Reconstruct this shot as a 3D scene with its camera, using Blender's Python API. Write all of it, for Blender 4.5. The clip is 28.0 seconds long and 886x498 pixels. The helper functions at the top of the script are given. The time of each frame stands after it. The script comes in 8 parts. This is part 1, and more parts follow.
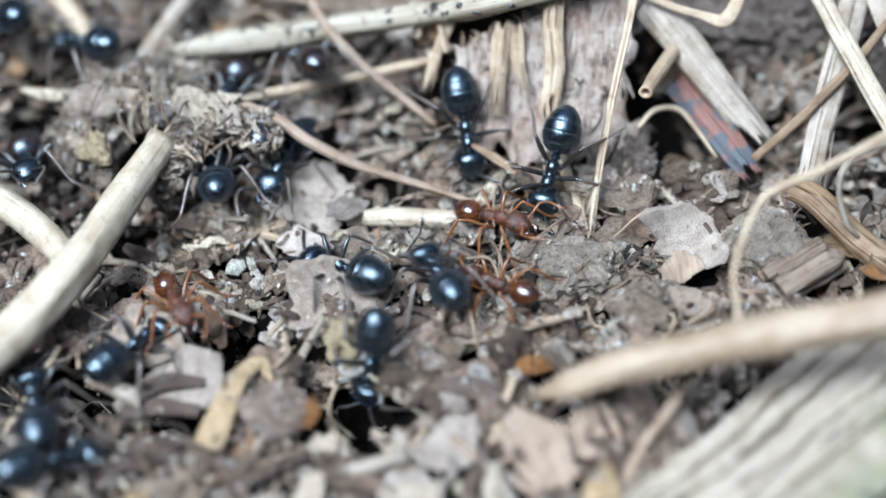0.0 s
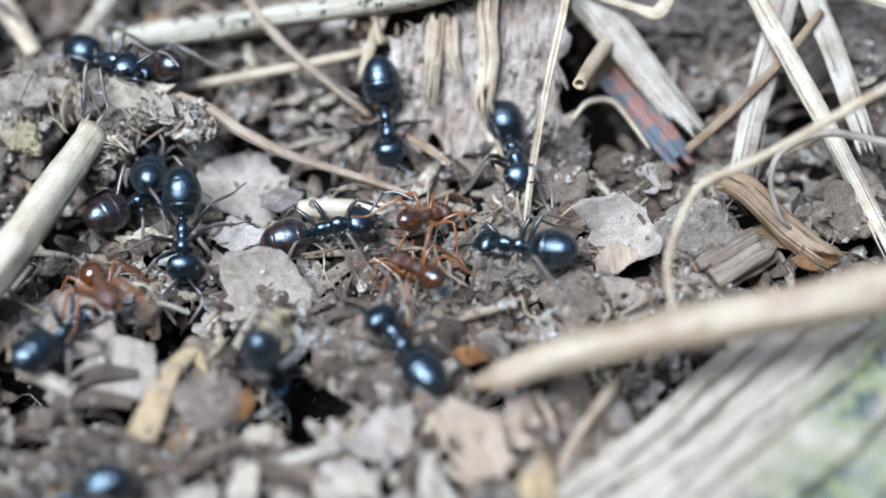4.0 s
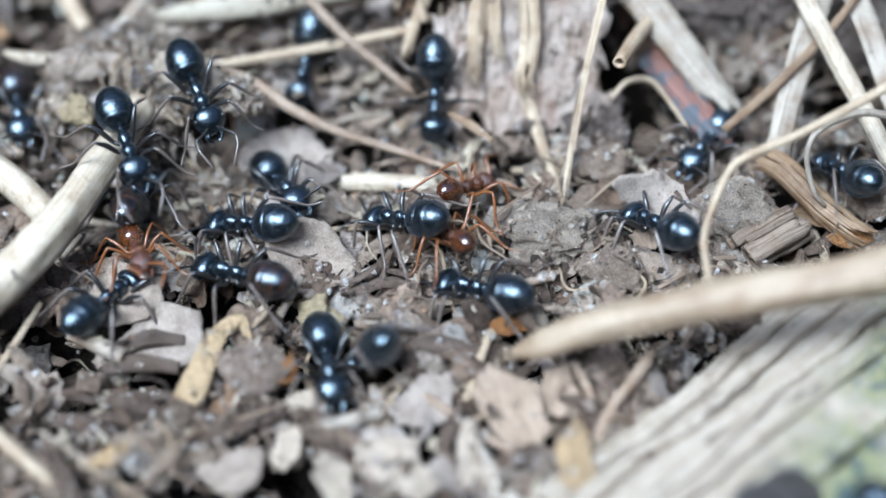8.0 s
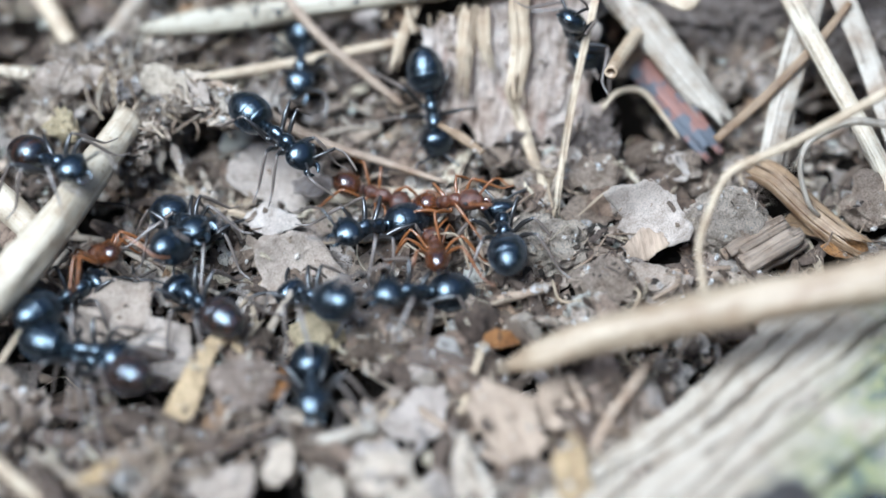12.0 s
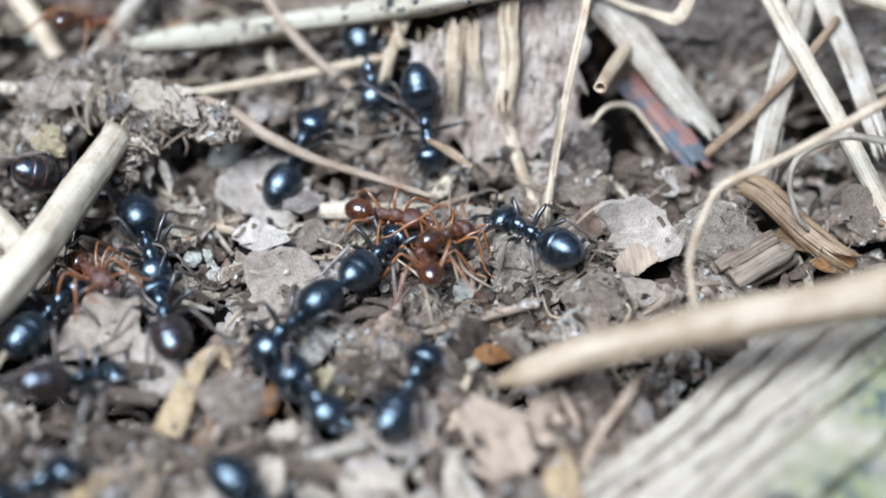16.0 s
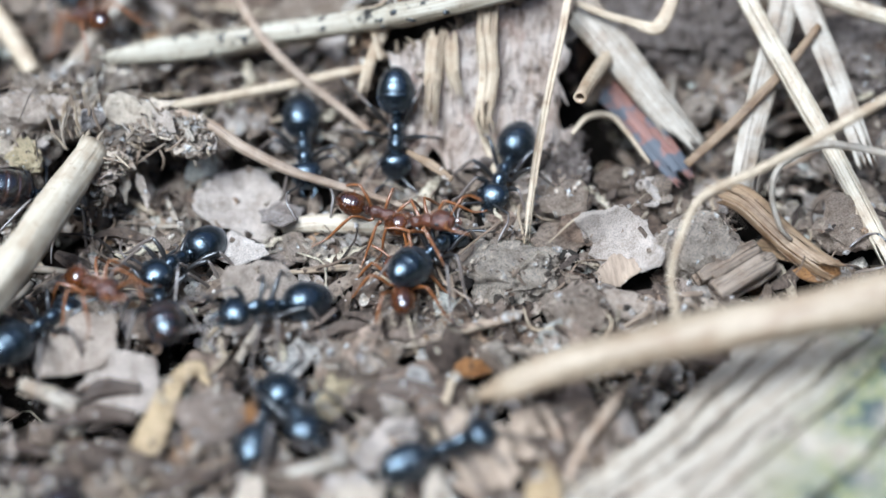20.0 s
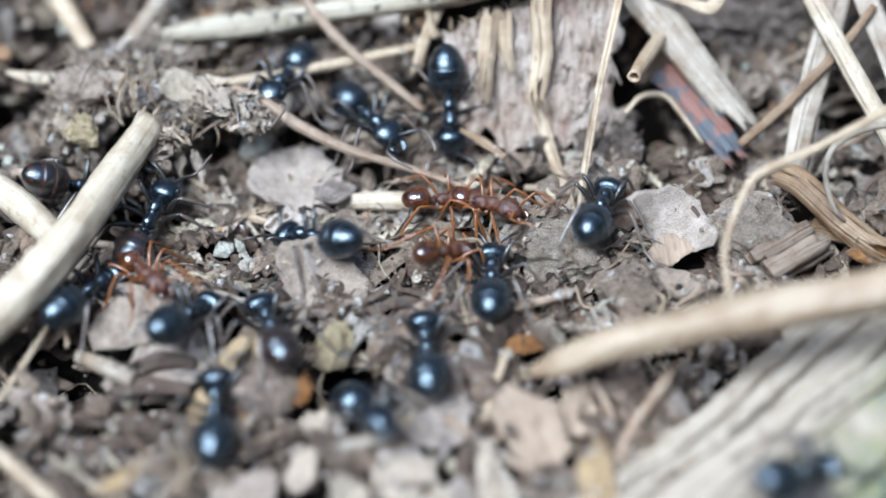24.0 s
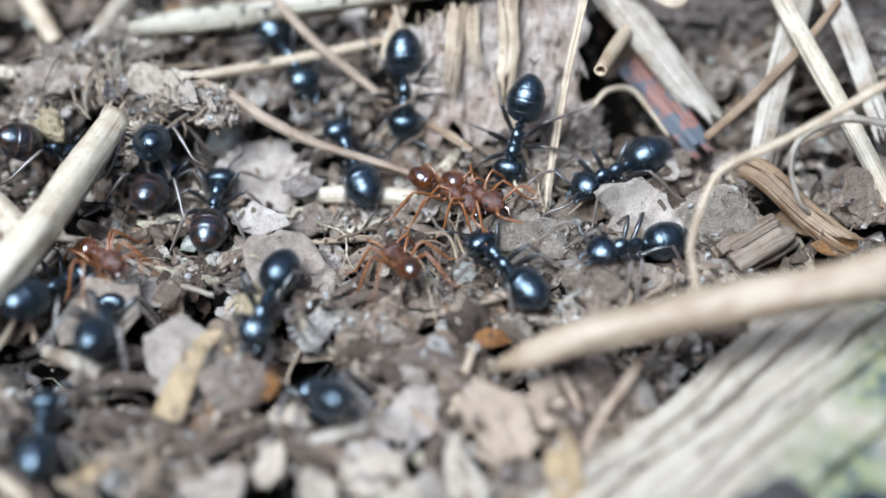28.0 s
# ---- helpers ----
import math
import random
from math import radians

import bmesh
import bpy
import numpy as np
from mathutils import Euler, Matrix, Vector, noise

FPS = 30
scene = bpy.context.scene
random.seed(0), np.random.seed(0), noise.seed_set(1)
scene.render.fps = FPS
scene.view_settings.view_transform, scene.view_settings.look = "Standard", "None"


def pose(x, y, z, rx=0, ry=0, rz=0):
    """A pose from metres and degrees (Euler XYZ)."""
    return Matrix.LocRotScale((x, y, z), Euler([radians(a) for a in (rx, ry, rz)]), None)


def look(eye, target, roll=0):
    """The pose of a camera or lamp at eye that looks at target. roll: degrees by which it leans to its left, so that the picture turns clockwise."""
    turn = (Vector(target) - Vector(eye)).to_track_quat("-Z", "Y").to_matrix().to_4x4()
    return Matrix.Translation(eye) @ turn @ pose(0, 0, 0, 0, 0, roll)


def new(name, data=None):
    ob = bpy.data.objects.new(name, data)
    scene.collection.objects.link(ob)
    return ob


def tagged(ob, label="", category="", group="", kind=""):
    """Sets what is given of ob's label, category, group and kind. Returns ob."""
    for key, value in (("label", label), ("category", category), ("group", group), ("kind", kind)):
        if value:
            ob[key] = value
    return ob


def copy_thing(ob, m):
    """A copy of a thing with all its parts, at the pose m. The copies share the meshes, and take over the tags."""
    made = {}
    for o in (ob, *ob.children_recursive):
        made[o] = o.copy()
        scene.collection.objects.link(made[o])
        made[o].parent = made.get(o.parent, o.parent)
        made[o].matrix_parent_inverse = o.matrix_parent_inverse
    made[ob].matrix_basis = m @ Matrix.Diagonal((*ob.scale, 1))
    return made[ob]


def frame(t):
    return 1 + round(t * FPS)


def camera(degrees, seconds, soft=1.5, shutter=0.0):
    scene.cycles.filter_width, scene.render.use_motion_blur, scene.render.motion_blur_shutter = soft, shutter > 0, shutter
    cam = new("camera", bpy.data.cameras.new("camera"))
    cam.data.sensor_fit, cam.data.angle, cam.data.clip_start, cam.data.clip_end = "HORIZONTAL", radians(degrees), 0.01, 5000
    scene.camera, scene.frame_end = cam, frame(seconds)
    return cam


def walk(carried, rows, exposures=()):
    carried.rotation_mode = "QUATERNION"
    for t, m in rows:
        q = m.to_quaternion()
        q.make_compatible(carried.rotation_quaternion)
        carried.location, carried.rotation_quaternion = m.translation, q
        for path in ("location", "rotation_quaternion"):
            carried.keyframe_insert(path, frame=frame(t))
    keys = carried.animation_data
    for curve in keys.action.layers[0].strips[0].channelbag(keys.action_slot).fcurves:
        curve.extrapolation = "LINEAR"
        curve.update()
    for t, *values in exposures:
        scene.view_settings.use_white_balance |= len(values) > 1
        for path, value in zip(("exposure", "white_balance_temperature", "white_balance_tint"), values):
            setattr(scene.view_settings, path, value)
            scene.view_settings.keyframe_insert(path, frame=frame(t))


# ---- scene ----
MM = 0.001
cam = camera(28, 28.0, shutter=0.5)
cam.data.dof.use_dof, cam.data.dof.focus_distance, cam.data.dof.aperture_fstop = True, 0.0750, 15.0
PATH = [
    (0, (1.353, -47.486, 59.422), (-2.744, -0.311, -0.023), -3.57),
    (0.5, (1.137, -47.500, 59.425), (-2.586, -0.467, -0.156), -3.14),
    (1, (1.092, -47.477, 59.477), (-1.884, -0.315, -0.045), -2.37),
    (1.5, (1.084, -47.536, 59.392), (-1.196, -0.191, -0.015), -1.74),
    (2, (1.269, -47.444, 59.358), (-0.363, -0.011, -0.001), -1.34),
    (2.5, (1.273, -47.482, 59.252), (-0.277, -0.035, -0.098), -1.33),
    (3, (0.974, -47.542, 59.260), (-0.680, -0.001, -0.012), -1.24),
    (3.5, (1.119, -47.679, 59.234), (-0.025, -0.241, -0.132), -0.80),
    (5.5, (0.887, -48.489, 58.635), (-0.110, -1.378, -0.994), -0.63),
    (6, (0.606, -48.899, 58.713), (-0.848, -1.898, -0.992), -0.73),
    (6.5, (1.024, -49.317, 59.103), (-0.432, -2.354, -0.632), -0.52),
    (7, (1.122, -49.436, 59.462), (-0.506, -2.176, -0.035), -0.62),
    (7.5, (0.897, -49.532, 59.481), (-1.056, -2.202, 0.050), -0.99),
    (8, (0.809, -49.655, 59.576), (-1.631, -2.367, 0.130), -1.29),
    (8.5, (0.655, -49.393, 59.146), (-1.615, -2.114, -0.315), -0.99),
    (9, (0.233, -49.269, 59.009), (-1.500, -2.160, -0.604), -0.71),
    (9.5, (0.173, -49.306, 58.898), (-1.121, -2.230, -0.752), -0.44),
    (10, (0.314, -49.398, 58.924), (-0.778, -2.119, -0.570), -0.30),
    (10.5, (0.145, -49.444, 58.915), (-0.923, -1.805, -0.291), -0.51),
    (11, (0.366, -49.342, 58.864), (-0.216, -1.860, -0.474), -0.13),
    (11.5, (0.158, -49.212, 58.930), (-0.585, -2.053, -0.665), -0.26),
    (12, (0.045, -49.486, 58.754), (-1.284, -1.454, -0.128), -0.65),
    (12.5, (0.018, -49.147, 58.402), (-0.946, -0.724, -0.166), -0.29),
    (14.5, (-0.163, -49.285, 58.350), (-0.788, -0.560, 0.028), -0.16),
    (15, (-0.181, -49.361, 58.463), (-0.974, -0.880, -0.060), -0.20),
    (15.5, (-0.457, -49.211, 58.591), (-0.992, -1.024, -0.177), 0.02),
    (16, (-0.344, -49.370, 58.691), (-0.849, -0.858, 0.190), 0.03),
    (16.5, (-0.237, -49.433, 58.582), (-0.915, -0.713, 0.255), -0.13),
    (17, (-0.054, -49.266, 58.334), (-0.661, -0.559, -0.004), -0.16),
    (17.5, (-0.203, -48.951, 58.106), (-0.841, -0.510, -0.452), -0.14),
    (18, (-0.062, -48.887, 58.162), (-0.489, -0.158, -0.159), 0.02),
    (18.5, (-0.188, -49.113, 58.071), (-0.434, -0.140, -0.046), 0.14),
    (19, (-0.336, -49.098, 58.089), (-0.438, -0.159, -0.057), 0.13),
    (19.5, (-0.308, -49.036, 58.123), (-0.127, -0.139, -0.059), 0.30),
    (20, (-0.000, -48.852, 58.219), (0.000, 0.000, -0.000), 0.00),
    (20.5, (-0.249, -48.736, 58.306), (0.241, 0.205, 0.164), 0.46),
    (21, (-0.560, -48.589, 58.346), (0.032, -0.101, -0.174), 0.39),
    (21.5, (-0.692, -48.597, 58.279), (-0.363, -0.588, -0.636), 0.17),
    (23.5, (-0.492, -49.336, 58.337), (-1.559, -1.186, -0.455), -0.55),
    (24, (-0.499, -49.407, 58.164), (-2.242, -0.955, -0.363), -1.07),
    (24.5, (-0.643, -49.544, 58.064), (-3.555, -1.174, -0.485), -1.89),
    (25, (-0.589, -49.351, 57.990), (-3.200, -1.086, -0.659), -1.80),
    (25.5, (-0.735, -49.368, 57.666), (-2.527, -0.619, -0.612), -1.43),
    (26, (-0.714, -49.731, 58.351), (-2.159, -1.565, -0.419), -0.99),
    (26.5, (-0.438, -50.318, 58.693), (-1.686, -2.486, -0.354), -0.23),
    (27, (-0.453, -50.201, 58.695), (-1.319, -1.922, 0.006), 0.21),
    (27.5, (-0.409, -49.616, 58.463), (-0.842, -1.423, -0.301), 0.31),
    (28, (-0.525, -49.452, 58.298), (-0.847, -1.229, -0.443), 0.10),
]
walk(cam, [(t, look(Vector(eye) * MM, Vector(goal) * MM, roll)) for t, eye, goal, roll in PATH], [(0, 0.88, 5135, 3), (1, 0.88, 5055, 3), (8, 0.89, 5025, 3), (8.7, 0.89, 5185, 5), (11, 0.92, 5195, 5), (12, 0.92, 5075, 3), (14.5, 0.91, 5155, 4), (28, 0.88, 5155, 4)])

# ---- light: a thinly overcast sky, brightest high up on the left ----
SUN_EL, SUN_AZ = radians(66), radians(232)
world = bpy.data.worlds.new("overcast_sky")
scene.world = world
world.use_nodes = True
wn = world.node_tree.nodes
sky = wn.new("ShaderNodeTexSky")
sky.sky_type, sky.sun_disc, sky.sun_elevation, sky.sun_rotation = "NISHITA", False, SUN_EL, SUN_AZ
sky.dust_density, sky.air_density, sky.ozone_density = 4.0, 1.0, 1.0
world.node_tree.links.new(sky.outputs[0], wn["Background"].inputs[0])
wn["Background"].inputs[1].default_value = 0.09
sun = new("sun", bpy.data.lights.new("sun", "SUN"))
sun.data.energy, sun.data.angle, sun.data.color = 4.2, radians(32), (1.0, 0.985, 0.96)
toward = Vector((math.sin(SUN_AZ) * math.cos(SUN_EL), math.cos(SUN_AZ) * math.cos(SUN_EL), math.sin(SUN_EL)))
sun.matrix_basis = look(toward * 0.5, (0, 0, 0))


# ---- materials ----
def nodes_of(name, rough=0.7, spec=0.35):
    m = bpy.data.materials.new(name)
    m.use_nodes = True
    nt = m.node_tree
    b = nt.nodes["Principled BSDF"]
    b.inputs["Roughness"].default_value = rough
    b.inputs["Specular IOR Level"].default_value = spec
    return m, nt, b


def coords(nt, scale=(1, 1, 1), shift_by=None):
    """Object coordinates in millimetres."""
    tc, mp = nt.nodes.new("ShaderNodeTexCoord"), nt.nodes.new("ShaderNodeMapping")
    mp.inputs["Scale"].default_value = [1000 * s for s in scale]
    nt.links.new(tc.outputs["Object"], mp.inputs["Vector"])
    if shift_by is not None:
        nt.links.new(shift_by, mp.inputs["Location"])
    return mp.outputs[0]


def noise_of(nt, vec, scale, detail=6.0, rough=0.6):
    n = nt.nodes.new("ShaderNodeTexNoise")
    n.inputs["Scale"].default_value, n.inputs["Detail"].default_value, n.inputs["Roughness"].default_value = scale, detail, rough
    nt.links.new(vec, n.inputs["Vector"])
    return n.outputs["Fac"]


def ramp_of(nt, fac, stops):
    r = nt.nodes.new("ShaderNodeValToRGB")
    el = r.color_ramp.elements
    while len(el) < len(stops):
        el.new(0.5)
    for e, (p, c) in zip(el, stops):
        e.position, e.color = p, (*c, 1)
    nt.links.new(fac, r.inputs[0])
    return r.outputs[0]


def mixed(nt, a, b, fac, mode="MIX"):
    x = nt.nodes.new("ShaderNodeMix")
    x.data_type, x.blend_type = "RGBA", mode
    for sock, v in ((x.inputs[6], a), (x.inputs[7], b), (x.inputs[0], fac)):
        if isinstance(v, bpy.types.NodeSocket):
            nt.links.new(v, sock)
        else:
            sock.default_value = v if isinstance(v, float) else (*v, 1)
    return x.outputs[2]


def bumped(nt, b, fac, dist, strength=1.0):
    bp = nt.nodes.new("ShaderNodeBump")
    bp.inputs["Distance"].default_value, bp.inputs["Strength"].default_value = dist * MM, strength
    nt.links.new(fac, bp.inputs["Height"])
    nt.links.new(bp.outputs[0], b.inputs["Normal"])


def litter_material(name, stops, rough=0.75, islands=True, spec=0.3, grain=(1, 1, 1), fine=9.0, depth=0.05, mottle=0.85, pepper=0.75):
    """Broken plant matter and soil: one colour a piece out of a range, mottled and grained."""
    m, nt, b = nodes_of(name, rough, spec)
    if islands:
        pick = nt.nodes.new("ShaderNodeNewGeometry").outputs["Random Per Island"]
    else:
        pick = nt.nodes.new("ShaderNodeObjectInfo").outputs["Random"]
    v = coords(nt, grain, None if islands else pick)
    base = ramp_of(nt, pick, stops)
    mott = ramp_of(nt, noise_of(nt, v, 1.5, 6, 0.65), [(0.34, (0.5, 0.43, 0.37)), (0.5, (0.92, 0.89, 0.86)), (0.64, (1.2, 1.19, 1.18))])
    c = mixed(nt, base, mott, mottle, "MULTIPLY")
    speck = ramp_of(nt, noise_of(nt, v, fine, 5, 0.75), [(0.37, (0.2, 0.175, 0.155)), (0.48, (0.9, 0.88, 0.86)), (0.63, (1.28, 1.27, 1.25))])
    c = mixed(nt, c, speck, pepper, "MULTIPLY")
    nt.links.new(c, b.inputs["Base Color"])
    bumped(nt, b, noise_of(nt, v, fine * 0.5, 8, 0.8), depth * 6)
    return m


def fibre_material(name, light, dark, rough=0.5, spec=0.45, streak=14.0, stain=None, blotch=0.5, relief=0.08, stain_at=0.6, stain_size=1.1):
    """Dry stalks and blades: fine streaks along the local Z axis, blotches, faint stains."""
    m, nt, b = nodes_of(name, rough, spec)
    uv = nt.nodes.new("ShaderNodeUVMap")
    mp = nt.nodes.new("ShaderNodeMapping")
    mp.inputs["Scale"].default_value = (streak, 0.35, 1)
    nt.links.new(uv.outputs[0], mp.inputs["Vector"])
    lines = noise_of(nt, mp.outputs[0], 1.3, 6, 0.65)
    c = ramp_of(nt, lines, [(0.28, dark), (0.55, light)])
    v = coords(nt)
    c = mixed(nt, c, ramp_of(nt, noise_of(nt, v, 0.7, 5), [(0.32, (0.58, 0.46, 0.35)), (0.52, (0.95, 0.92, 0.88)), (0.66, (1.1, 1.09, 1.07))]), blotch, "MULTIPLY")
    c = mixed(nt, c, ramp_of(nt, noise_of(nt, v, 3.2, 6, 0.75), [(0.34, (0.42, 0.34, 0.27)), (0.44, (1, 1, 1))]), 0.65, "MULTIPLY")
    if stain:
        c = mixed(nt, c, stain, ramp_of(nt, noise_of(nt, v, stain_size, 3), [(stain_at, (0, 0, 0)), (stain_at + 0.07, (1, 1, 1))]))
    nt.links.new(c, b.inputs["Base Color"])
    bumped(nt, b, lines, relief, 1.0)
    return m


def chitin(name, col, rough, spec=0.5, coat=0.0, tint=None, grain=0.004, bands=None, sky_shine=(1, 1, 1), down=0.0, band_width=0.16):
    m, nt, b = nodes_of(name, rough, spec)
    v = coords(nt)
    c = ramp_of(nt, noise_of(nt, v, 1.4, 3), [(0.35, tuple(k * 0.7 for k in col)), (0.65, tint or col)])
    b.inputs["IOR"].default_value = 1.6
    # Blue specular and sheen tints put reflected sky into the cuticle; down is also hair.
    b.inputs["Specular Tint"].default_value = (*sky_shine, 1)
    b.inputs["Sheen Weight"].default_value, b.inputs["Sheen Roughness"].default_value = down, 0.45
    b.inputs["Sheen Tint"].default_value = (0.5, 0.7, 1.0, 1)
    if bands:
        sep, off, pp = nt.nodes.new("ShaderNodeSeparateXYZ"), nt.nodes.new("ShaderNodeMath"), nt.nodes.new("ShaderNodeMath")
        nt.links.new(v, sep.inputs[0])
        off.inputs[1].default_value = 1.094
        nt.links.new(sep.outputs[0], off.inputs[0])
        pp.operation = "PINGPONG"
        pp.inputs[1].default_value = 0.256
        nt.links.new(off.outputs[0], pp.inputs[0])
        c = mixed(nt, c, bands, ramp_of(nt, pp.outputs[0], [(0.02, (0.8, 0.8, 0.8)), (band_width, (0, 0, 0))]))
    nt.links.new(c, b.inputs["Base Color"])
    b.inputs["Coat Weight"].default_value, b.inputs["Coat Roughness"].default_value = coat, 0.11
    bumped(nt, b, noise_of(nt, v, 6, 5, 0.7), grain, 0.6)
    return m


TAUPE = [(0.0, (0.043, 0.033, 0.025)), (0.2, (0.147, 0.097, 0.064)), (0.38, (0.318, 0.223, 0.158)), (0.46, (0.379, 0.229, 0.111)), (0.55, (0.354, 0.318, 0.298)), (0.7, (0.525, 0.421, 0.322)), (0.84, (0.477, 0.451, 0.421)), (1.0, (0.66, 0.577, 0.468))]
# Soil colour taken near black, to deepen the shade in the litter gaps.
m_soil = litter_material("shade_darkened_soil", [(0.0, (0.018, 0.0145, 0.0115)), (1.0, (0.036, 0.029, 0.023))], 0.95, spec=0.08, fine=4.0, depth=0.2)
m_crumb = litter_material("soil_and_rot_crumbs", [(0.0, (0.024, 0.02, 0.014)), (0.35, (0.147, 0.108, 0.082)), (0.6, (0.367, 0.283, 0.216)), (0.85, (0.562, 0.475, 0.397)), (1.0, (0.677, 0.697, 0.609))], 0.85)
m_flakes = litter_material("broken_leaf_flakes", TAUPE, 0.55, spec=0.45, fine=6.0)
m_splint = litter_material("rotten_wood_splinters", [(0.0, (0.055, 0.04, 0.032)), (0.4, (0.183, 0.138, 0.106)), (0.75, (0.403, 0.318, 0.24)), (1.0, (0.677, 0.601, 0.444))], 0.7, grain=(0.611, 0.709, 0.72))
m_leaf = litter_material("grey_brown_leaf", TAUPE[1:], 0.5, islands=False, spec=0.5, fine=6.0, depth=0.06, mottle=0.85)
m_pale = litter_material("bleached_leaf", [(0.0, (0.453, 0.364, 0.287)), (0.5, (0.567, 0.486, 0.414)), (1.0, (0.654, 0.575, 0.504))], 0.55, islands=False, spec=0.4, fine=12.0, depth=0.04, mottle=0.65, pepper=0.35)
m_chip = litter_material("wood_chip", [(0.0, (0.122, 0.087, 0.061)), (0.5, (0.342, 0.264, 0.199)), (1.0, (0.672, 0.553, 0.433))], 0.7, islands=False, grain=(0.489, 0.709, 0.72), depth=0.1)
m_tan = litter_material("ochre_chaff", [(0.0, (0.55, 0.37, 0.18)), (1.0, (0.62, 0.46, 0.27))], 0.6, islands=False, fine=6.0, mottle=0.55, pepper=0.35)
m_vein = litter_material("ribbed_brown_leaf", [(0.0, (0.437, 0.33, 0.238)), (1.0, (0.582, 0.448, 0.332))], 0.6, islands=False, grain=(2.0, 0.25, 1), fine=4.0, depth=0.05, mottle=0.4, pepper=0.35)
m_stone = litter_material("grey_soil_lump", [(0.0, (0.492, 0.37, 0.274)), (0.5, (0.635, 0.516, 0.408)), (1.0, (0.718, 0.618, 0.498))], 0.9, islands=False, fine=12.0, depth=0.2, mottle=0.8, pepper=0.55)
m_amber = litter_material("amber_seed_husk", [(0.0, (0.26, 0.11, 0.035)), (1.0, (0.4, 0.21, 0.08))], 0.35, islands=False, spec=0.5)
m_bank = litter_material("pale_grey_bank_soil", [(0.0, (0.244, 0.198, 0.17)), (1.0, (0.367, 0.306, 0.263))], 0.9, islands=False, fine=3.0, depth=0.25)
m_chunk = litter_material("brown_bark_crumbs", [(0.0, (0.031, 0.023, 0.018)), (0.18, (0.159, 0.111, 0.08)), (0.36, (0.379, 0.279, 0.205)), (0.52, (0.318, 0.281, 0.252)), (0.7, (0.587, 0.487, 0.397)), (0.86, (0.587, 0.541, 0.485)), (1.0, (0.677, 0.661, 0.567))], 0.75, spec=0.35, fine=5.0, depth=0.1)
m_mat = litter_material("pale_matted_crumbs", [(0.0, (0.088, 0.067, 0.05)), (0.25, (0.293, 0.223, 0.169)), (0.5, (0.646, 0.533, 0.407)), (1.0, (0.74, 0.74, 0.731))], 0.85)
m_big = litter_material("grey_brown_bark_chunk", [(0.0, (0.086, 0.062, 0.047)), (0.16, (0.208, 0.147, 0.106)), (0.34, (0.428, 0.315, 0.234)), (0.5, (0.367, 0.322, 0.287)), (0.66, (0.611, 0.51, 0.421)), (0.84, (0.599, 0.551, 0.497)), (1.0, (0.677, 0.673, 0.596))], 0.7, islands=False, spec=0.35, fine=3.5, depth=0.1, mottle=0.75)
m_fold = litter_material("brown_folded_leaf", [(0.0, (0.3, 0.19, 0.1)), (1.0, (0.42, 0.29, 0.17))], 0.5, islands=False, spec=0.45, grain=(0.6, 2.2, 1), fine=4.0, depth=0.08, mottle=0.6, pepper=0.55)
m_bleach = litter_material("white_bleached_leaf", [(0.0, (0.484, 0.405, 0.311)), (1.0, (0.685, 0.569, 0.443))], 0.55, islands=False, spec=0.4, fine=4.0, depth=0.05, mottle=0.5, pepper=0.4)
m_cream = litter_material("cream_crumb", [(0.0, (0.66, 0.53, 0.32)), (1.0, (0.7, 0.58, 0.38))], 0.8, islands=False, fine=6.0, depth=0.1, mottle=0.45, pepper=0.3)
m_rotlump = litter_material("dark_damp_soil_lump", [(0.0, (0.14, 0.132, 0.13)), (1.0, (0.2, 0.185, 0.18))], 0.7, islands=False, fine=3.5, depth=0.2)
m_clump = litter_material("matted_soil", [(0.0, (0.504, 0.405, 0.323)), (1.0, (0.74, 0.637, 0.511))], 0.9, fine=7.0, depth=0.3)


def bark_material():
    """Grey-brown inner bark: fine upright fibres, shallow pits, reddish and silvery patches."""
    m, nt, b = nodes_of("inner_bark", 0.8, 0.25)
    v = coords(nt)
    fibre = noise_of(nt, coords(nt, (3.2, 0.42, 1)), 1.6, 8, 0.7)
    tone = ramp_of(nt, noise_of(nt, coords(nt, (0.7, 0.4, 1)), 0.8, 6, 0.65), [(0.32, (0.36, 0.255, 0.19)), (0.44, (0.56, 0.455, 0.37)), (0.56, (0.66, 0.565, 0.485)), (0.7, (0.72, 0.65, 0.57))])
    c = mixed(nt, tone, ramp_of(nt, fibre, [(0.36, (0.34, 0.28, 0.24)), (0.47, (0.95, 0.93, 0.91)), (0.62, (1.15, 1.13, 1.11))]), 0.75, "MULTIPLY")
    c = mixed(nt, c, (0.3, 0.15, 0.095), ramp_of(nt, noise_of(nt, coords(nt, (1.1, 0.6, 1)), 0.9, 5), [(0.56, (0, 0, 0)), (0.7, (0.7, 0.7, 0.7))]))
    pits = ramp_of(nt, noise_of(nt, coords(nt, (1.6, 1.0, 1)), 1.5, 7, 0.75), [(0.36, (0.3, 0.235, 0.2)), (0.45, (0.8, 0.74, 0.7)), (0.56, (1.1, 1.1, 1.1))])
    nt.links.new(mixed(nt, c, pits, 0.7, "MULTIPLY"), b.inputs["Base Color"])
    add = nt.nodes.new("ShaderNodeMath")
    add.operation = "MULTIPLY_ADD"
    add.inputs[1].default_value = 1.4
    nt.links.new(fibre, add.inputs[0])
    nt.links.new(noise_of(nt, v, 1.7, 8, 0.7), add.inputs[2])
    bumped(nt, b, add.outputs[0], 0.4)
    return m


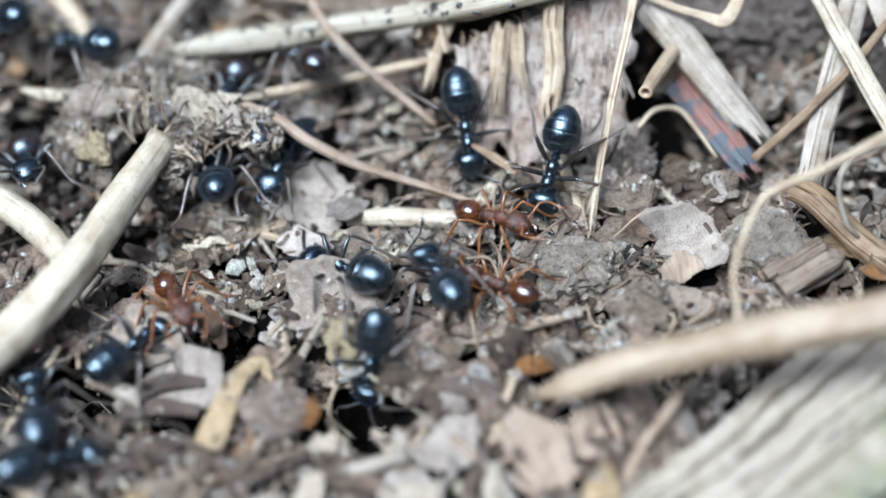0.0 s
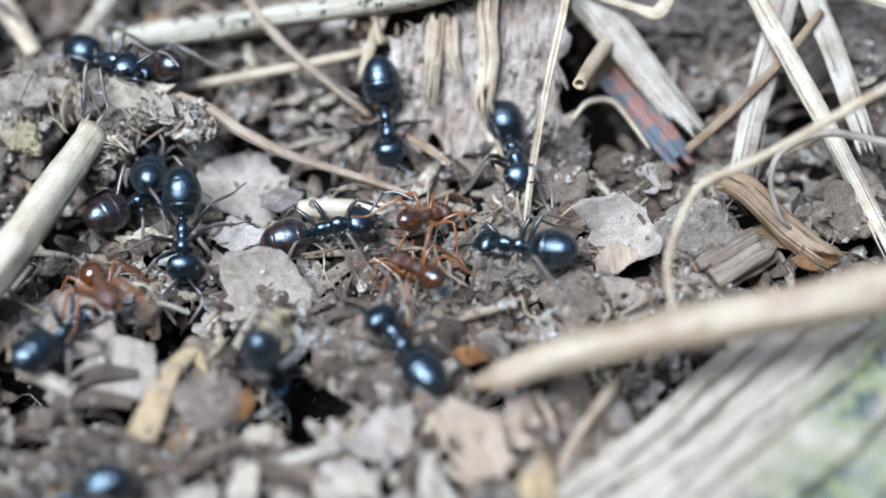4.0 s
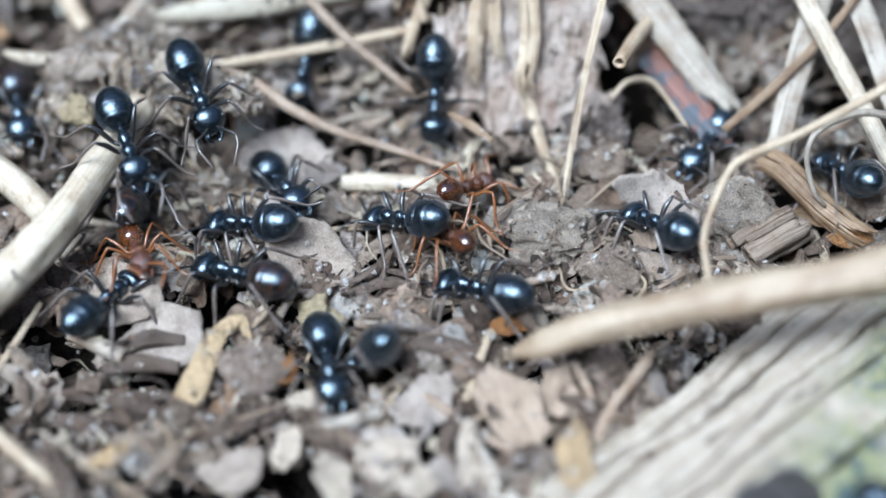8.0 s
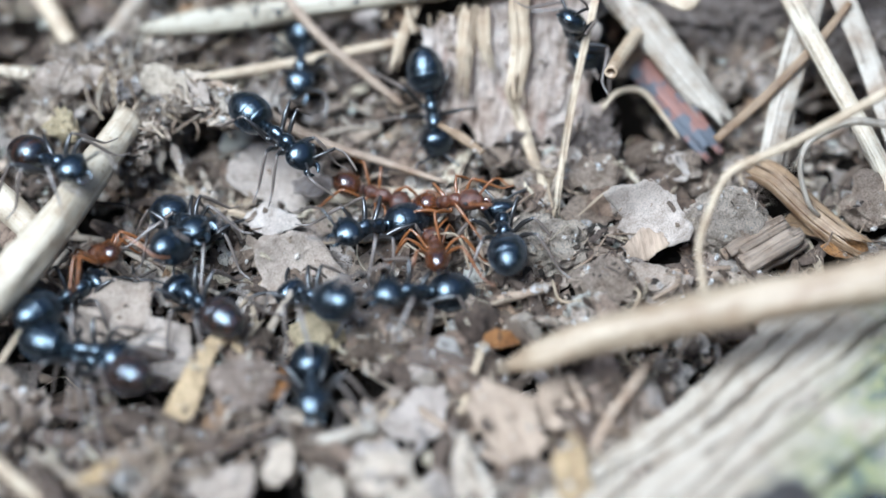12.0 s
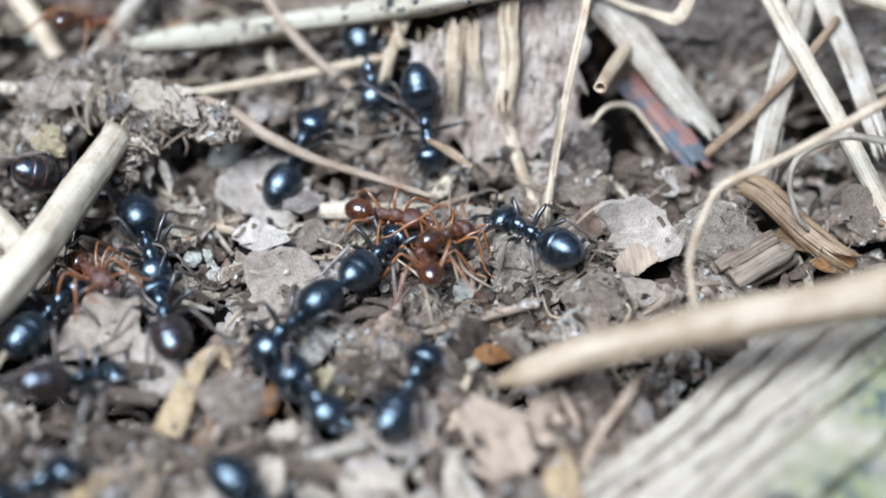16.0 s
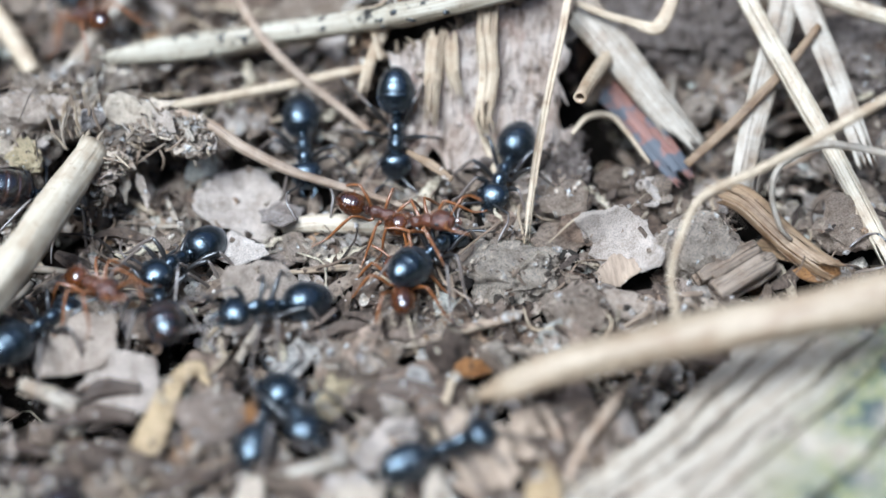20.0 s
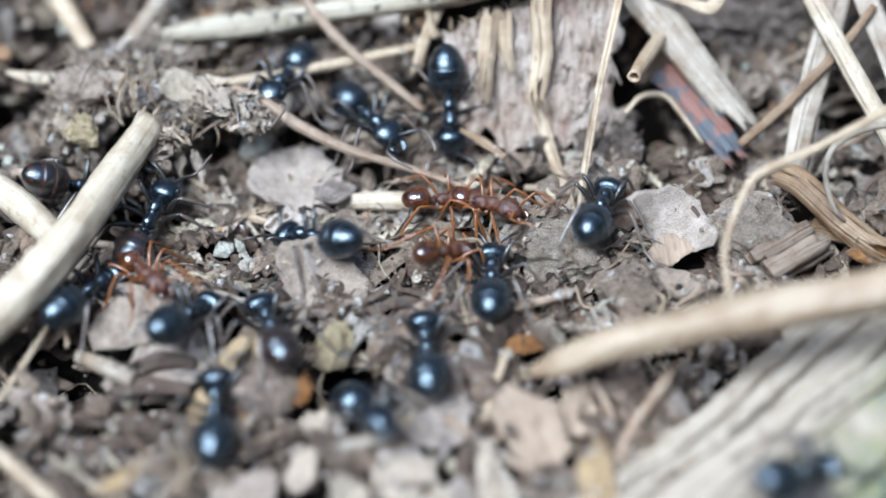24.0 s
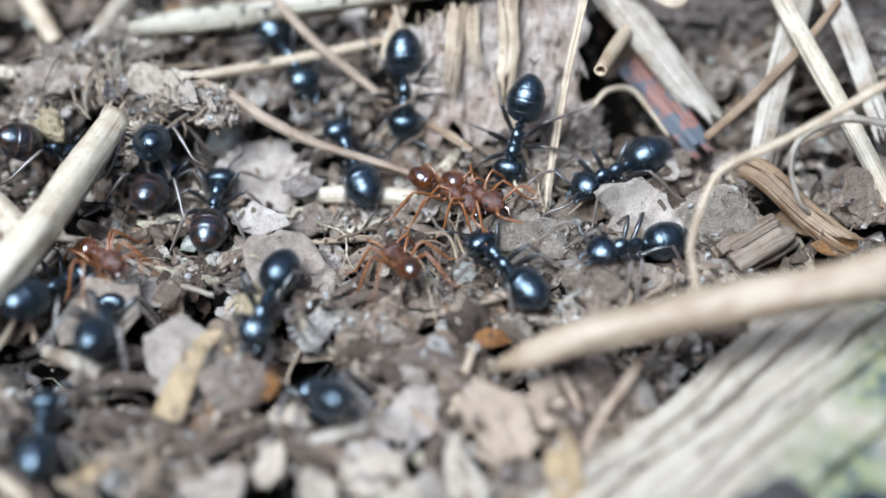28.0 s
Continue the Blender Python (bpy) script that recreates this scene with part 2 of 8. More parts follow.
m_bark = bark_material()
m_straw = fibre_material("pale_straw", (0.47, 0.38, 0.27), (0.24, 0.17, 0.105), blotch=0.8)
m_white = fibre_material("bleached_stick", (0.475, 0.41, 0.315), (0.35, 0.274, 0.183), blotch=0.65)
m_spot = fibre_material("bleached_spotted_twig", (0.373, 0.33, 0.253), (0.227, 0.185, 0.124), stain=(0.025, 0.021, 0.016))
m_stalk = fibre_material("tan_stalk", (0.357, 0.281, 0.195), (0.26, 0.188, 0.121), blotch=0.7)
m_root = fibre_material("brown_rootlet", (0.36, 0.275, 0.2), (0.13, 0.088, 0.06), blotch=0.9)
m_rot = fibre_material("dark_rotten_wood", (0.104, 0.074, 0.054), (0.029, 0.019, 0.014), blotch=0.9, relief=0.14)
m_blade = fibre_material("grey_dead_grass", (0.361, 0.315, 0.258), (0.237, 0.195, 0.147), blotch=1.0)
m_grain = fibre_material("rotten_wood_grain", (0.34, 0.265, 0.2), (0.05, 0.034, 0.024), blotch=0.9, relief=0.25)
m_red = fibre_material("red_bark_strip", (0.196, 0.085, 0.059), (0.102, 0.043, 0.031), stain=(0.051, 0.054, 0.063), stain_at=0.48, stain_size=0.7)
m_dry = fibre_material("orange_dry_leaf", (0.257, 0.179, 0.106), (0.093, 0.051, 0.027), blotch=1.0)
m_black = chitin("black_cuticle", (0.004, 0.0045, 0.0055), 0.21, 0.85, 0.2, grain=0.035, sky_shine=(0.7, 0.87, 1.0), down=0.06)
m_plates = chitin("black_banded_gaster", (0.004, 0.0045, 0.0055), 0.21, 0.85, 0.2, None, 0.04, (0.018, 0.019, 0.019), sky_shine=(0.7, 0.87, 1.0), down=0.07, band_width=0.045)
m_black2 = chitin("black_cuticle_leg", (0.02, 0.017, 0.015), 0.3, 0.6)
m_shin = chitin("smoky_brown_leg", (0.14, 0.11, 0.09), 0.3, 0.6)
m_brown = chitin("brown_black_gaster", (0.009, 0.006, 0.0045), 0.21, 0.85, 0.2, (0.014, 0.008, 0.005), 0.035, (0.034, 0.014, 0.007), sky_shine=(0.76, 0.9, 1.0), down=0.05)
m_eye = chitin("dull_eye", (0.012, 0.012, 0.012), 0.45)
m_redbody = chitin("red_rough_cuticle", (0.03, 0.009, 0.005), 0.32, 0.5, 0.15, (0.1, 0.03, 0.011), 0.16)
m_redgas = chitin("amber_gaster", (0.11, 0.032, 0.006), 0.12, 0.7, 0.5, (0.02, 0.007, 0.004))
m_redleg = chitin("orange_leg", (0.2, 0.075, 0.022), 0.28, 0.5)


# ---- builders ----
def part(name, bm, material, parent=None, label="", smooth=True):
    """Link a bmesh, in millimetres, as one mesh object."""
    bmesh.ops.scale(bm, vec=(MM, MM, MM), verts=bm.verts)
    me = bpy.data.meshes.new(name)
    bm.to_mesh(me)
    bm.free()
    for p in me.polygons:
        p.use_smooth = smooth
    me.materials.append(material)
    ob = new(name, me)
    if parent:
        ob.parent = parent
    if label:
        ob["label"] = label
    return ob


def at(x, y, z, rx=0, ry=0, rz=0):
    return pose(x * MM, y * MM, z * MM, rx, ry, rz)


def step(v, a, b):
    v = min(max((v - a) / (b - a), 0), 1)
    return v * v * (3 - 2 * v)


def gap(x, y):
    """Crevices between the pieces of the litter, 0 to 1."""
    v = Vector((x * 0.34, y * 0.46, 4.2))
    a = noise.noise(v) + 0.6 * noise.noise(v * 2.3)
    low = 0.02 if x < -6 and y < -5 else 0.17
    return step(a, low, low + 0.26) * step(y, -21, -16) * (1 - step(y, 7, 10))


def height(x, y):
    """Lie of the ground in millimetres: a bank under the bark slab, hollows under the debris and at the burrow."""
    z = 0.2 * max(y - 5, 0) + 0.3 * math.sin(x * 0.31 + 0.5) * math.sin(y * 0.37 + 1.2)
    z += 0.75 * min(max(y - 4.8, 0), 6.5) * step(x, -5.0, -2.6) * (1 - step(x, 4.6, 6.2))
    for cx, cy, r, d in ((-10.5, 3.5, 3.0, 1.0), (-5.9, -8.3, 1.8, 7.0), (7.2, 7.6, 1.9, 7.5), (13.0, 6.5, 2.5, 1.2), (-16.0, 1.5, 2.5, 1.0), (-7.9, -5.6, 0.8, 1.8), (-12.8, -8.4, 1.6, 2.0), (-20.5, 9.6, 2.4, 2.6)):
        z -= d * math.exp(-((x - cx) ** 2 + (y - cy) ** 2) / (r * r))
    return z - 2.8 * gap(x, y)


def curve_points(pts, n):
    """Catmull-Rom through the control points, n steps in all."""
    p = [Vector(q) for q in pts]
    p = [2 * p[0] - p[1], *p, 2 * p[-1] - p[-2]]
    out, seg = [], len(p) - 3
    for i in range(n + 1):
        s = i / n * seg
        k = min(int(s), seg - 1)
        f = s - k
        a, b, c, d = p[k:k + 4]
        out.append(0.5 * ((2 * b) + (c - a) * f + (2 * a - 5 * b + 4 * c - d) * f * f + (3 * b - 3 * c + d - a) * f ** 3))
    return out


def stalk(pts, radii, flat=1.0, sides=12, n=28, rough=0.06, seed=0, twist=0.0, hollow=False, face=None):
    """A tapered stem or blade along a path; flat < 1 presses it into a blade that faces the given way."""
    bm = bmesh.new()
    uv = bm.loops.layers.uv.new("UVMap")
    path = curve_points(pts, n)
    face = Vector(face or (0, -0.64, 0.77))
    rings, length = [], 0.0
    for i, c in enumerate(path):
        d = (path[min(i + 1, n)] - path[max(i - 1, 0)]).normalized()
        if i:
            length += (c - path[i - 1]).length
        u = d.cross(face).normalized()
        v = u.cross(d).normalized()
        f = i / n * (len(radii) - 1)
        k = min(int(f), len(radii) - 2)
        r = radii[k] + (radii[k + 1] - radii[k]) * (f - k)
        ring = []
        for j in range(sides):
            a = 2 * math.pi * j / sides + twist * i / n
            w = 1 + rough * 2.2 * noise.noise(Vector((math.cos(a) * 1.7 + seed * 7.1, math.sin(a) * 1.7, length * 0.25)))
            w += rough * noise.noise(Vector((math.cos(a) * 4 + seed, math.sin(a) * 4, length * 1.1)))
            ring.append((bm.verts.new(c + r * w * (math.cos(a) * u + flat * math.sin(a) * v)), length))
        rings.append(ring)
    for i in range(n):
        for j in range(sides):
            k = (j + 1) % sides
            q = bm.faces.new((rings[i][j][0], rings[i][k][0], rings[i + 1][k][0], rings[i + 1][j][0]))
            us = (j / sides, (j + 1) / sides, (j + 1) / sides, j / sides)
            for lp, uu, ll in zip(q.loops, us, (rings[i][j][1], rings[i][j][1], rings[i + 1][j][1], rings[i + 1][j][1])):
                lp[uv].uv = (uu, ll * 0.3 + seed)
    ends = [rings[0], rings[-1]]
    for e, ring in enumerate(ends):
        vs = [v for v, _ in ring]
        if hollow:
            mid = sum((v.co for v in vs), Vector()) / sides
            d = (path[1] - path[0]).normalized() * (1 if e == 0 else -1)
            lip = [bm.verts.new(mid + (v.co - mid) * 0.62) for v in vs]
            deep = [bm.verts.new(mid + (v.co - mid) * 0.5 + d * radii[0] * 3) for v in vs]
            for j in range(sides):
                k = (j + 1) % sides
                bm.faces.new((vs[j], lip[j], lip[k], vs[k]))
                bm.faces.new((lip[j], deep[j], deep[k], lip[k]))
            bm.faces.new(deep)
        else:
            bm.faces.new(vs)
    bmesh.ops.recalc_face_normals(bm, faces=bm.faces)
    return bm


def stem(name, label, category, pts, radii, material, group="", **kw):
    return tagged(part(name, stalk(pts, radii, **kw), material), label, category, group)


def broken_stem(name, label, category, pts, radii, material, ends=(0,), fibres=7, spots=0, rings=(), seed=0, sides=18, n=40, rough=0.06, fray=0.5):
    """A stick in parts: its shaft, the fibres of its broken ends, nodes, fungus spots."""
    rnd = random.Random(seed)
    thing = tagged(new(name), label, category)
    part("shaft", stalk(pts, radii, sides=sides, n=n, rough=rough, seed=seed), material, thing)
    path = curve_points(pts, 60)
    for e in ends:
        tip, inner = (path[0], path[3]) if e == 0 else (path[-1], path[-4])
        r, d = radii[0 if e == 0 else -1], (tip - inner).normalized()
        for k in range(fibres):
            off = Vector((rnd.uniform(-1, 1), rnd.uniform(-1, 1), rnd.uniform(-1, 1))) * r * 0.75
            part("fibre", stalk([tip + off - d * 0.5, tip + off * 1.1, tip + off * 1.3 + d * rnd.uniform(0.2, 1) * fray * 1.6], [0.1 * r + 0.03, 0.12 * r + 0.03, 0.015], sides=5, n=6, seed=k), material, thing)
    for f in rings:
        i = int(f * 60)
        d = (path[i + 1] - path[i - 1]).normalized() * 0.14
        q = f * (len(radii) - 1)
        r = radii[int(q)] + (radii[min(int(q) + 1, len(radii) - 1)] - radii[int(q)]) * (q % 1)
        part("node", stalk([path[i] - d, path[i], path[i] + d], [r * 1.0, r * 1.1, r * 1.0], sides=sides, n=6, seed=seed), material, thing)
    for k in range(spots):
        i = rnd.randrange(6, 55)
        q = i / 60 * (len(radii) - 1)
        r = radii[int(q)]
        d = (path[i + 1] - path[i - 1]).normalized()
        u = d.cross(Vector((0, -0.64, 0.77))).normalized()
        a = rnd.uniform(0.5, 2.6)
        ob = part("fungus_spot", lump(rnd.uniform(0.12, 0.26), rnd.uniform(0.08, 0.14), 0.07, k, 2, 0.3), m_eye, thing, "black fungus spot")
        ob.matrix_basis = Matrix.Translation((path[i] + r * 0.95 * (math.cos(a) * u + math.sin(a) * u.cross(d))) * MM) @ pose(0, 0, 0, 50, 0, rnd.uniform(-20, 40))
    return thing


def ribbon(pts, lo, hi, width, across, face, thick, cup, fray, seed, n=34):
    """One strip of a dry blade between two of its fibres: ridged, cupped, with ragged ends."""
    bm, rnd = bmesh.new(), random.Random(seed)
    uv = bm.loops.layers.uv.new("UVMap")
    path = curve_points(pts, 80)
    m = max(3, int((hi - lo) * 9))
    lift, splay = rnd.uniform(-0.05, 0.05) * width, rnd.uniform(-0.12, 0.12) * width
    ends = [(fray * 0.25 * rnd.random() ** 2, 1 - fray * rnd.random() ** 1.6 * 0.7) for _ in range(m + 1)]
    total = (path[-1] - path[0]).length
    layers = []
    for side in (0, 1):
        rows = []
        for i in range(n + 1):
            row = []
            for j in range(m + 1):
                f = lo + (hi - lo) * j / m
                q = ends[j][0] + (ends[j][1] - ends[j][0]) * i / n
                c = path[min(int(q * 80), 79)].lerp(path[min(int(q * 80), 79) + 1], q * 80 - min(int(q * 80), 79))
                w = width * (1 - 0.22 * q * q) * (1 + 0.09 * noise.noise(Vector((q * total * 0.5, f, seed * 0.7))))
                up = -cup * f * f * width + lift + 0.05 * noise.noise(Vector((f * width * 9, q * total * 0.12, seed))) + 0.06 * width * noise.noise(Vector((f, q * total * 0.6, seed)))
                row.append((bm.verts.new(c + across * (f * w + splay * q * q * q) + face * (up - side * thick)), f * width, q * total))
            rows.append(row)
        layers.append(rows)

    def quad(vs):
        for lp, v in zip(bm.faces.new([v[0] for v in vs]).loops, vs):
            lp[uv].uv = (v[1] * 0.35, v[2] * 0.3 + seed)

    top, low = layers
    for rows in layers:
        for a, b in zip(rows, rows[1:]):
            for j in range(m):
                quad((a[j], a[j + 1], b[j + 1], b[j]))
    rim = [(0, j) for j in range(m)] + [(i, m) for i in range(n)] + [(n, j) for j in range(m, 0, -1)] + [(i, 0) for i in range(n, 0, -1)]
    for (a, b), (c, d) in zip(rim, rim[1:] + rim[:1]):
        quad((top[a][b], low[a][b], low[c][d], top[c][d]))
    bmesh.ops.recalc_face_normals(bm, faces=bm.faces)
    return bm


def frayed(name, label, category, pts, width, material, strands=3, group="", seed=0, thick=0.3, fray=0.3, cup=0.28):
    """A dry blade or strip, split along a few of its fibres, with loose threads."""
    rnd = random.Random(seed)
    thing = tagged(new(name), label, category, group)
    p = [Vector(q) for q in pts]
    across = (p[-1] - p[0]).cross(Vector((0, -0.64, 0.77))).normalized()
    face = across.cross(p[-1] - p[0]).normalized()
    cuts = [-1.0] + sorted(-1 + 2 * (k + rnd.uniform(-0.3, 0.3)) / strands for k in range(1, strands)) + [1.0]
    for k, (a, b) in enumerate(zip(cuts, cuts[1:])):
        part("strand", ribbon(p, a, b + 0.02, width, across, face, 0.05 + 0.12 * thick, cup, fray, seed * 9 + k), material, thing)
    for k in range(strands + 1):
        f, q = rnd.uniform(-1, 1), rnd.randrange(len(p) - 1)
        line = [p[q].lerp(p[q + 1], u) + across * (f * width * (1 + 0.2 * u)) + face * (0.06 + 0.2 * u * u - cup * f * f * width) for u in (0.1, 0.5, 1.0)]
        part("thread", stalk(line, [0.03, 0.035, 0.012], 0.8, 5, 9, 0.2, k), material, thing)
    return thing


def plate(rx, ry, thick, seed, curl=0.3, jag=0.25, rings=4, n=22, lobes=()):
    """A torn flake: irregular outline, thickness, curled and dented; lobes, (degrees, reach), give its own outline."""
    bm, rnd = bmesh.new(), random.Random(seed)
    outline = []
    sides = [(2 * math.pi * (k + rnd.uniform(-0.3, 0.3)) / 6, 1 - min(jag, 0.4) * rnd.uniform(0.1, 1.1)) for k in range(6)]
    for j in range(n):
        t = 2 * math.pi * j / n
        c, s = math.cos(t), math.sin(t)
        if lobes:
            deg = math.degrees(t)
            ring = [(lobes[-1][0] - 360, lobes[-1][1]), *lobes, (lobes[0][0] + 360, lobes[0][1])]
            r = next(p + (q - p) * (deg - a) / (b - a) for (a, p), (b, q) in zip(ring, ring[1:]) if a <= deg <= b)
        else:
            r = min(d / max(math.cos(t - a), 0.35) for a, d in sides)
        outline.append((r if lobes else min(r, 1.25)) * (1 + jag * (0.35 * noise.noise(Vector((c * 1.6 + seed, s * 1.6, 0))) + 0.3 * noise.noise(Vector((c * 5 + seed, s * 5, 2))) + rnd.uniform(-0.05, 0.05))))
    axis = rnd.uniform(0, 3.1)

    def lift(x, y):
        s = x * math.cos(axis) + y * math.sin(axis)
        return curl * (s * s) / max(rx, ry) - 0.3 * curl * max(rx, ry) + 0.12 * max(rx, ry) * noise.noise(Vector((x / max(rx, ry) * 1.5 + seed, y / max(rx, ry) * 1.5, seed)))

    layers = []
    for side in (1, -1):
        mid = bm.verts.new((0, 0, lift(0, 0) + side * thick / 2))
        grid = []
        for k in range(1, rings + 1):
            row = []
            for j in range(n):
                a, q = 2 * math.pi * j / n, k / rings
                x, y = rx * q * outline[j] * math.cos(a), ry * q * outline[j] * math.sin(a)
                row.append(bm.verts.new((x, y, lift(x, y) + side * thick / 2 * (1 if k < rings else 0.6))))
            grid.append(row)
        layers.append((mid, grid))
    for s, (mid, grid) in enumerate(layers):
        for j in range(n):
            k = (j + 1) % n
            bm.faces.new((mid, grid[0][j], grid[0][k]))
            for a, b in zip(grid, grid[1:]):
                bm.faces.new((a[j], b[j], b[k], a[k]))
    top, low = layers[0][1][-1], layers[1][1][-1]
    for j in range(n):
        k = (j + 1) % n
        bm.faces.new((top[j], low[j], low[k], top[k]))
    bmesh.ops.recalc_face_normals(bm, faces=bm.faces)
    return bm


def lump(rx, ry, rz, seed, level=3, amount=0.3, freq=1.3, fine=0.12, crack=0.0):
    bm = bmesh.new()
    bmesh.ops.create_icosphere(bm, subdivisions=level, radius=1)
    for v in bm.verts:
        d = v.co.normalized()
        k = 1 + amount * noise.noise(d * freq + Vector((seed * 3.7, 0, 0))) * 1.6 - fine * 1.6 * abs(noise.noise(d * 3.3 + Vector((0, seed, 0)))) + fine * noise.noise(d * 8) + fine * 0.6 * noise.noise(d * 19)
        if crack:
            w = noise.noise(d * 2.1 + Vector((seed, 4, 0.4 * noise.noise(d * 5))))
            k -= crack * math.exp(-(w / 0.035) ** 2)
        v.co = Vector((d.x * rx, d.y * ry, d.z * rz)) * k
    return bm


COVERED = []


def covered(x, y):
    """Whether a large flake or lump lies here."""
    for cx, cy, a, b, turn in COVERED:
        dx, dy = x - cx, y - cy
        if abs(dx) < 4.5 and abs(dy) < 4.5:
            c, q = math.cos(turn), math.sin(turn)
            if ((dx * c + dy * q) / a) ** 2 + ((dy * c - dx * q) / b) ** 2 < 0.85:
                return True
    return False


def flake(name, label, category, pos, rx, ry, seed, material, tilt=(0, 0, 0), thick=0.14, curl=0.25, jag=0.25, group="", lobes=()):
    ob = tagged(part(name, plate(rx, ry, thick, seed, curl, jag, 8, 64, lobes), material), label, category, group)
    COVERED.append((pos[0], pos[1], rx, ry, radians(tilt[2])))
    ob.matrix_basis = at(*pos, *tilt)
    return ob


def clod(name, label, category, pos, rx, ry, rz, seed, material, tilt=(0, 0, 0), amount=0.3, level=4, group="", fine=0.16, crack=0.0):
    ob = tagged(part(name, lump(rx, ry, rz, seed, level, amount, fine=fine, crack=crack), material), label, category, group)
    COVERED.append((pos[0], pos[1], rx, ry, radians(tilt[2])))
    ob.matrix_basis = at(*pos, *tilt)
    return ob


# ---- ground ----
def ground_sheet():
    bm = bmesh.new()
    xs = [-900, -300, -100, -50, *np.linspace(-30, 30, 150), 50, 100, 300, 900]
    ys = [-900, -300, -100, -50, *np.linspace(-24, 30, 136), 50, 100, 300, 900]
    grid = []
    for y in ys:
        row = []
        for x in xs:
            cx, cy = min(max(x, -30), 30), min(max(y, -24), 30)
            n = 0.28 * noise.noise(Vector((cx * 0.7, cy * 0.7, 0))) + 0.16 * noise.noise(Vector((cx * 1.9, cy * 1.9, 3))) + 0.08 * noise.noise(Vector((cx * 4.5, cy * 4.5, 5)))
            row.append(bm.verts.new((x, y, height(cx, cy) - (1.2 if cy < -5 else 0.85) + n)))
        grid.append(row)
    for a, b in zip(grid, grid[1:]):
        for j in range(len(xs) - 1):
            bm.faces.new((a[j], a[j + 1], b[j + 1], b[j]))
    return tagged(part("ground", bm, m_soil), "crumbly forest soil under the litter, coloured darker for shaded gaps", "ground", kind="structure")


ground_sheet()


def sky_blocking_ring():
    """A dark ring added out of view to block low sky light and shape reflections."""
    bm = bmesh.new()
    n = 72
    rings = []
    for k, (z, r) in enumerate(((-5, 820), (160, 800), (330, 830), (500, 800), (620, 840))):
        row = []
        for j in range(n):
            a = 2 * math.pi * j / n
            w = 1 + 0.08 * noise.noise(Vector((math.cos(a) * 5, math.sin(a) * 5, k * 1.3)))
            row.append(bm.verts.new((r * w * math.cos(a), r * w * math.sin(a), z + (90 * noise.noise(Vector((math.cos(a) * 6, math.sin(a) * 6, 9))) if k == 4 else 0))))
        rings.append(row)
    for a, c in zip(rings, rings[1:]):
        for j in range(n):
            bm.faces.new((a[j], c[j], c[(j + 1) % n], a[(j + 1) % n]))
    # Green-brown colour for the added ring, as undergrowth would have.
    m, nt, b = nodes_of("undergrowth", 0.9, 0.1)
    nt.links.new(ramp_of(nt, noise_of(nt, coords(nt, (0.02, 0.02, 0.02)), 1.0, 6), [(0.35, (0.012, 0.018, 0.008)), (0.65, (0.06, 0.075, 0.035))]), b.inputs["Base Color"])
    return tagged(part("backdrop", bm, m), "unseen dark green ring added to block low sky light", "undergrowth", kind="structure")


sky_blocking_ring()


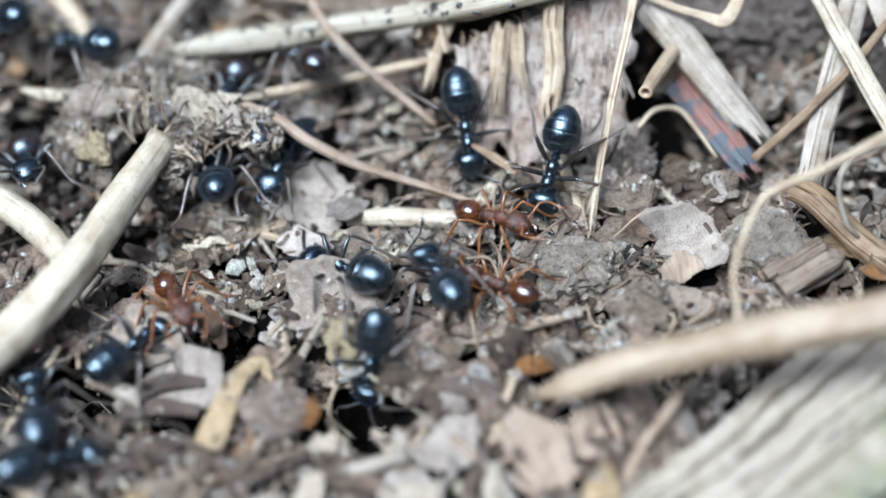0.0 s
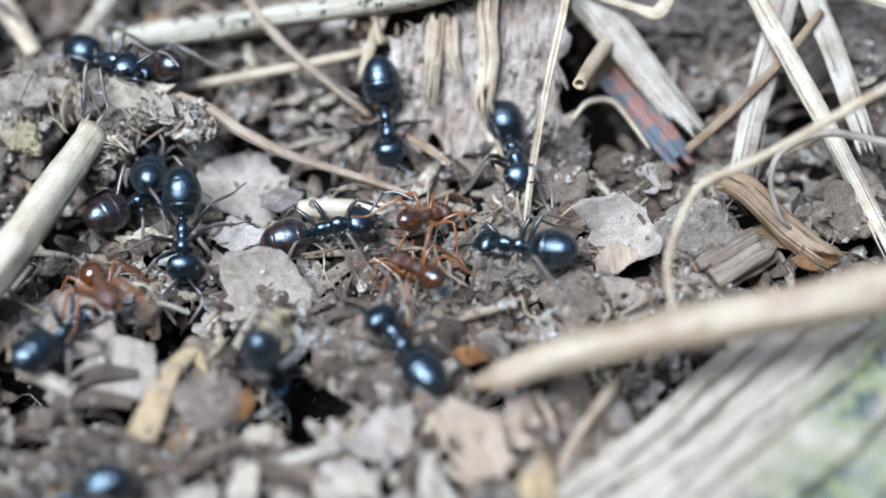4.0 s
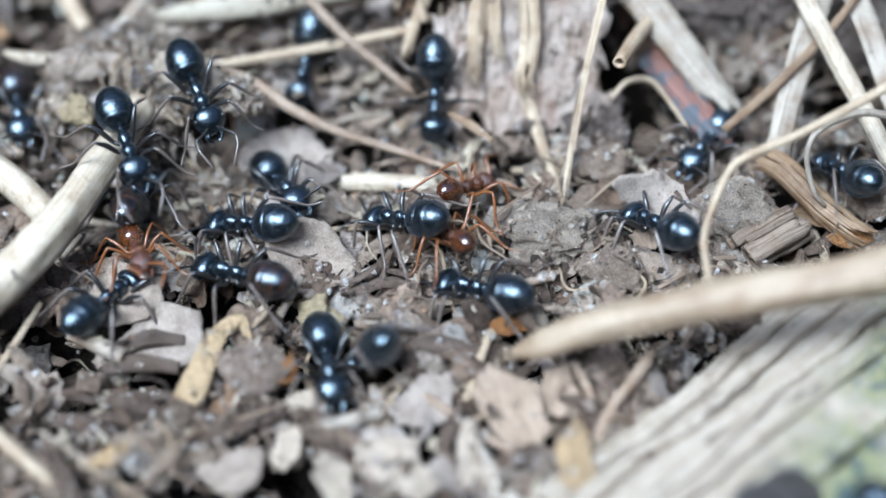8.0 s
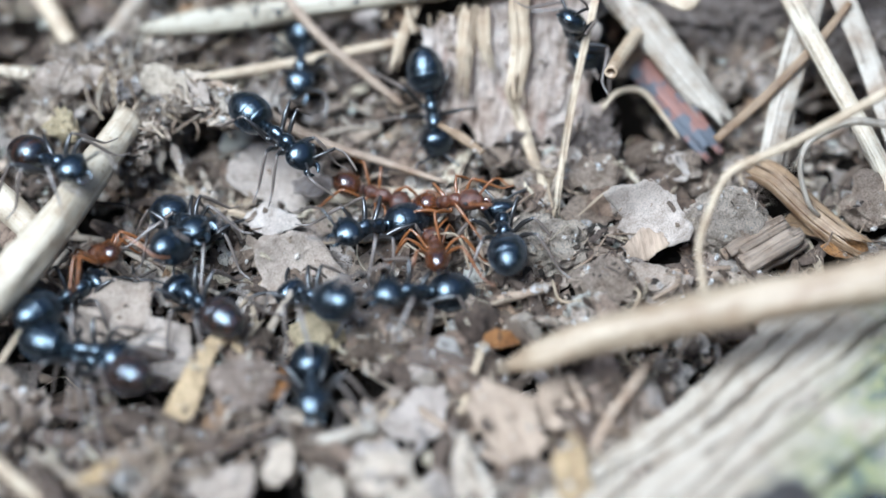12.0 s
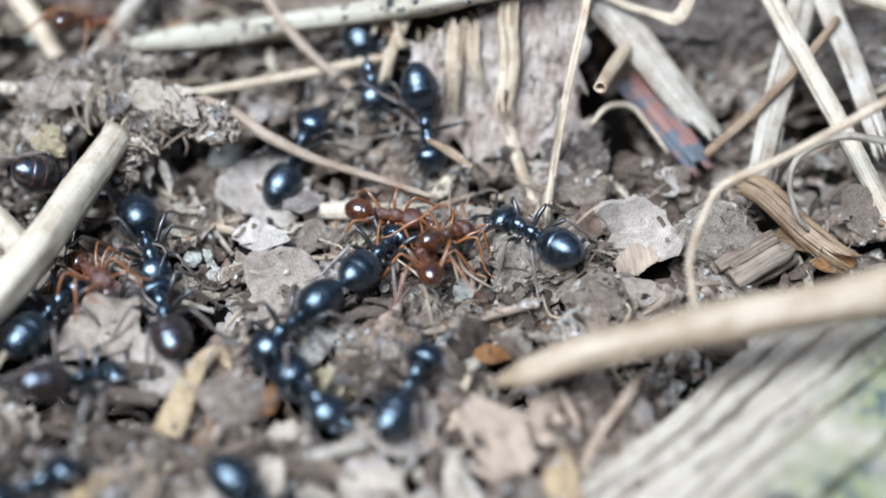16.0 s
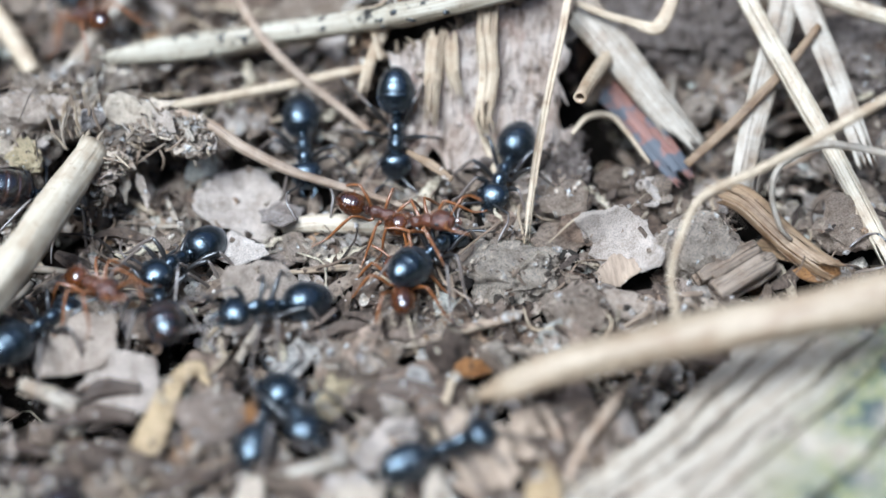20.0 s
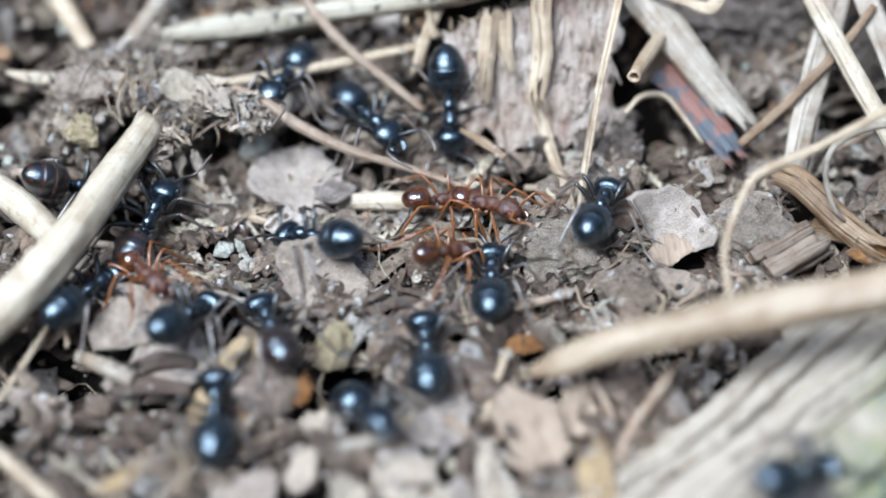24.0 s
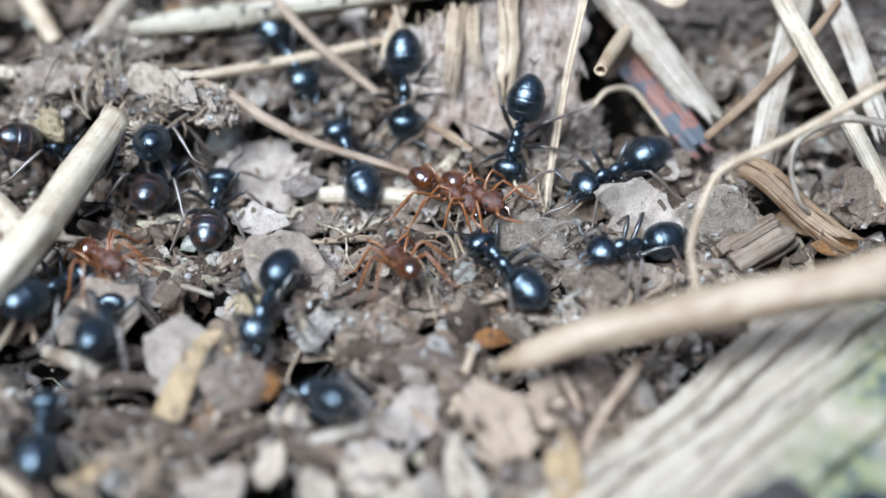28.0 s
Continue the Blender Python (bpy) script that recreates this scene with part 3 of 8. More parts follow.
# ---- weathered log at the front ----
def log():
    ox, oy, ux, uy = LOG
    thing = tagged(new("log"), "weathered grey log with split grain and green algae", "log")
    m, nt, b = nodes_of("weathered_wood", 0.8, 0.25)
    grain = coords(nt, (0.16, 1.6, 1))
    streaks = noise_of(nt, grain, 1.4, 8, 0.65)
    c = ramp_of(nt, streaks, [(0.26, (0.12, 0.088, 0.06)), (0.36, (0.3, 0.245, 0.185)), (0.5, (0.36, 0.305, 0.24)), (0.68, (0.42, 0.365, 0.295))])
    v = coords(nt)
    split = noise_of(nt, coords(nt, (0.07, 0.9, 1)), 1.0, 3, 0.5)
    c = mixed(nt, c, (0.05, 0.036, 0.026), ramp_of(nt, split, [(0.49, (0, 0, 0)), (0.498, (0.8, 0.8, 0.8)), (0.502, (0.8, 0.8, 0.8)), (0.51, (0, 0, 0))]))
    c = mixed(nt, c, ramp_of(nt, noise_of(nt, v, 1.3, 6, 0.7), [(0.32, (0.55, 0.47, 0.4)), (0.46, (0.97, 0.95, 0.93)), (0.65, (1.08, 1.06, 1.04))]), 0.8, "MULTIPLY")
    green = ramp_of(nt, noise_of(nt, v, 0.22, 8, 0.75), [(0.42, (0, 0, 0)), (0.5, (1, 1, 1))])
    tone = ramp_of(nt, noise_of(nt, v, 0.9, 5), [(0.36, (0.028, 0.045, 0.052)), (0.43, (0.07, 0.09, 0.08)), (0.5, (0.21, 0.205, 0.09)), (0.6, (0.21, 0.2, 0.145)), (0.7, (0.33, 0.3, 0.235))])
    sep = nt.nodes.new("ShaderNodeSeparateXYZ")
    nt.links.new(v, sep.inputs[0])
    side = nt.nodes.new("ShaderNodeMapRange")
    side.inputs[1].default_value, side.inputs[2].default_value = 5.4, 8.6
    far = nt.nodes.new("ShaderNodeMath")
    far.operation = "MULTIPLY_ADD"
    far.inputs[1].default_value = 0.34
    nt.links.new(sep.outputs[0], far.inputs[0])
    nt.links.new(sep.outputs[1], far.inputs[2])
    nt.links.new(far.outputs[0], side.inputs[0])
    fac = nt.nodes.new("ShaderNodeMath")
    fac.operation = "MULTIPLY"
    nt.links.new(green, fac.inputs[0])
    nt.links.new(side.outputs[0], fac.inputs[1])
    nt.links.new(mixed(nt, c, tone, fac.outputs[0]), b.inputs["Base Color"])
    bumped(nt, b, streaks, 0.24)

    def wavy(edge, u):
        """The line of one crack along the log."""
        return edge + 0.42 * noise.noise(Vector((u * 0.16, edge * 0.45, 0))) + 0.16 * noise.noise(Vector((u * 0.6, edge * 0.9, 4)))

    def strip(lo, hi, seed, drop):
        bm = bmesh.new()
        nu, nv = 100, max(5, int((hi - lo) * 10))
        rows = []
        for i in range(nu + 1):
            u = -7 + (17.5 + 1.2 * lo) * i / nu
            row = []
            for j in range(nv + 1):
                f = j / nv
                w = wavy(lo, u) + (wavy(hi, u) - 0.06 - 0.24 * max(noise.noise(Vector((u * 0.3, hi * 3, 7))), 0) - wavy(lo, u)) * f
                arch = 0.95 + 2.5 * math.sin(min(max(w, 0.05) / 13, 1) * math.pi / 2)
                edge = 0.34 * (1 - min(min(f, 1 - f) * nv / 1.4, 1)) ** 2
                z = arch - drop - edge + 0.16 * noise.noise(Vector((u * 0.22, w * 1.4, seed))) + 0.07 * noise.noise(Vector((u * 0.5, w * 6.0, seed)))
                end = step(i / nu, 0.93, 1.0)
                row.append(bm.verts.new((u + 0.9 * end * noise.noise(Vector((w * 2.3, 5, seed))), w, z - 0.3 * end)))
            rows.append(row)
        low = [[bm.verts.new((v.co.x, v.co.y, v.co.z - 1.6)) for v in (row[0], row[-1])] for row in rows]
        for a, c, la, lc in zip(rows, rows[1:], low, low[1:]):
            for j in range(nv):
                bm.faces.new((a[j], a[j + 1], c[j + 1], c[j]))
            bm.faces.new((a[0], c[0], lc[0], la[0]))
            bm.faces.new((a[-1], la[1], lc[1], c[-1]))
            bm.faces.new((la[0], lc[0], lc[1], la[1]))
        for row, lo_pair in ((rows[0], low[0]), (rows[-1], low[-1])):
            bm.faces.new((*row, lo_pair[1], lo_pair[0]))
        bmesh.ops.recalc_face_normals(bm, faces=bm.faces)
        return part("wood_strip", bm, m, thing)

    cuts = [0.0, 1.1, 2.0, 3.5, 4.6, 7.2, 9.4, 14.0]
    for k, (a, c) in enumerate(zip(cuts, cuts[1:])):
        strip(a, c, k + 3, (0.05, 0.0, 0.12, 0.02, 0.08)[k % 5])
    yaw = math.degrees(math.atan2(uy, ux))
    thing.matrix_basis = at(ox + 0.45, oy - 0.4, 0.2) @ Matrix.Rotation(radians(yaw), 4, "Z") @ Matrix.Diagonal((1, -1, 1, 1))
    return thing


_a, _b = (4.94, -11.64, 0.60), (11.58, -5.61, 0.60)
_d = (Vector(_b) - Vector(_a)).normalized()
LOG = (_a[0], _a[1], _d.x, _d.y)
log()

# ---- bark slab leaning on the bank ----
SLAB = (1.29, 5.29, 0.20)


def bark_slab():
    thing = tagged(new("bark_slab"), "broken slab of grey-brown inner bark leaning on the bank", "bark")
    bm = bmesh.new()
    nx, ny = 110, 100
    layers = []
    for side in (0, -0.7):
        rows = []
        for j in range(ny + 1):
            row = []
            for i in range(nx + 1):
                f, g = i / nx, j / ny
                left = -3.2 - 0.9 * g - 0.5 * math.sin(g * 5) * 0.4 - 0.4 * noise.noise(Vector((g * 6, 1, 1)))
                right = 3.6 + 0.6 * math.sin(g * 3.0) + 0.4 * math.sin(g * 7 + 1) + 0.5 * noise.noise(Vector((g * 7, 5, 1)))
                x = left + (right - left) * f
                top = 4.3 + 3.3 * f + 0.25 * noise.noise(Vector((f * 9, 3, 3)))
                low_edge = -0.6 + 1.1 * noise.noise(Vector((x * 0.9, 7, 4))) + 0.5 * noise.noise(Vector((x * 2.6, 7, 1)))
                y = low_edge + g * (top - low_edge) + 0.25 * noise.noise(Vector((x * 1.4, 0, 4))) * (1 if j in (0, ny) else 0.3)
                z = side + 0.5 * math.cos((f - 0.45) * 2.2) + 0.16 * noise.noise(Vector((x * 1.2, y * 0.4, 2))) + 0.07 * noise.noise(Vector((x * 3.5, y * 1.6, 8))) - 0.2 * max(0, 0.22 - abs(noise.noise(Vector((x * 1.5, y * 0.7, 21))))) + 0.1 * step(noise.noise(Vector((x * 1.8, y * 1.1, 31))), 0.05, 0.12) + 0.05 * noise.noise(Vector((x * 7, y * 4, 3)))
                row.append(bm.verts.new((x, y, z)))
            rows.append(row)
        layers.append(rows)
    for s, rows in enumerate(layers):
        for a, b in zip(rows, rows[1:]):
            for i in range(nx):
                bm.faces.new((a[i], a[i + 1], b[i + 1], b[i]))
    top, low = layers
    rim = [(0, i) for i in range(nx)] + [(j, nx) for j in range(ny)] + [(ny, i) for i in range(nx, 0, -1)] + [(j, 0) for j in range(ny, 0, -1)]
    for (a, b), (c, d) in zip(rim, rim[1:] + rim[:1]):
        bm.faces.new((top[a][b], low[a][b], low[c][d], top[c][d]))
    bmesh.ops.recalc_face_normals(bm, faces=bm.faces)
    part("slab", bm, m_bark, thing)
    rnd = random.Random(17)
    fuzz = stalk([(0, 0, 0), (0.05, 0.25, 0.03), (-0.03, 0.5, 0.1)], [0.07, 0.06, 0.02], 0.7, 5, 5, 0.3, 3)
    first = part("torn_fibre", fuzz, m_straw, thing)
    for k in range(54):
        f = rnd.random() ** 1.3 * 0.95
        ob = first if k == 0 else new("torn_fibre", first.data)
        ob.parent = thing
        x = -4.0 + 7.9 * f
        ob.matrix_basis = at(x, 4.15 + 3.3 * f + rnd.uniform(-0.15, 0.1), rnd.uniform(-0.5, 0.25) + 0.4, rnd.uniform(-10, 50), rnd.uniform(-30, 30), rnd.uniform(-50, 40)) @ Matrix.Scale(rnd.uniform(0.5, 1.2), 4)
    for k in range(26):
        p = plate(rnd.uniform(0.3, 0.9), rnd.uniform(0.15, 0.35), 0.08, 700 + k, 0.3, 0.5, 2, 12)
        ob = part("bark_scale", p, m_bark, thing)
        g = rnd.uniform(0.15, 0.95)
        ob.matrix_basis = at(rnd.uniform(-3, 3.9), g * 4.4, 0.55, rnd.gauss(0, 7), rnd.gauss(0, 7), 90 + rnd.gauss(0, 20))
    thing.matrix_basis = at(*(1.28, 4.97, 0.55), 43, 0, -2)
    return thing


bark_slab()

# ---- sticks and twigs on the left ----
broken_stem("stick", "thick bleached stick with a splintered brown end", "stick", [(-14.94, 3.48, 2.60), (-16.16, -0.20, 2.90), (-17.07, -2.93, 3.10), (-18.19, -5.06, 3.00), (-19.89, -7.28, 2.60), (-22.06, -9.20, 2.20)], [0.62, 0.74, 0.78, 0.84, 0.86, 0.85], m_white, sides=20, n=50, seed=1, fibres=12, rough=0.09)
broken_stem("stick", "bleached stick lying behind the thick one", "stick", [(-18.35, -2.06, 1.40), (-20.01, -0.45, 1.50), (-22.20, 1.20, 1.60), (-25.57, 3.49, 1.60)], [0.6, 0.68, 0.66, 0.6], m_white, sides=14, seed=2, n=28)
broken_stem("twig", "bleached twig with black fungal spots", "twig", [(-15.07, 8.98, 2.60), (-12.27, 9.25, 2.90), (-8.48, 9.74, 3.20), (-4.12, 9.62, 4.20), (-0.59, 8.64, 5.90), (4.29, 9.34, 6.90)], [0.32, 0.6, 0.58, 0.55, 0.52, 0.5], m_spot, sides=16, n=60, seed=3, spots=16, fibres=4, rough=0.12, rings=(0.36, 0.62))
broken_stem("twig", "thin straw-coloured twig behind the ants", "twig", [(-13.23, 6.41, 1.90), (-9.66, 7.15, 2.00), (-6.66, 7.80, 2.20), (-3.13, 8.47, 2.60)], [0.2, 0.24, 0.24, 0.2], m_straw, seed=4, fibres=3, sides=10)
stem("rootlet", "curved brown rootlet arching over the hollow", "root", [(-14.07, 5.68, 2.50), (-11.89, 5.43, 2.90), (-10.07, 4.64, 2.80), (-8.63, 3.77, 2.30), (-6.43, 2.90, 1.70), (-4.00, 2.36, 1.20), (-1.19, 1.52, 0.80)], [0.16, 0.2, 0.24, 0.24, 0.22, 0.18, 0.1], m_root, n=44, rough=0.1, seed=5)
stem("twig", "brown twig slanting down to the bark", "twig", [(-9.68, 12.18, 4.60), (-8.37, 9.69, 3.80), (-6.62, 7.91, 2.90), (-4.61, 6.62, 1.90), (-3.23, 5.73, 1.20)], [0.25, 0.24, 0.22, 0.2, 0.15], m_root, seed=6)
frayed("straw", "pale straw standing against the bark", "straw", [(-1.99, 11.12, 5.20), (-2.55, 9.22, 4.40), (-3.23, 8.04, 3.30), (-3.71, 6.87, 2.00)], 0.26, m_straw, 3, "", 7)
broken_stem("stick", "blurred brown stick behind the debris", "stick", [(-22.20, 14.00, 3.00), (-20.03, 11.19, 2.40), (-18.56, 9.06, 1.60)], [0.5, 0.48, 0.4], m_straw, seed=8, fibres=3)
broken_stem("stick", "bleached stick behind the debris", "stick", [(-14.26, 13.60, 3.00), (-15.57, 10.98, 2.60), (-16.96, 8.86, 1.80)], [0.42, 0.42, 0.36], m_blade, seed=9, fibres=3)
stem("splinter", "white splinter among the debris", "splinter", [(-21.90, 6.95, 2.20), (-20.55, 6.50, 2.30), (-18.74, 6.19, 2.40)], [0.12, 0.3, 0.2], m_white, flat=0.5, seed=10)
broken_stem("stick", "short pale stick under the ants", "stick", [(-6.95, 1.39, -0.10), (-4.98, 1.35, 0.10), (-2.05, 1.24, 0.00)], [0.3, 0.46, 0.42], m_white, seed=11, ends=(0, -1), fibres=5, n=20)
stem("straw", "bleached straw lying across the litter", "straw", [(-19.70, -10.27, 0.70), (-18.88, -8.38, 0.90), (-18.07, -6.34, 1.10)], [0.11, 0.15, 0.12], m_straw, flat=0.6, seed=12)

# ---- blades over the bark ----
BARK_BLADES = "dry grass strips on the bark"
frayed("grass_strip", "dry straw-coloured strip down the bark", "grass", [(2.01, 9.39, 6.40), (1.91, 7.93, 5.10), (2.02, 6.71, 3.90), (1.77, 5.48, 2.70), (1.95, 4.9, 1.9)], 0.46, m_straw, 7, BARK_BLADES, 13, fray=0.55)
frayed("grass_strip", "short frayed strip on the bark", "grass", [(-0.22, 8.40, 5.00), (-0.44, 6.92, 3.70), (-0.59, 5.21, 2.10)], 0.42, m_straw, 7, BARK_BLADES, 14, fray=0.7)
frayed("grass_strip", "short frayed strip on the bark", "grass", [(0.32, 8.22, 5.00), (0.39, 7.06, 3.90), (0.77, 6.05, 2.90)], 0.3, m_straw, 5, BARK_BLADES, 15, fray=0.7)
frayed("grass_strip", "bent dry strip hanging below the bark", "grass", [(1.44, 5.93, 2.60), (2.08, 4.71, 1.30), (2.70, 2.74, 0.60), (3.51, -0.22, 0.30)], 0.26, m_straw, 3, BARK_BLADES, 16)
frayed("straw", "long thin straw crossing the bark edge", "straw", [(5.61, 9.90, 6.60), (5.06, 7.26, 5.40), (4.42, 4.94, 3.60), (3.87, 2.22, 1.90), (3.49, -0.47, 0.60)], 0.17, m_straw, 3, BARK_BLADES, 17)
stem("husk", "ochre seed husk between the ants", "husk", [(-1.57, 3.94, 1.90), (-0.58, 3.21, 1.90), (0.39, 2.38, 1.80)], [0.1, 0.22, 0.14], m_dry, flat=0.5, seed=18)

# ---- dead grass on the right ----
DEAD = "dead grass blades"
frayed("dead_grass", "broad silvery dead grass blade", "grass", [(5.04, 11.04, 5.60), (6.86, 8.83, 4.60), (8.82, 6.72, 3.20), (11.17, 4.44, 1.30)], 0.85, m_blade, 3, DEAD, 20, cup=0.4)
frayed("bark_strip", "thin red-brown bark strip with grey patches", "bark", [(7.28, 7.33, 2.60), (8.61, 5.75, 1.90), (9.90, 4.10, 1.30), (10.76, 2.96, 0.90)], 0.7, m_red, 2, "", 21)
stem("straw_tube", "short hollow straw with an open end", "straw", [(5.76, 4.10, 5.00), (6.48, 6.13, 4.30), (7.73, 9.23, 3.20)], [0.3, 0.33, 0.33], m_straw, hollow=True, seed=22)
stem("tendril", "thin curled pale straw tendril", "straw", [(5.65, 5.05, 1.80), (6.35, 5.70, 2.20), (7.35, 5.80, 2.20), (8.09, 5.25, 1.70), (9.04, 3.95, 1.10)], [0.1, 0.14, 0.14, 0.12, 0.08], m_straw, n=36, seed=23)
stem("dead_grass", "thin tan grass stem leaning over", "grass", [(16.45, 8.58, 5.00), (14.92, 6.96, 4.00), (12.63, 4.87, 2.80), (10.55, 3.42, 1.60)], [0.16, 0.2, 0.22, 0.2], m_dry, DEAD, flat=0.6, seed=24)
frayed("straw", "long bleached straw leaning to the bank", "straw", [(12.77, 10.50, 6.40), (14.33, 7.33, 5.00), (16.11, 4.12, 3.40), (17.61, 1.16, 2.00), (19.28, -3.08, 0.80)], 0.42, m_white, 3, DEAD, 25, thick=1.6, cup=0.5)
frayed("dead_grass", "broad pale grass blade standing behind the straws", "grass", [(15.49, 11.41, 5.60), (14.59, 8.17, 4.20), (13.52, 4.90, 2.60), (12.64, 1.49, 0.90)], 0.62, m_blade, 3, DEAD, 26)
frayed("dead_grass", "pale dead grass blade leaning on straws", "grass", [(15.47, 11.56, 5.80), (16.50, 8.46, 4.60), (17.37, 6.17, 3.40), (18.33, 2.79, 2.00)], 0.55, m_blade, 2, DEAD, 27)
stem("straw", "bleached straw end at the bank", "straw", [(16.34, 10.29, 5.60), (17.98, 9.34, 5.40), (21.33, 8.22, 5.00)], [0.36, 0.38, 0.36], m_white, DEAD, seed=28)
stem("straw", "frayed curled straw end", "straw", [(5.60, 9.55, 5.60), (6.83, 9.08, 5.30), (8.30, 8.65, 5.10), (9.37, 8.25, 5.20), (10.13, 9.47, 6.00)], [0.12, 0.16, 0.18, 0.34, 0.3], m_straw, DEAD, flat=0.4, seed=29)
stem("tendril", "thin grey curled tendril", "straw", [(19.63, 0.16, 5.20), (17.08, 1.23, 5.00), (15.53, 1.54, 4.80), (14.04, 1.08, 4.20), (13.61, 0.23, 3.40), (13.96, -0.76, 2.40), (14.54, -0.85, 1.60)], [0.14, 0.17, 0.17, 0.15, 0.12, 0.1, 0.08], m_blade, n=44, seed=30)
stem("hooked_stem", "thin dry stem bent like a hook", "stem", [(9.17, -7.13, 3.60), (9.02, -5.97, 3.90), (8.95, -4.80, 4.20), (9.35, -3.48, 4.70), (10.07, -2.04, 5.20), (10.76, -1.56, 5.50), (12.54, -0.86, 5.90), (14.57, -0.03, 6.60), (17.53, 1.32, 7.60), (20.73, 2.71, 8.60)], [0.17, 0.16, 0.15, 0.16, 0.17, 0.19, 0.2, 0.2, 0.2, 0.2], m_straw, n=70, seed=31)
broken_stem("stalk", "thick pale stalk lying over the log", "stalk", [(1.44, -9.06, 2.00), (2.62, -9.10, 2.80), (4.21, -8.93, 3.60), (6.73, -8.78, 4.40), (9.86, -8.48, 5.20), (13.38, -8.17, 6.00), (17.50, -7.73, 6.80), (22.32, -7.00, 7.40)], [0.25, 0.62, 0.72, 0.74, 0.8, 0.86, 0.92, 0.95], m_stalk, sides=18, n=50, rough=0.12, seed=32, fibres=9, rings=(0.42,))
frayed("dry_leaf", "folded orange-brown dry leaf", "leaf", [(11.9, 2.2, 1.5), (12.9, 1.2, 1.75), (14.2, -0.5, 1.6), (15.5, -1.7, 1.35), (16.4, -2.3, 1.3)], 0.6, m_dry, 4, "", 33, cup=0.6, fray=0.5)
flake("dry_leaf", "torn brown leaf under the folded leaf", "leaf", (14.36, -0.56, 0.70), 1.7, 0.7, 133, m_fold, (12, -5, -25), curl=0.5, jag=0.5)
flake("dry_leaf", "curled orange dry leaf edge", "leaf", (15.69, -1.89, 0.90), 1.1, 0.5, 34, m_amber, (30, 0, 10), curl=0.8)

# ---- flakes and lumps that stand out ----
flake("leaf_flake", "pale pinkish torn leaf flake", "leaf", (7.55, -0.35, 0.95), 0.93, 0.93, 41, m_pale, (38, -8, 0), jag=0.38, curl=0.35, lobes=((21, 1.4), (60, 1.3), (85, 1.65), (110, 1.55), (135, 1.9), (150, 2.5), (163, 1.7), (182, 1.2), (198, 1.7), (212, 1.35), (238, 1.75), (281, 1.4), (325, 2.0)))
flake("leaf_flake", "brown torn lower edge of a leaf", "leaf", (7.2, -1.75, 0.62), 1.0, 0.75, 42, m_vein, (28, 0, 15), curl=0.4, jag=0.5)
clod("soil_lump", "large rounded grey-brown soil lump with dark cracks", "lump", (10.85, -0.55, 0.55), 1.85, 1.6, 1.55, 43, m_stone, amount=0.16, fine=0.06, level=5, crack=0.1)
def wood_block(name, label, a, b, side, count, seed):
    """A rotten chunk that splits along its grain into square-edged strands."""
    rnd = random.Random(seed)
    thing = tagged(new(name), label, "wood")
    a, b, side = Vector(a), Vector(b), Vector(side)
    up = (b - a).cross(side).normalized() * (1 if (b - a).cross(side).z > 0 else -1)
    for k in range(count):
        f, layer = (k % 5) / 4 - 0.5, k // 5
        off = side * (f + rnd.uniform(-0.05, 0.05)) + up * (0.42 * (1 - layer) - 1.1 * f * f + rnd.uniform(-0.08, 0.08))
        p, q = a.lerp(b, rnd.uniform(0.0, 0.18)) + off, a.lerp(b, rnd.uniform(0.8, 1.05)) + off
        r = rnd.uniform(0.24, 0.36)
        part("strand", stalk([p, p.lerp(q, 0.4) + up * rnd.uniform(-0.06, 0.06), q], [r * 0.9, r, r, r * 0.75], 0.8, 7, 18, 0.3, seed + k), m_grain, thing)
    return thing


wood_block("wood_chunk", "splintered chunk of dark rotten wood", (10.9, -2.75, 0.75), (13.6, -0.95, 0.95), (0.95, -1.15, 0.1), 10, 44)
clod("wood_core", "dark rotten wood under the splinters", "wood", (12.72, -1.44, 0.20), 1.6, 0.6, 0.5, 144, m_chip, (0, -6, 33), amount=0.3)
clod("soil_lump", "purplish-grey crumbly soil lump", "lump", (5.73, -3.67, 0.50), 1.6, 1.1, 0.9, 45, m_stone, (0, 0, -8), amount=0.3)
clod("soil_lump", "light grey crumbly soil lump", "lump", (7.74, -3.43, 0.30), 1.4, 0.8, 0.6, 46, m_pale, amount=0.3)
clod("soil_lump", "yellowish-grey crumbly soil lump", "lump", (2.9, -1.3, 0.0), 2.1, 1.7, 1.25, 47, m_stone, amount=0.3, level=5, fine=0.12, crack=0.06)
BITS = "silvery bark flakes by the lump"
for k in range(7):
    flake("bark_bit", "silvery crumbled bark flake", "bark", (9.0 + 0.25 * (k % 3), 2.9 - 0.35 * (k // 3) - 0.1 * k, 0.8 + 0.15 * (k % 4)), 0.75 - 0.06 * k, 0.4, 740 + k, (m_pale, m_chip, m_stone)[k % 3], (35 - 17 * (k % 3), 20 - 13 * (k % 4), 25 + 31 * k), jag=0.5, group=BITS)
clod("bark_bit", "dark crumbled bark under silvery flakes", "bark", (9.34, 2.48, 0.30), 1.2, 0.9, 0.8, 48, m_chip, amount=0.5)
clod("bark_bit", "grey silvery crumbled bark bit", "bark", (8.09, 3.58, 0.40), 1.1, 0.7, 0.6, 49, m_chip, amount=0.5)
clod("soil_lump", "small brown soil lump by straws", "lump", (11.43, 7.13, 1.20), 0.8, 0.8, 0.8, 50, m_stone)
clod("soil_lump", "dark violet soil lump under straw", "lump", (17.44, 0.79, 0.60), 1.6, 1.4, 1.1, 51, m_stone)
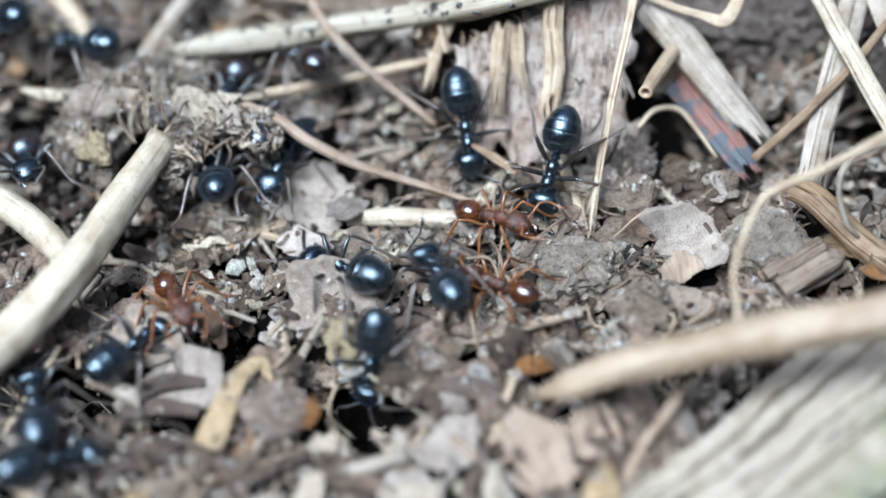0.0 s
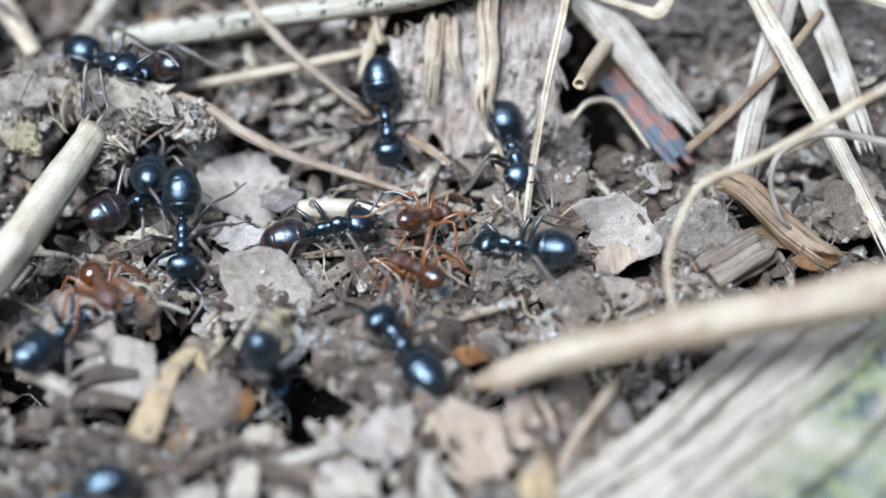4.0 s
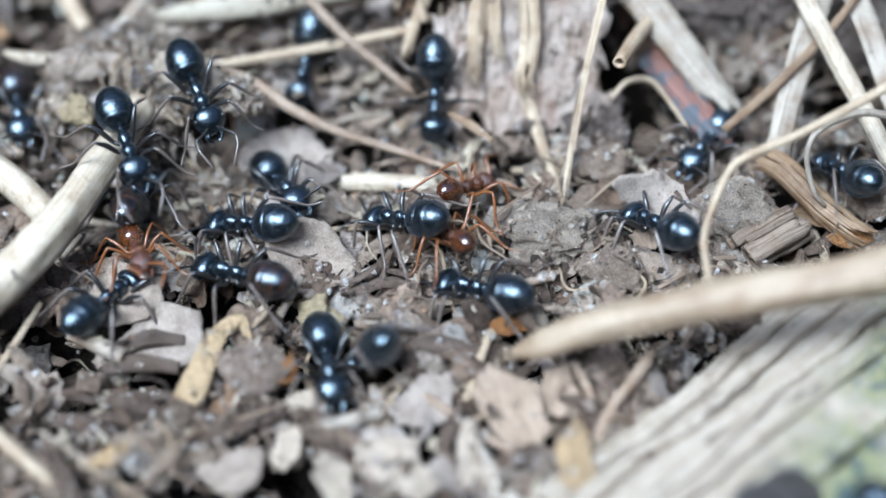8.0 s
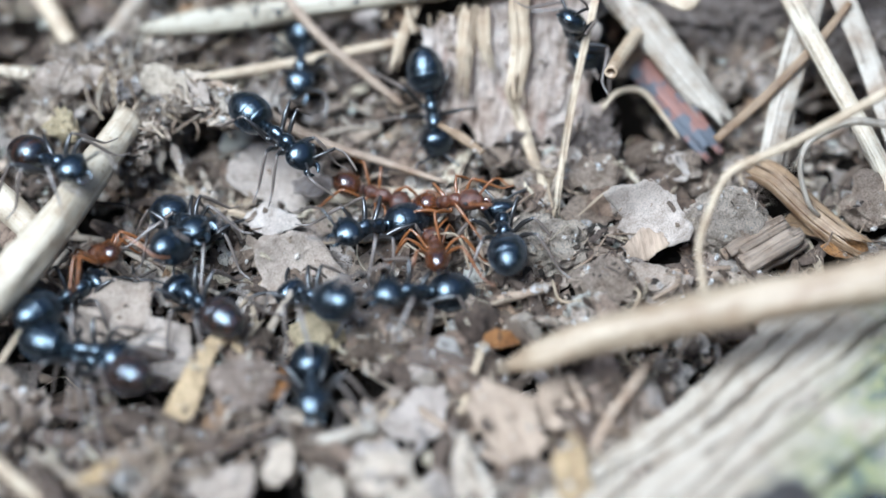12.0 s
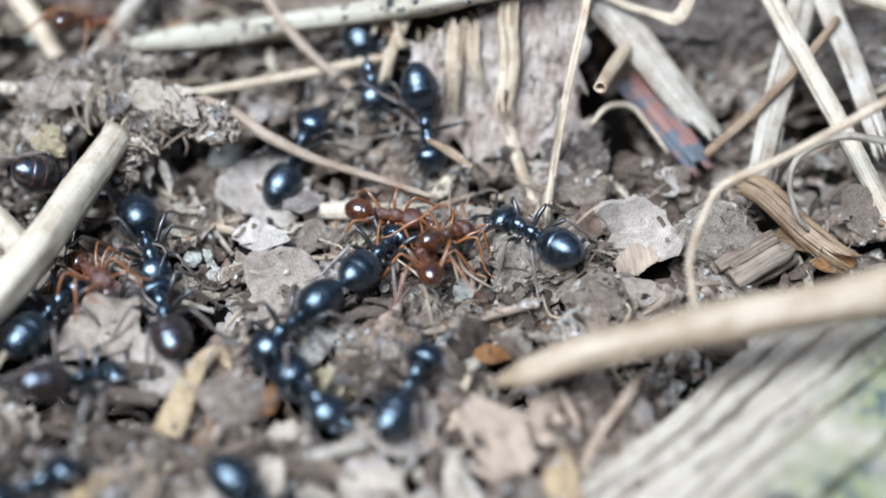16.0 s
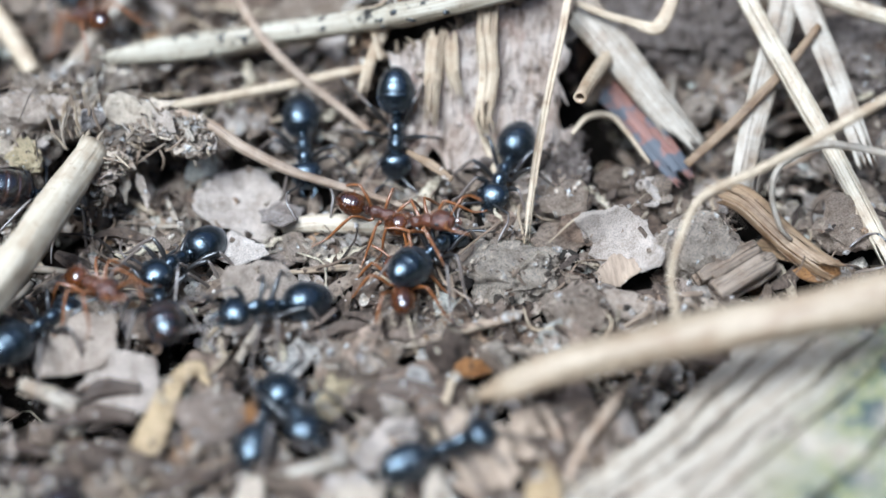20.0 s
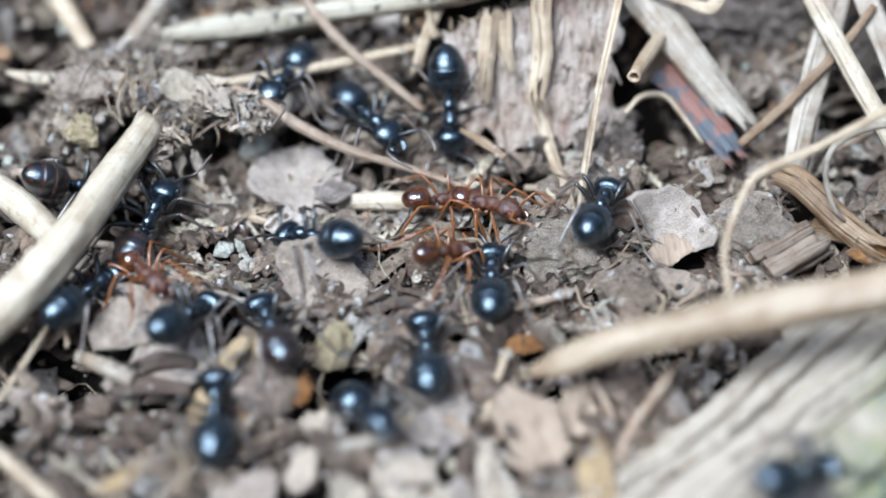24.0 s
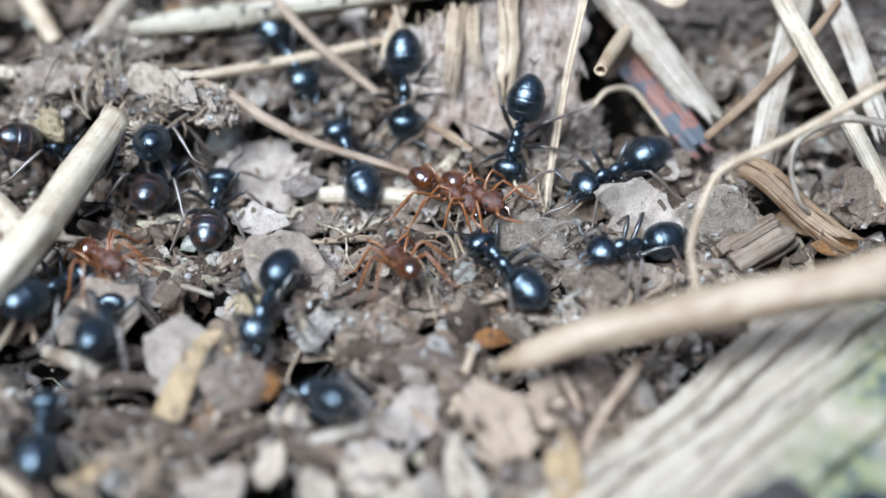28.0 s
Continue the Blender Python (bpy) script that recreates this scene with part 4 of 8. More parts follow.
flake("leaf_flake", "large grey leaf lying in the hollow", "leaf", (-8.67, 2.54, -0.15), 1.0, 1.0, 52, m_pale, (13, 5, 0), curl=0.15, jag=0.4, lobes=((10, 1.9), (50, 1.6), (95, 2.0), (140, 1.9), (190, 2.1), (235, 1.6), (262, 1.2), (300, 2.0), (340, 1.7)))
flake("leaf_flake", "grey-brown leaf under the rootlet", "leaf", (-6.94, 1.69, 0.30), 1.3, 1.0, 53, m_leaf, (-10, 18, 60))
flake("leaf_flake", "bleached brown torn leaf flake", "leaf", (-8.84, -0.50, 0.45), 1.5, 0.9, 54, m_pale, (16, -8, -15), jag=0.4)
flake("leaf_flake", "pale leaf flake under the ant", "leaf", (-14.68, -5.85, 1.00), 2.2, 1.6, 55, m_pale, (8, -10, 25), curl=0.15)
flake("leaf_flake", "grey torn leaf flake on soil", "leaf", (-7.3, -3.6, 0.5), 1.0, 1.0, 56, m_pale, (16, 4, 0), jag=0.2, curl=0.3, lobes=((5, 2.0), (40, 1.7), (70, 1.9), (120, 1.7), (150, 2.3), (185, 1.5), (215, 2.1), (245, 1.2), (275, 1.9), (310, 1.3), (335, 2.2)))
stem("chaff", "bent ochre strip of chaff", "chaff", [(-11.5, -10.9, 0.80), (-10.87, -9.16, 1.30), (-10.39, -7.93, 1.50), (-9.71, -7.25, 1.30), (-9.33, -7.75, 0.80)], [0.62, 0.46, 0.34, 0.3, 0.16], m_tan, flat=0.3, rough=0.12, seed=57)
clod("soil_lump", "smooth rounded pinkish-brown lump beside the chaff", "lump", (-9.07, -9.17, 0.70), 1.45, 1.25, 0.95, 58, m_big, amount=0.15, fine=0.05)
flake("leaf_flake", "pale grey leaf flake in the front litter", "leaf", (-1.99, -10.52, 0.60), 1.7, 1.2, 59, m_pale, (8, 5, 20), jag=0.35)
flake("leaf_flake", "large brown leaf with a grey vein", "leaf", (1.44, -11.02, 1.00), 1.7, 2.3, 60, m_vein, (16, -14, 22), jag=0.5)
flake("leaf_flake", "small brown ribbed leaf flake", "leaf", (3.11, -10.08, 1.00), 1.0, 1.3, 160, m_vein, (20, 20, -12), jag=0.5)
flake("leaf_flake", "pale leaf flake by the leaf strip", "leaf", (-3.66, -12.62, 0.80), 1.5, 1.0, 161, m_pale, (12, 8, 40), jag=0.4)
flake("leaf_flake", "pale brown leaf flake at the front", "leaf", (-9.19, -13.94, 0.80), 1.6, 1.0, 162, m_pale, (14, -8, 10), jag=0.4)
flake("chaff", "orange-tan leaf shred at the front", "leaf", (3.83, -13.61, 1.60), 0.9, 1.7, 61, m_tan, (20, 10, 15), jag=0.5)
clod("soil_lump", "dark crumbly soil lump on the mossy log", "lump", (10.91, -16.28, 3.40), 1.7, 1.0, 0.8, 650, m_rotlump, (0, 0, 20), amount=0.35)
FRONT = "pale flakes in the front litter"
for k, (p, a, b, turn) in enumerate((((-3.35, -13.18, 1.00), 1.6, 1.1, 20), ((-7.00, -10.77, 0.90), 0.8, 0.7, 40), ((-2.22, -14.40, 1.10), 1.3, 0.9, 70), ((-5.31, -14.64, 1.00), 1.4, 1.0, 110), ((-0.22, -13.25, 1.00), 0.6, 1.5, 5), ((-7.37, -13.06, 0.90), 0.6, 1.3, -12))):
    flake("leaf_flake", "bleached pale leaf flake in the front litter", "leaf", p, a, b, 620 + k, m_bleach, (18 - 4 * k % 13, 9 - 5 * k % 17, turn), jag=0.4, curl=0.35, group=FRONT)
stem("wood_splinter", "pinkish-grey splinter beside the burrow", "wood", [(-5.93, -11.95, 0.90), (-4.88, -11.74, 1.00), (-3.72, -11.29, 0.90)], [0.26, 0.34, 0.28], m_blade, rough=0.25, seed=640)
stem("leaf_strip", "pale upright dry leaf strip", "leaf", [(-0.42, -11.49, 0.90), (-0.08, -12.84, 0.80), (0.90, -14.40, 0.70), (1.96, -15.86, 0.50)], [0.3, 0.46, 0.5, 0.4], m_blade, flat=0.3, seed=62)
stem("twig", "brown twig arching by the log", "twig", [(6.91, -8.57, 1.60), (6.32, -9.52, 1.40), (5.29, -10.85, 1.00), (4.61, -12.35, 0.50)], [0.22, 0.26, 0.26, 0.22], m_root, rough=0.2, seed=63)
stem("twig", "short brown twig by the log", "twig", [(3.79, -8.86, 1.20), (4.34, -9.80, 1.00), (4.65, -10.86, 0.60)], [0.2, 0.22, 0.2], m_root, rough=0.2, seed=64)
stem("wood_splinter", "brown rotten splinter across the soil", "wood", [(-3.84, -8.58, 0.70), (-2.05, -7.94, 0.80), (0.21, -8.05, 0.70)], [0.25, 0.42, 0.3], m_rot, flat=0.6, rough=0.3, seed=65)
stem("wood_splinter", "pale broken hollow stem end", "wood", [(-16.73, -7.52, 0.60), (-15.47, -8.21, 0.80), (-14.28, -8.81, 0.80)], [0.3, 0.36, 0.38], m_blade, hollow=True, seed=66)
stem("wood_splinter", "dark rotten wood splinter in litter", "wood", [(-14.83, -8.41, 0.50), (-13.55, -7.79, 0.60), (-12.00, -7.72, 0.50)], [0.3, 0.36, 0.25], m_rot, flat=0.6, rough=0.25, seed=67)
ROTTEN = "dark rotten splinters in the front corner"
for k in range(16):
    rx, ry = random.Random(k + 50).uniform(-17.5, -9.5), random.Random(k + 90).uniform(-12.5, -6.2)
    rot = Vector((1.4, random.Random(k).uniform(-0.6, 0.5), random.Random(k + 7).uniform(-0.2, 0.2))) * random.Random(k + 3).uniform(0.7, 1.3)
    mid = Vector((rx, ry, height(rx, ry) + 0.25))
    stem("wood_splinter", "dark rotten wood splinter in litter", "wood", [mid - rot, mid + Vector((0, 0.12, 0.1)), mid + rot], [0.2, 0.36, 0.22], m_rot, ROTTEN, flat=0.55, rough=0.35, seed=200 + k)
stem("wood_splinter", "dark rotten wood splinter in litter", "wood", [(-15.16, -9.22, 0.50), (-13.63, -8.94, 0.60), (-12.08, -9.03, 0.50)], [0.28, 0.36, 0.25], m_rot, flat=0.6, rough=0.25, seed=68)
flake("seed", "small bluish-grey shiny seed", "seed", (-16.47, -13.19, 0.50), 0.75, 0.75, 69, m_stone, (10, 0, 0), jag=0.1)
flake("seed_husk", "amber seed husk in the soil", "husk", (1.15, -6.90, 0.80), 0.85, 0.4, 70, m_amber, (25, 0, 5))
flake("seed_husk", "curved amber seed husk", "husk", (-7.55, -9.47, 1.20), 0.42, 0.75, 71, m_amber, (35, 0, -20), curl=0.9)
stem("leaf_strip", "tan splinter in the front corner", "leaf", [(-14.90, -13.93, 0.80), (-14.09, -13.49, 0.90), (-13.54, -12.92, 0.80)], [0.2, 0.4, 0.3], m_tan, flat=0.5, seed=72)
broken_stem("stick", "blurred pale stick in the front corner", "stick", [(-21.37, -11.29, 2.60), (-19.47, -12.53, 2.20), (-17.62, -13.87, 1.60), (-16.08, -14.89, 0.90)], [0.24, 0.28, 0.3, 0.22], m_straw, seed=73, fibres=4)


# ---- loose litter ----
def arrays(bm):
    bm.verts.index_update()
    out = np.array([v.co[:] for v in bm.verts]), [[v.index for v in f.verts] for f in bm.faces]
    bm.free()
    return out


def splinter_mesh(seed):
    rnd = random.Random(seed)
    return stalk([(-1, 0, 0), (-0.3, rnd.uniform(-0.2, 0.2), rnd.uniform(-0.1, 0.1)), (0.4, rnd.uniform(-0.2, 0.2), rnd.uniform(-0.1, 0.1)), (1, 0, 0)], [rnd.uniform(0.08, 0.2), rnd.uniform(0.16, 0.3), rnd.uniform(0.14, 0.26), rnd.uniform(0.03, 0.16)], flat=rnd.uniform(0.35, 0.9), sides=6, n=5, rough=0.45, seed=seed, face=(0, 0, 1))


KINDS = {
    "crumb": [arrays(lump(1, 0.8, 0.7, 300 + k, 1, 0.5)) for k in range(6)],
    "flake": [arrays(plate(1, random.Random(k).uniform(0.5, 0.9), 0.06, 320 + k, 0.55, 0.55, 2, 11)) for k in range(9)],
    "chunk": [arrays(lump(1, 0.72, 0.42, 360 + k, 2, 0.55, 1.6, 0.3)) for k in range(8)],
    "hair": [arrays(stalk([(-1, 0, 0), (-0.3, 0.25 * math.sin(k), 0.25), (0.4, 0.3 * math.cos(k * 2), 0.2), (1, 0, -0.05)], [0.018, 0.028, 0.024, 0.012], sides=4, n=8, seed=k)) for k in range(8)],
    "splinter": [arrays(splinter_mesh(340 + k)) for k in range(9)],
}


BEHIND = "soil masses behind the straw"
clod("soil_mass", "large dark grey mass of soil behind the straw", "soil", (11.40, 12.31, 1.00), 4.2, 2.4, 2.6, 110, m_bank, amount=0.35, level=5, group=BEHIND, fine=0.25)
clod("soil_mass", "large grey mass of soil behind the straw", "soil", (19.32, 9.68, 1.00), 3.2, 2.6, 2.6, 111, m_bank, amount=0.35, level=5, group=BEHIND, fine=0.25)
clod("soil_mass", "dark soil mass under the twig", "soil", (-5.96, 12.74, 0.60), 3.6, 1.8, 1.6, 112, m_chip, amount=0.35, level=5, group=BEHIND, fine=0.25)
clod("soil_mass", "brown soil mass behind the debris", "soil", (-19.51, 14.31, 0.60), 3.6, 2.0, 1.8, 113, m_chip, amount=0.35, level=5, group=BEHIND, fine=0.25)
clod("soil_lump", "mossy yellow-grey soil lump by the straw", "lump", (4.95, 2.51, 0.30), 1.6, 1.2, 0.8, 114, m_stone, amount=0.3)
flake("leaf_flake", "dark leaf flake beneath the pale one", "leaf", (4.86, 0.34, 0.20), 1.4, 1.1, 115, m_chip, (10, 10, 30))


FOOT = "soil lumps at the foot of the bark"
for k, (p, r) in enumerate((((2.09, 4.41, 0.60), 0.6), ((4.15, 4.68, 0.60), 0.7), ((5.49, 5.27, 0.70), 0.8), ((5.45, 3.99, 0.50), 0.9))):
    clod("soil_lump", "crumbly brown soil lump against the bark", "lump", p, r * 1.25, r, r * 0.75, 130 + k, m_bank, (0, 0, 40 * k), amount=0.4, group=FOOT)


# ---- matted debris over the left hollow ----
def debris():
    thing = tagged(new("debris_clump"), "matted clump of soil, rootlets and leaf shreds", "debris")
    rnd = random.Random(5)
    blobs = [((-17.33, 6.81, 1.70), 2.3, 1.6, 1.2), ((-14.75, 5.65, 2.00), 1.9, 1.2, 0.9), ((-12.6, 4.8, 2.60), 1.2, 0.75, 0.45), ((-11.3, 4.35, 2.75), 1.0, 0.6, 0.4), ((-10.6, 3.75, 2.55), 0.7, 0.6, 0.35), ((-14.15, 3.47, 1.80), 0.7, 0.8, 0.9), ((-14.91, 2.71, 1.00), 0.9, 1.3, 1.4), ((-18.52, 4.72, 1.00), 1.4, 1.6, 1.2), ((-14.63, 9.43, 1.60), 2.0, 1.3, 0.9)]
    for k, (p, a, b, c) in enumerate(blobs):
        bm = lump(a, b, c, 80 + k, 5, 0.5, 1.8, 0.22)
        ob = part("soil_mat", bm, m_clump, thing)
        ob.matrix_basis = at(*p)
    for kind, count, mat, lo, hi in (("crumb", 900, m_mat, 0.07, 0.26), ("flake", 620, m_mat, 0.1, 0.45), ("splinter", 110, m_splint, 0.15, 0.6)):
        vs, fs, base = [], [], 0
        for _ in range(count):
            p, a, b, c = blobs[rnd.randrange(len(blobs))]
            d = Vector((rnd.gauss(0, 1), rnd.gauss(0, 1), rnd.gauss(0.3, 1))).normalized()
            v, f = rnd.choice(KINDS[kind])
            turn = np.array(Euler((rnd.uniform(0, 6), rnd.uniform(0, 6), rnd.uniform(0, 6))).to_matrix())
            vs.append(v @ turn * rnd.uniform(lo, hi) + np.array((p[0] + d.x * a, p[1] + d.y * b, p[2] + d.z * c)))
            fs += [[i + base for i in q] for q in f]
            base += len(v)
        me = bpy.data.meshes.new("crumb_layer")
        me.from_pydata((np.concatenate(vs) * MM).tolist(), [], fs)
        me.materials.append(mat)
        tagged(new("crumb_layer", me), kind="stuff").parent = thing
    for k in range(80):
        p, a, b, c = blobs[rnd.randrange(len(blobs))]
        s = Vector((p[0] + rnd.uniform(-1, 1) * a, p[1] + rnd.uniform(-1, 1) * b, p[2] + c * rnd.uniform(0.3, 1.0)))
        d = Vector((rnd.uniform(-1, 1), rnd.uniform(-1, 1), rnd.uniform(-0.9, 0.6))).normalized() * rnd.uniform(0.6, 1.8)
        bow = Vector((rnd.uniform(-0.4, 0.4), rnd.uniform(-0.4, 0.4), rnd.uniform(-0.2, 0.5)))
        part("rootlet", stalk([s - d * 0.5, s + bow * 0.6, s + d * 0.5 + bow], [0.045, 0.06, 0.03], sides=5, n=9, seed=k), (m_root, m_straw, m_blade)[k % 3], thing)
    # an upright tuft, and frayed tips that hang from the overhang
    for k in range(70):
        if k < 40:
            s = Vector((-15.7 + rnd.gauss(0, 0.5), 5.0 + rnd.gauss(0, 0.7), 2.4))
            d = Vector((rnd.gauss(-0.05, 0.3), rnd.gauss(0.5, 0.35), rnd.uniform(0.4, 1.0))) * rnd.uniform(0.7, 2.0)
        else:
            f = rnd.random()
            s = Vector((-10.3 - 4.2 * f, 3.5 + 1.1 * f + rnd.gauss(0, 0.2), 2.5 - 0.3 * f))
            d = Vector((rnd.gauss(0.25, 0.5), rnd.uniform(-0.9, 0.1), rnd.uniform(-0.8, 0.2))) * rnd.uniform(0.5, 1.4)
        bow = Vector((rnd.uniform(-0.3, 0.3), rnd.uniform(-0.2, 0.2), rnd.uniform(-0.2, 0.3)))
        part("rootlet", stalk([s, s + d * 0.5 + bow, s + d], [0.05, 0.06, 0.02], sides=5, n=8, seed=400 + k), (m_straw, m_blade, m_root)[k % 3], thing)
    for k, (p, a, b, tilt) in enumerate((((-13.4, 4.75, 3.4), 1.5, 0.95, (34, 8, -20)), ((-12.2, 4.35, 3.3), 1.1, 0.6, (44, -10, -30)), ((-11.2, 3.9, 3.2), 1.0, 0.5, (52, 14, -40)), ((-12.6, 5.3, 3.3), 1.2, 0.6, (20, -14, -12)), ((-16.6, 5.6, 3.1), 1.1, 0.7, (38, 12, 15)), ((-15.1, 4.6, 3.2), 0.9, 0.55, (45, 20, 60)), ((-13.7, 2.6, 1.6), 0.35, 1.2, (60, 10, 15)), ((-12.9, 2.2, 1.2), 0.28, 1.1, (55, -8, 20)))):
        ob = part("leaf_flap", plate(a, b, 0.08, 770 + k, 0.5, 0.6, 6, 48), (m_bleach, m_pale, m_leaf)[k % 3], thing)
        ob.matrix_basis = at(*p, *tilt)
    for k in range(120):
        p, a, b, c = blobs[rnd.randrange(len(blobs))]
        bm = plate(rnd.uniform(0.2, 0.75), rnd.uniform(0.12, 0.4), 0.06, 200 + k, 0.6, 0.7, 3, 16)
        ob = part("leaf_shred", bm, (m_pale, m_bleach, m_leaf)[k % 3], thing)
        ob.matrix_basis = at(p[0] + rnd.uniform(-1, 1) * a, p[1] + rnd.uniform(-1, 0.6) * b, p[2] + c * rnd.uniform(0.6, 1.0), rnd.uniform(-40, 50), rnd.uniform(-40, 40), rnd.uniform(0, 360))
    return thing


debris()
clod("soil_lump", "rounded pinkish-brown lump on the debris", "lump", (-18.26, 5.75, 2.60), 1.4, 1.0, 0.9, 90, m_pale, amount=0.2)
clod("wood_splinter", "pale crumbling wood splinter", "wood", (-17.9, 3.25, 2.2), 1.15, 0.6, 0.6, 91, m_cream, (0, 0, -55), amount=0.5, fine=0.35)


def fuzzy_lump():
    """A clot of soil bound by fine roots, at the edge of the burrow."""
    rnd = random.Random(61)
    thing = tagged(new("soil_clot"), "dark crumbly soil clot bound by fine pale roots", "soil")
    part("clot", lump(1.25, 0.9, 0.85, 61, 5, 0.35, 1.6, 0.25), m_chip, thing)
    for k in range(60):
        d = Vector((rnd.gauss(0, 1), rnd.gauss(-0.2, 1), rnd.gauss(0.6, 0.8))).normalized()
        p = Vector((d.x * 1.2, d.y * 0.85, d.z * 0.8))
        q = p + d * rnd.uniform(0.12, 0.45) + Vector((rnd.uniform(-0.2, 0.2), rnd.uniform(-0.2, 0.2), 0))
        part("root_hair", stalk([p * 0.9, (p + q) / 2 + Vector((0, 0, 0.05)), q], [0.03, 0.03, 0.012], sides=4, n=5, seed=k), (m_blade, m_straw, m_root)[k % 3], thing)
    thing.matrix_basis = at(-3.7, -7.4, 0.35)
    COVERED.append((-3.7, -7.4, 1.2, 0.9, 0))


fuzzy_lump()
BURROW = (-5.31, -8.08, 0.00)


def under_slab(x, y):
    return -4.4 < x - SLAB[0] < 4.6 and SLAB[1] + 1.7 < y < SLAB[1] + 4.6


def open_hollow(x, y):
    return (x - BURROW[0]) ** 2 + (y - BURROW[1]) ** 2 < 5.4 or (x - 7.0) ** 2 + (y - 7.8) ** 2 < 5 or (x + 12.8) ** 2 + (y + 8.4) ** 2 < 2.5 or (x + 7.9) ** 2 + (y + 5.6) ** 2 < 0.8


def strewn(name, label, category, kind, count, material, size, spread, seed, lift=0.1, tilt=35.0):
    """Uncountable litter, joined into one mesh."""
    rnd = random.Random(seed)
    vs, fs, base = [], [], 0
    while count:
        x, y = rnd.uniform(-25, 25), rnd.uniform(-21, 24)
        if rnd.random() > spread(x, y) * (0.04 if open_hollow(x, y) else 1) * (1 - 0.8 * gap(x, y)) or under_slab(x, y) or covered(x, y):
            continue
        count -= 1
        v, f = rnd.choice(KINDS[kind])
        s = size[0] + (size[1] - size[0]) * rnd.random() ** 2.2
        lean = tilt * (1.5 if y < -4 or y > 7 else 1.0)
        turn = Euler((radians(rnd.gauss(0, lean)), radians(rnd.gauss(0, lean)), rnd.uniform(0, 6.28))).to_matrix()
        w = v @ (np.array(turn).T * s) + np.array((x, y, height(x, y) + lift * s + (rnd.uniform(-0.9, 0.4) if y < -5 else rnd.uniform(-0.75, 0.3 if y > 7 else 0.14))))
        vs.append(w)
        fs += [[i + base for i in q] for q in f]
        base += len(v)
    me = bpy.data.meshes.new(name)
    me.from_pydata((np.concatenate(vs) * MM).tolist(), [], fs)
    me.materials.append(material)
    return tagged(new(name, me), label, category, kind="stuff")


def front(x, y):
    return (0.25 + 0.75 * step(-y, 1.5, 5.0)) * (0.4 if x < -8.5 and y < -5.5 else 1)


def middle(x, y):
    return 1.0 if -5 < y < 7 else 0.5 if y > 0 else 0.6 if x > -8.5 else 0.4


strewn("soil_crumbs", "fine dark crumbs of soil and rotten leaf", "soil", "crumb", 9000, m_crumb, (0.1, 0.5), middle, 11)
strewn("leaf_litter", "small grey-brown leaf flakes strewn over the soil", "leaf litter", "flake", 3600, m_flakes, (0.2, 0.95), lambda x, y: 0.5 + 0.5 * front(x, y), 12, 0.08, 20)
strewn("wood_litter", "small rotten wood splinters strewn over the soil", "wood litter", "splinter", 3400, m_splint, (0.25, 1.25), lambda x, y: 0.5 + 0.5 * front(x, y), 13, 0.2, 22)


strewn("bark_crumbs", "grey-brown chunks of rotten bark in the litter", "bark litter", "chunk", 1000, m_chunk, (0.25, 1.0), front, 15, 0.15, 25)
strewn("fine_rootlets", "hair-thin pale rootlets and plant fibres in the litter", "rootlets", "hair", 900, m_splint, (0.6, 2.2), lambda x, y: 0.6, 14, 0.12, 25)


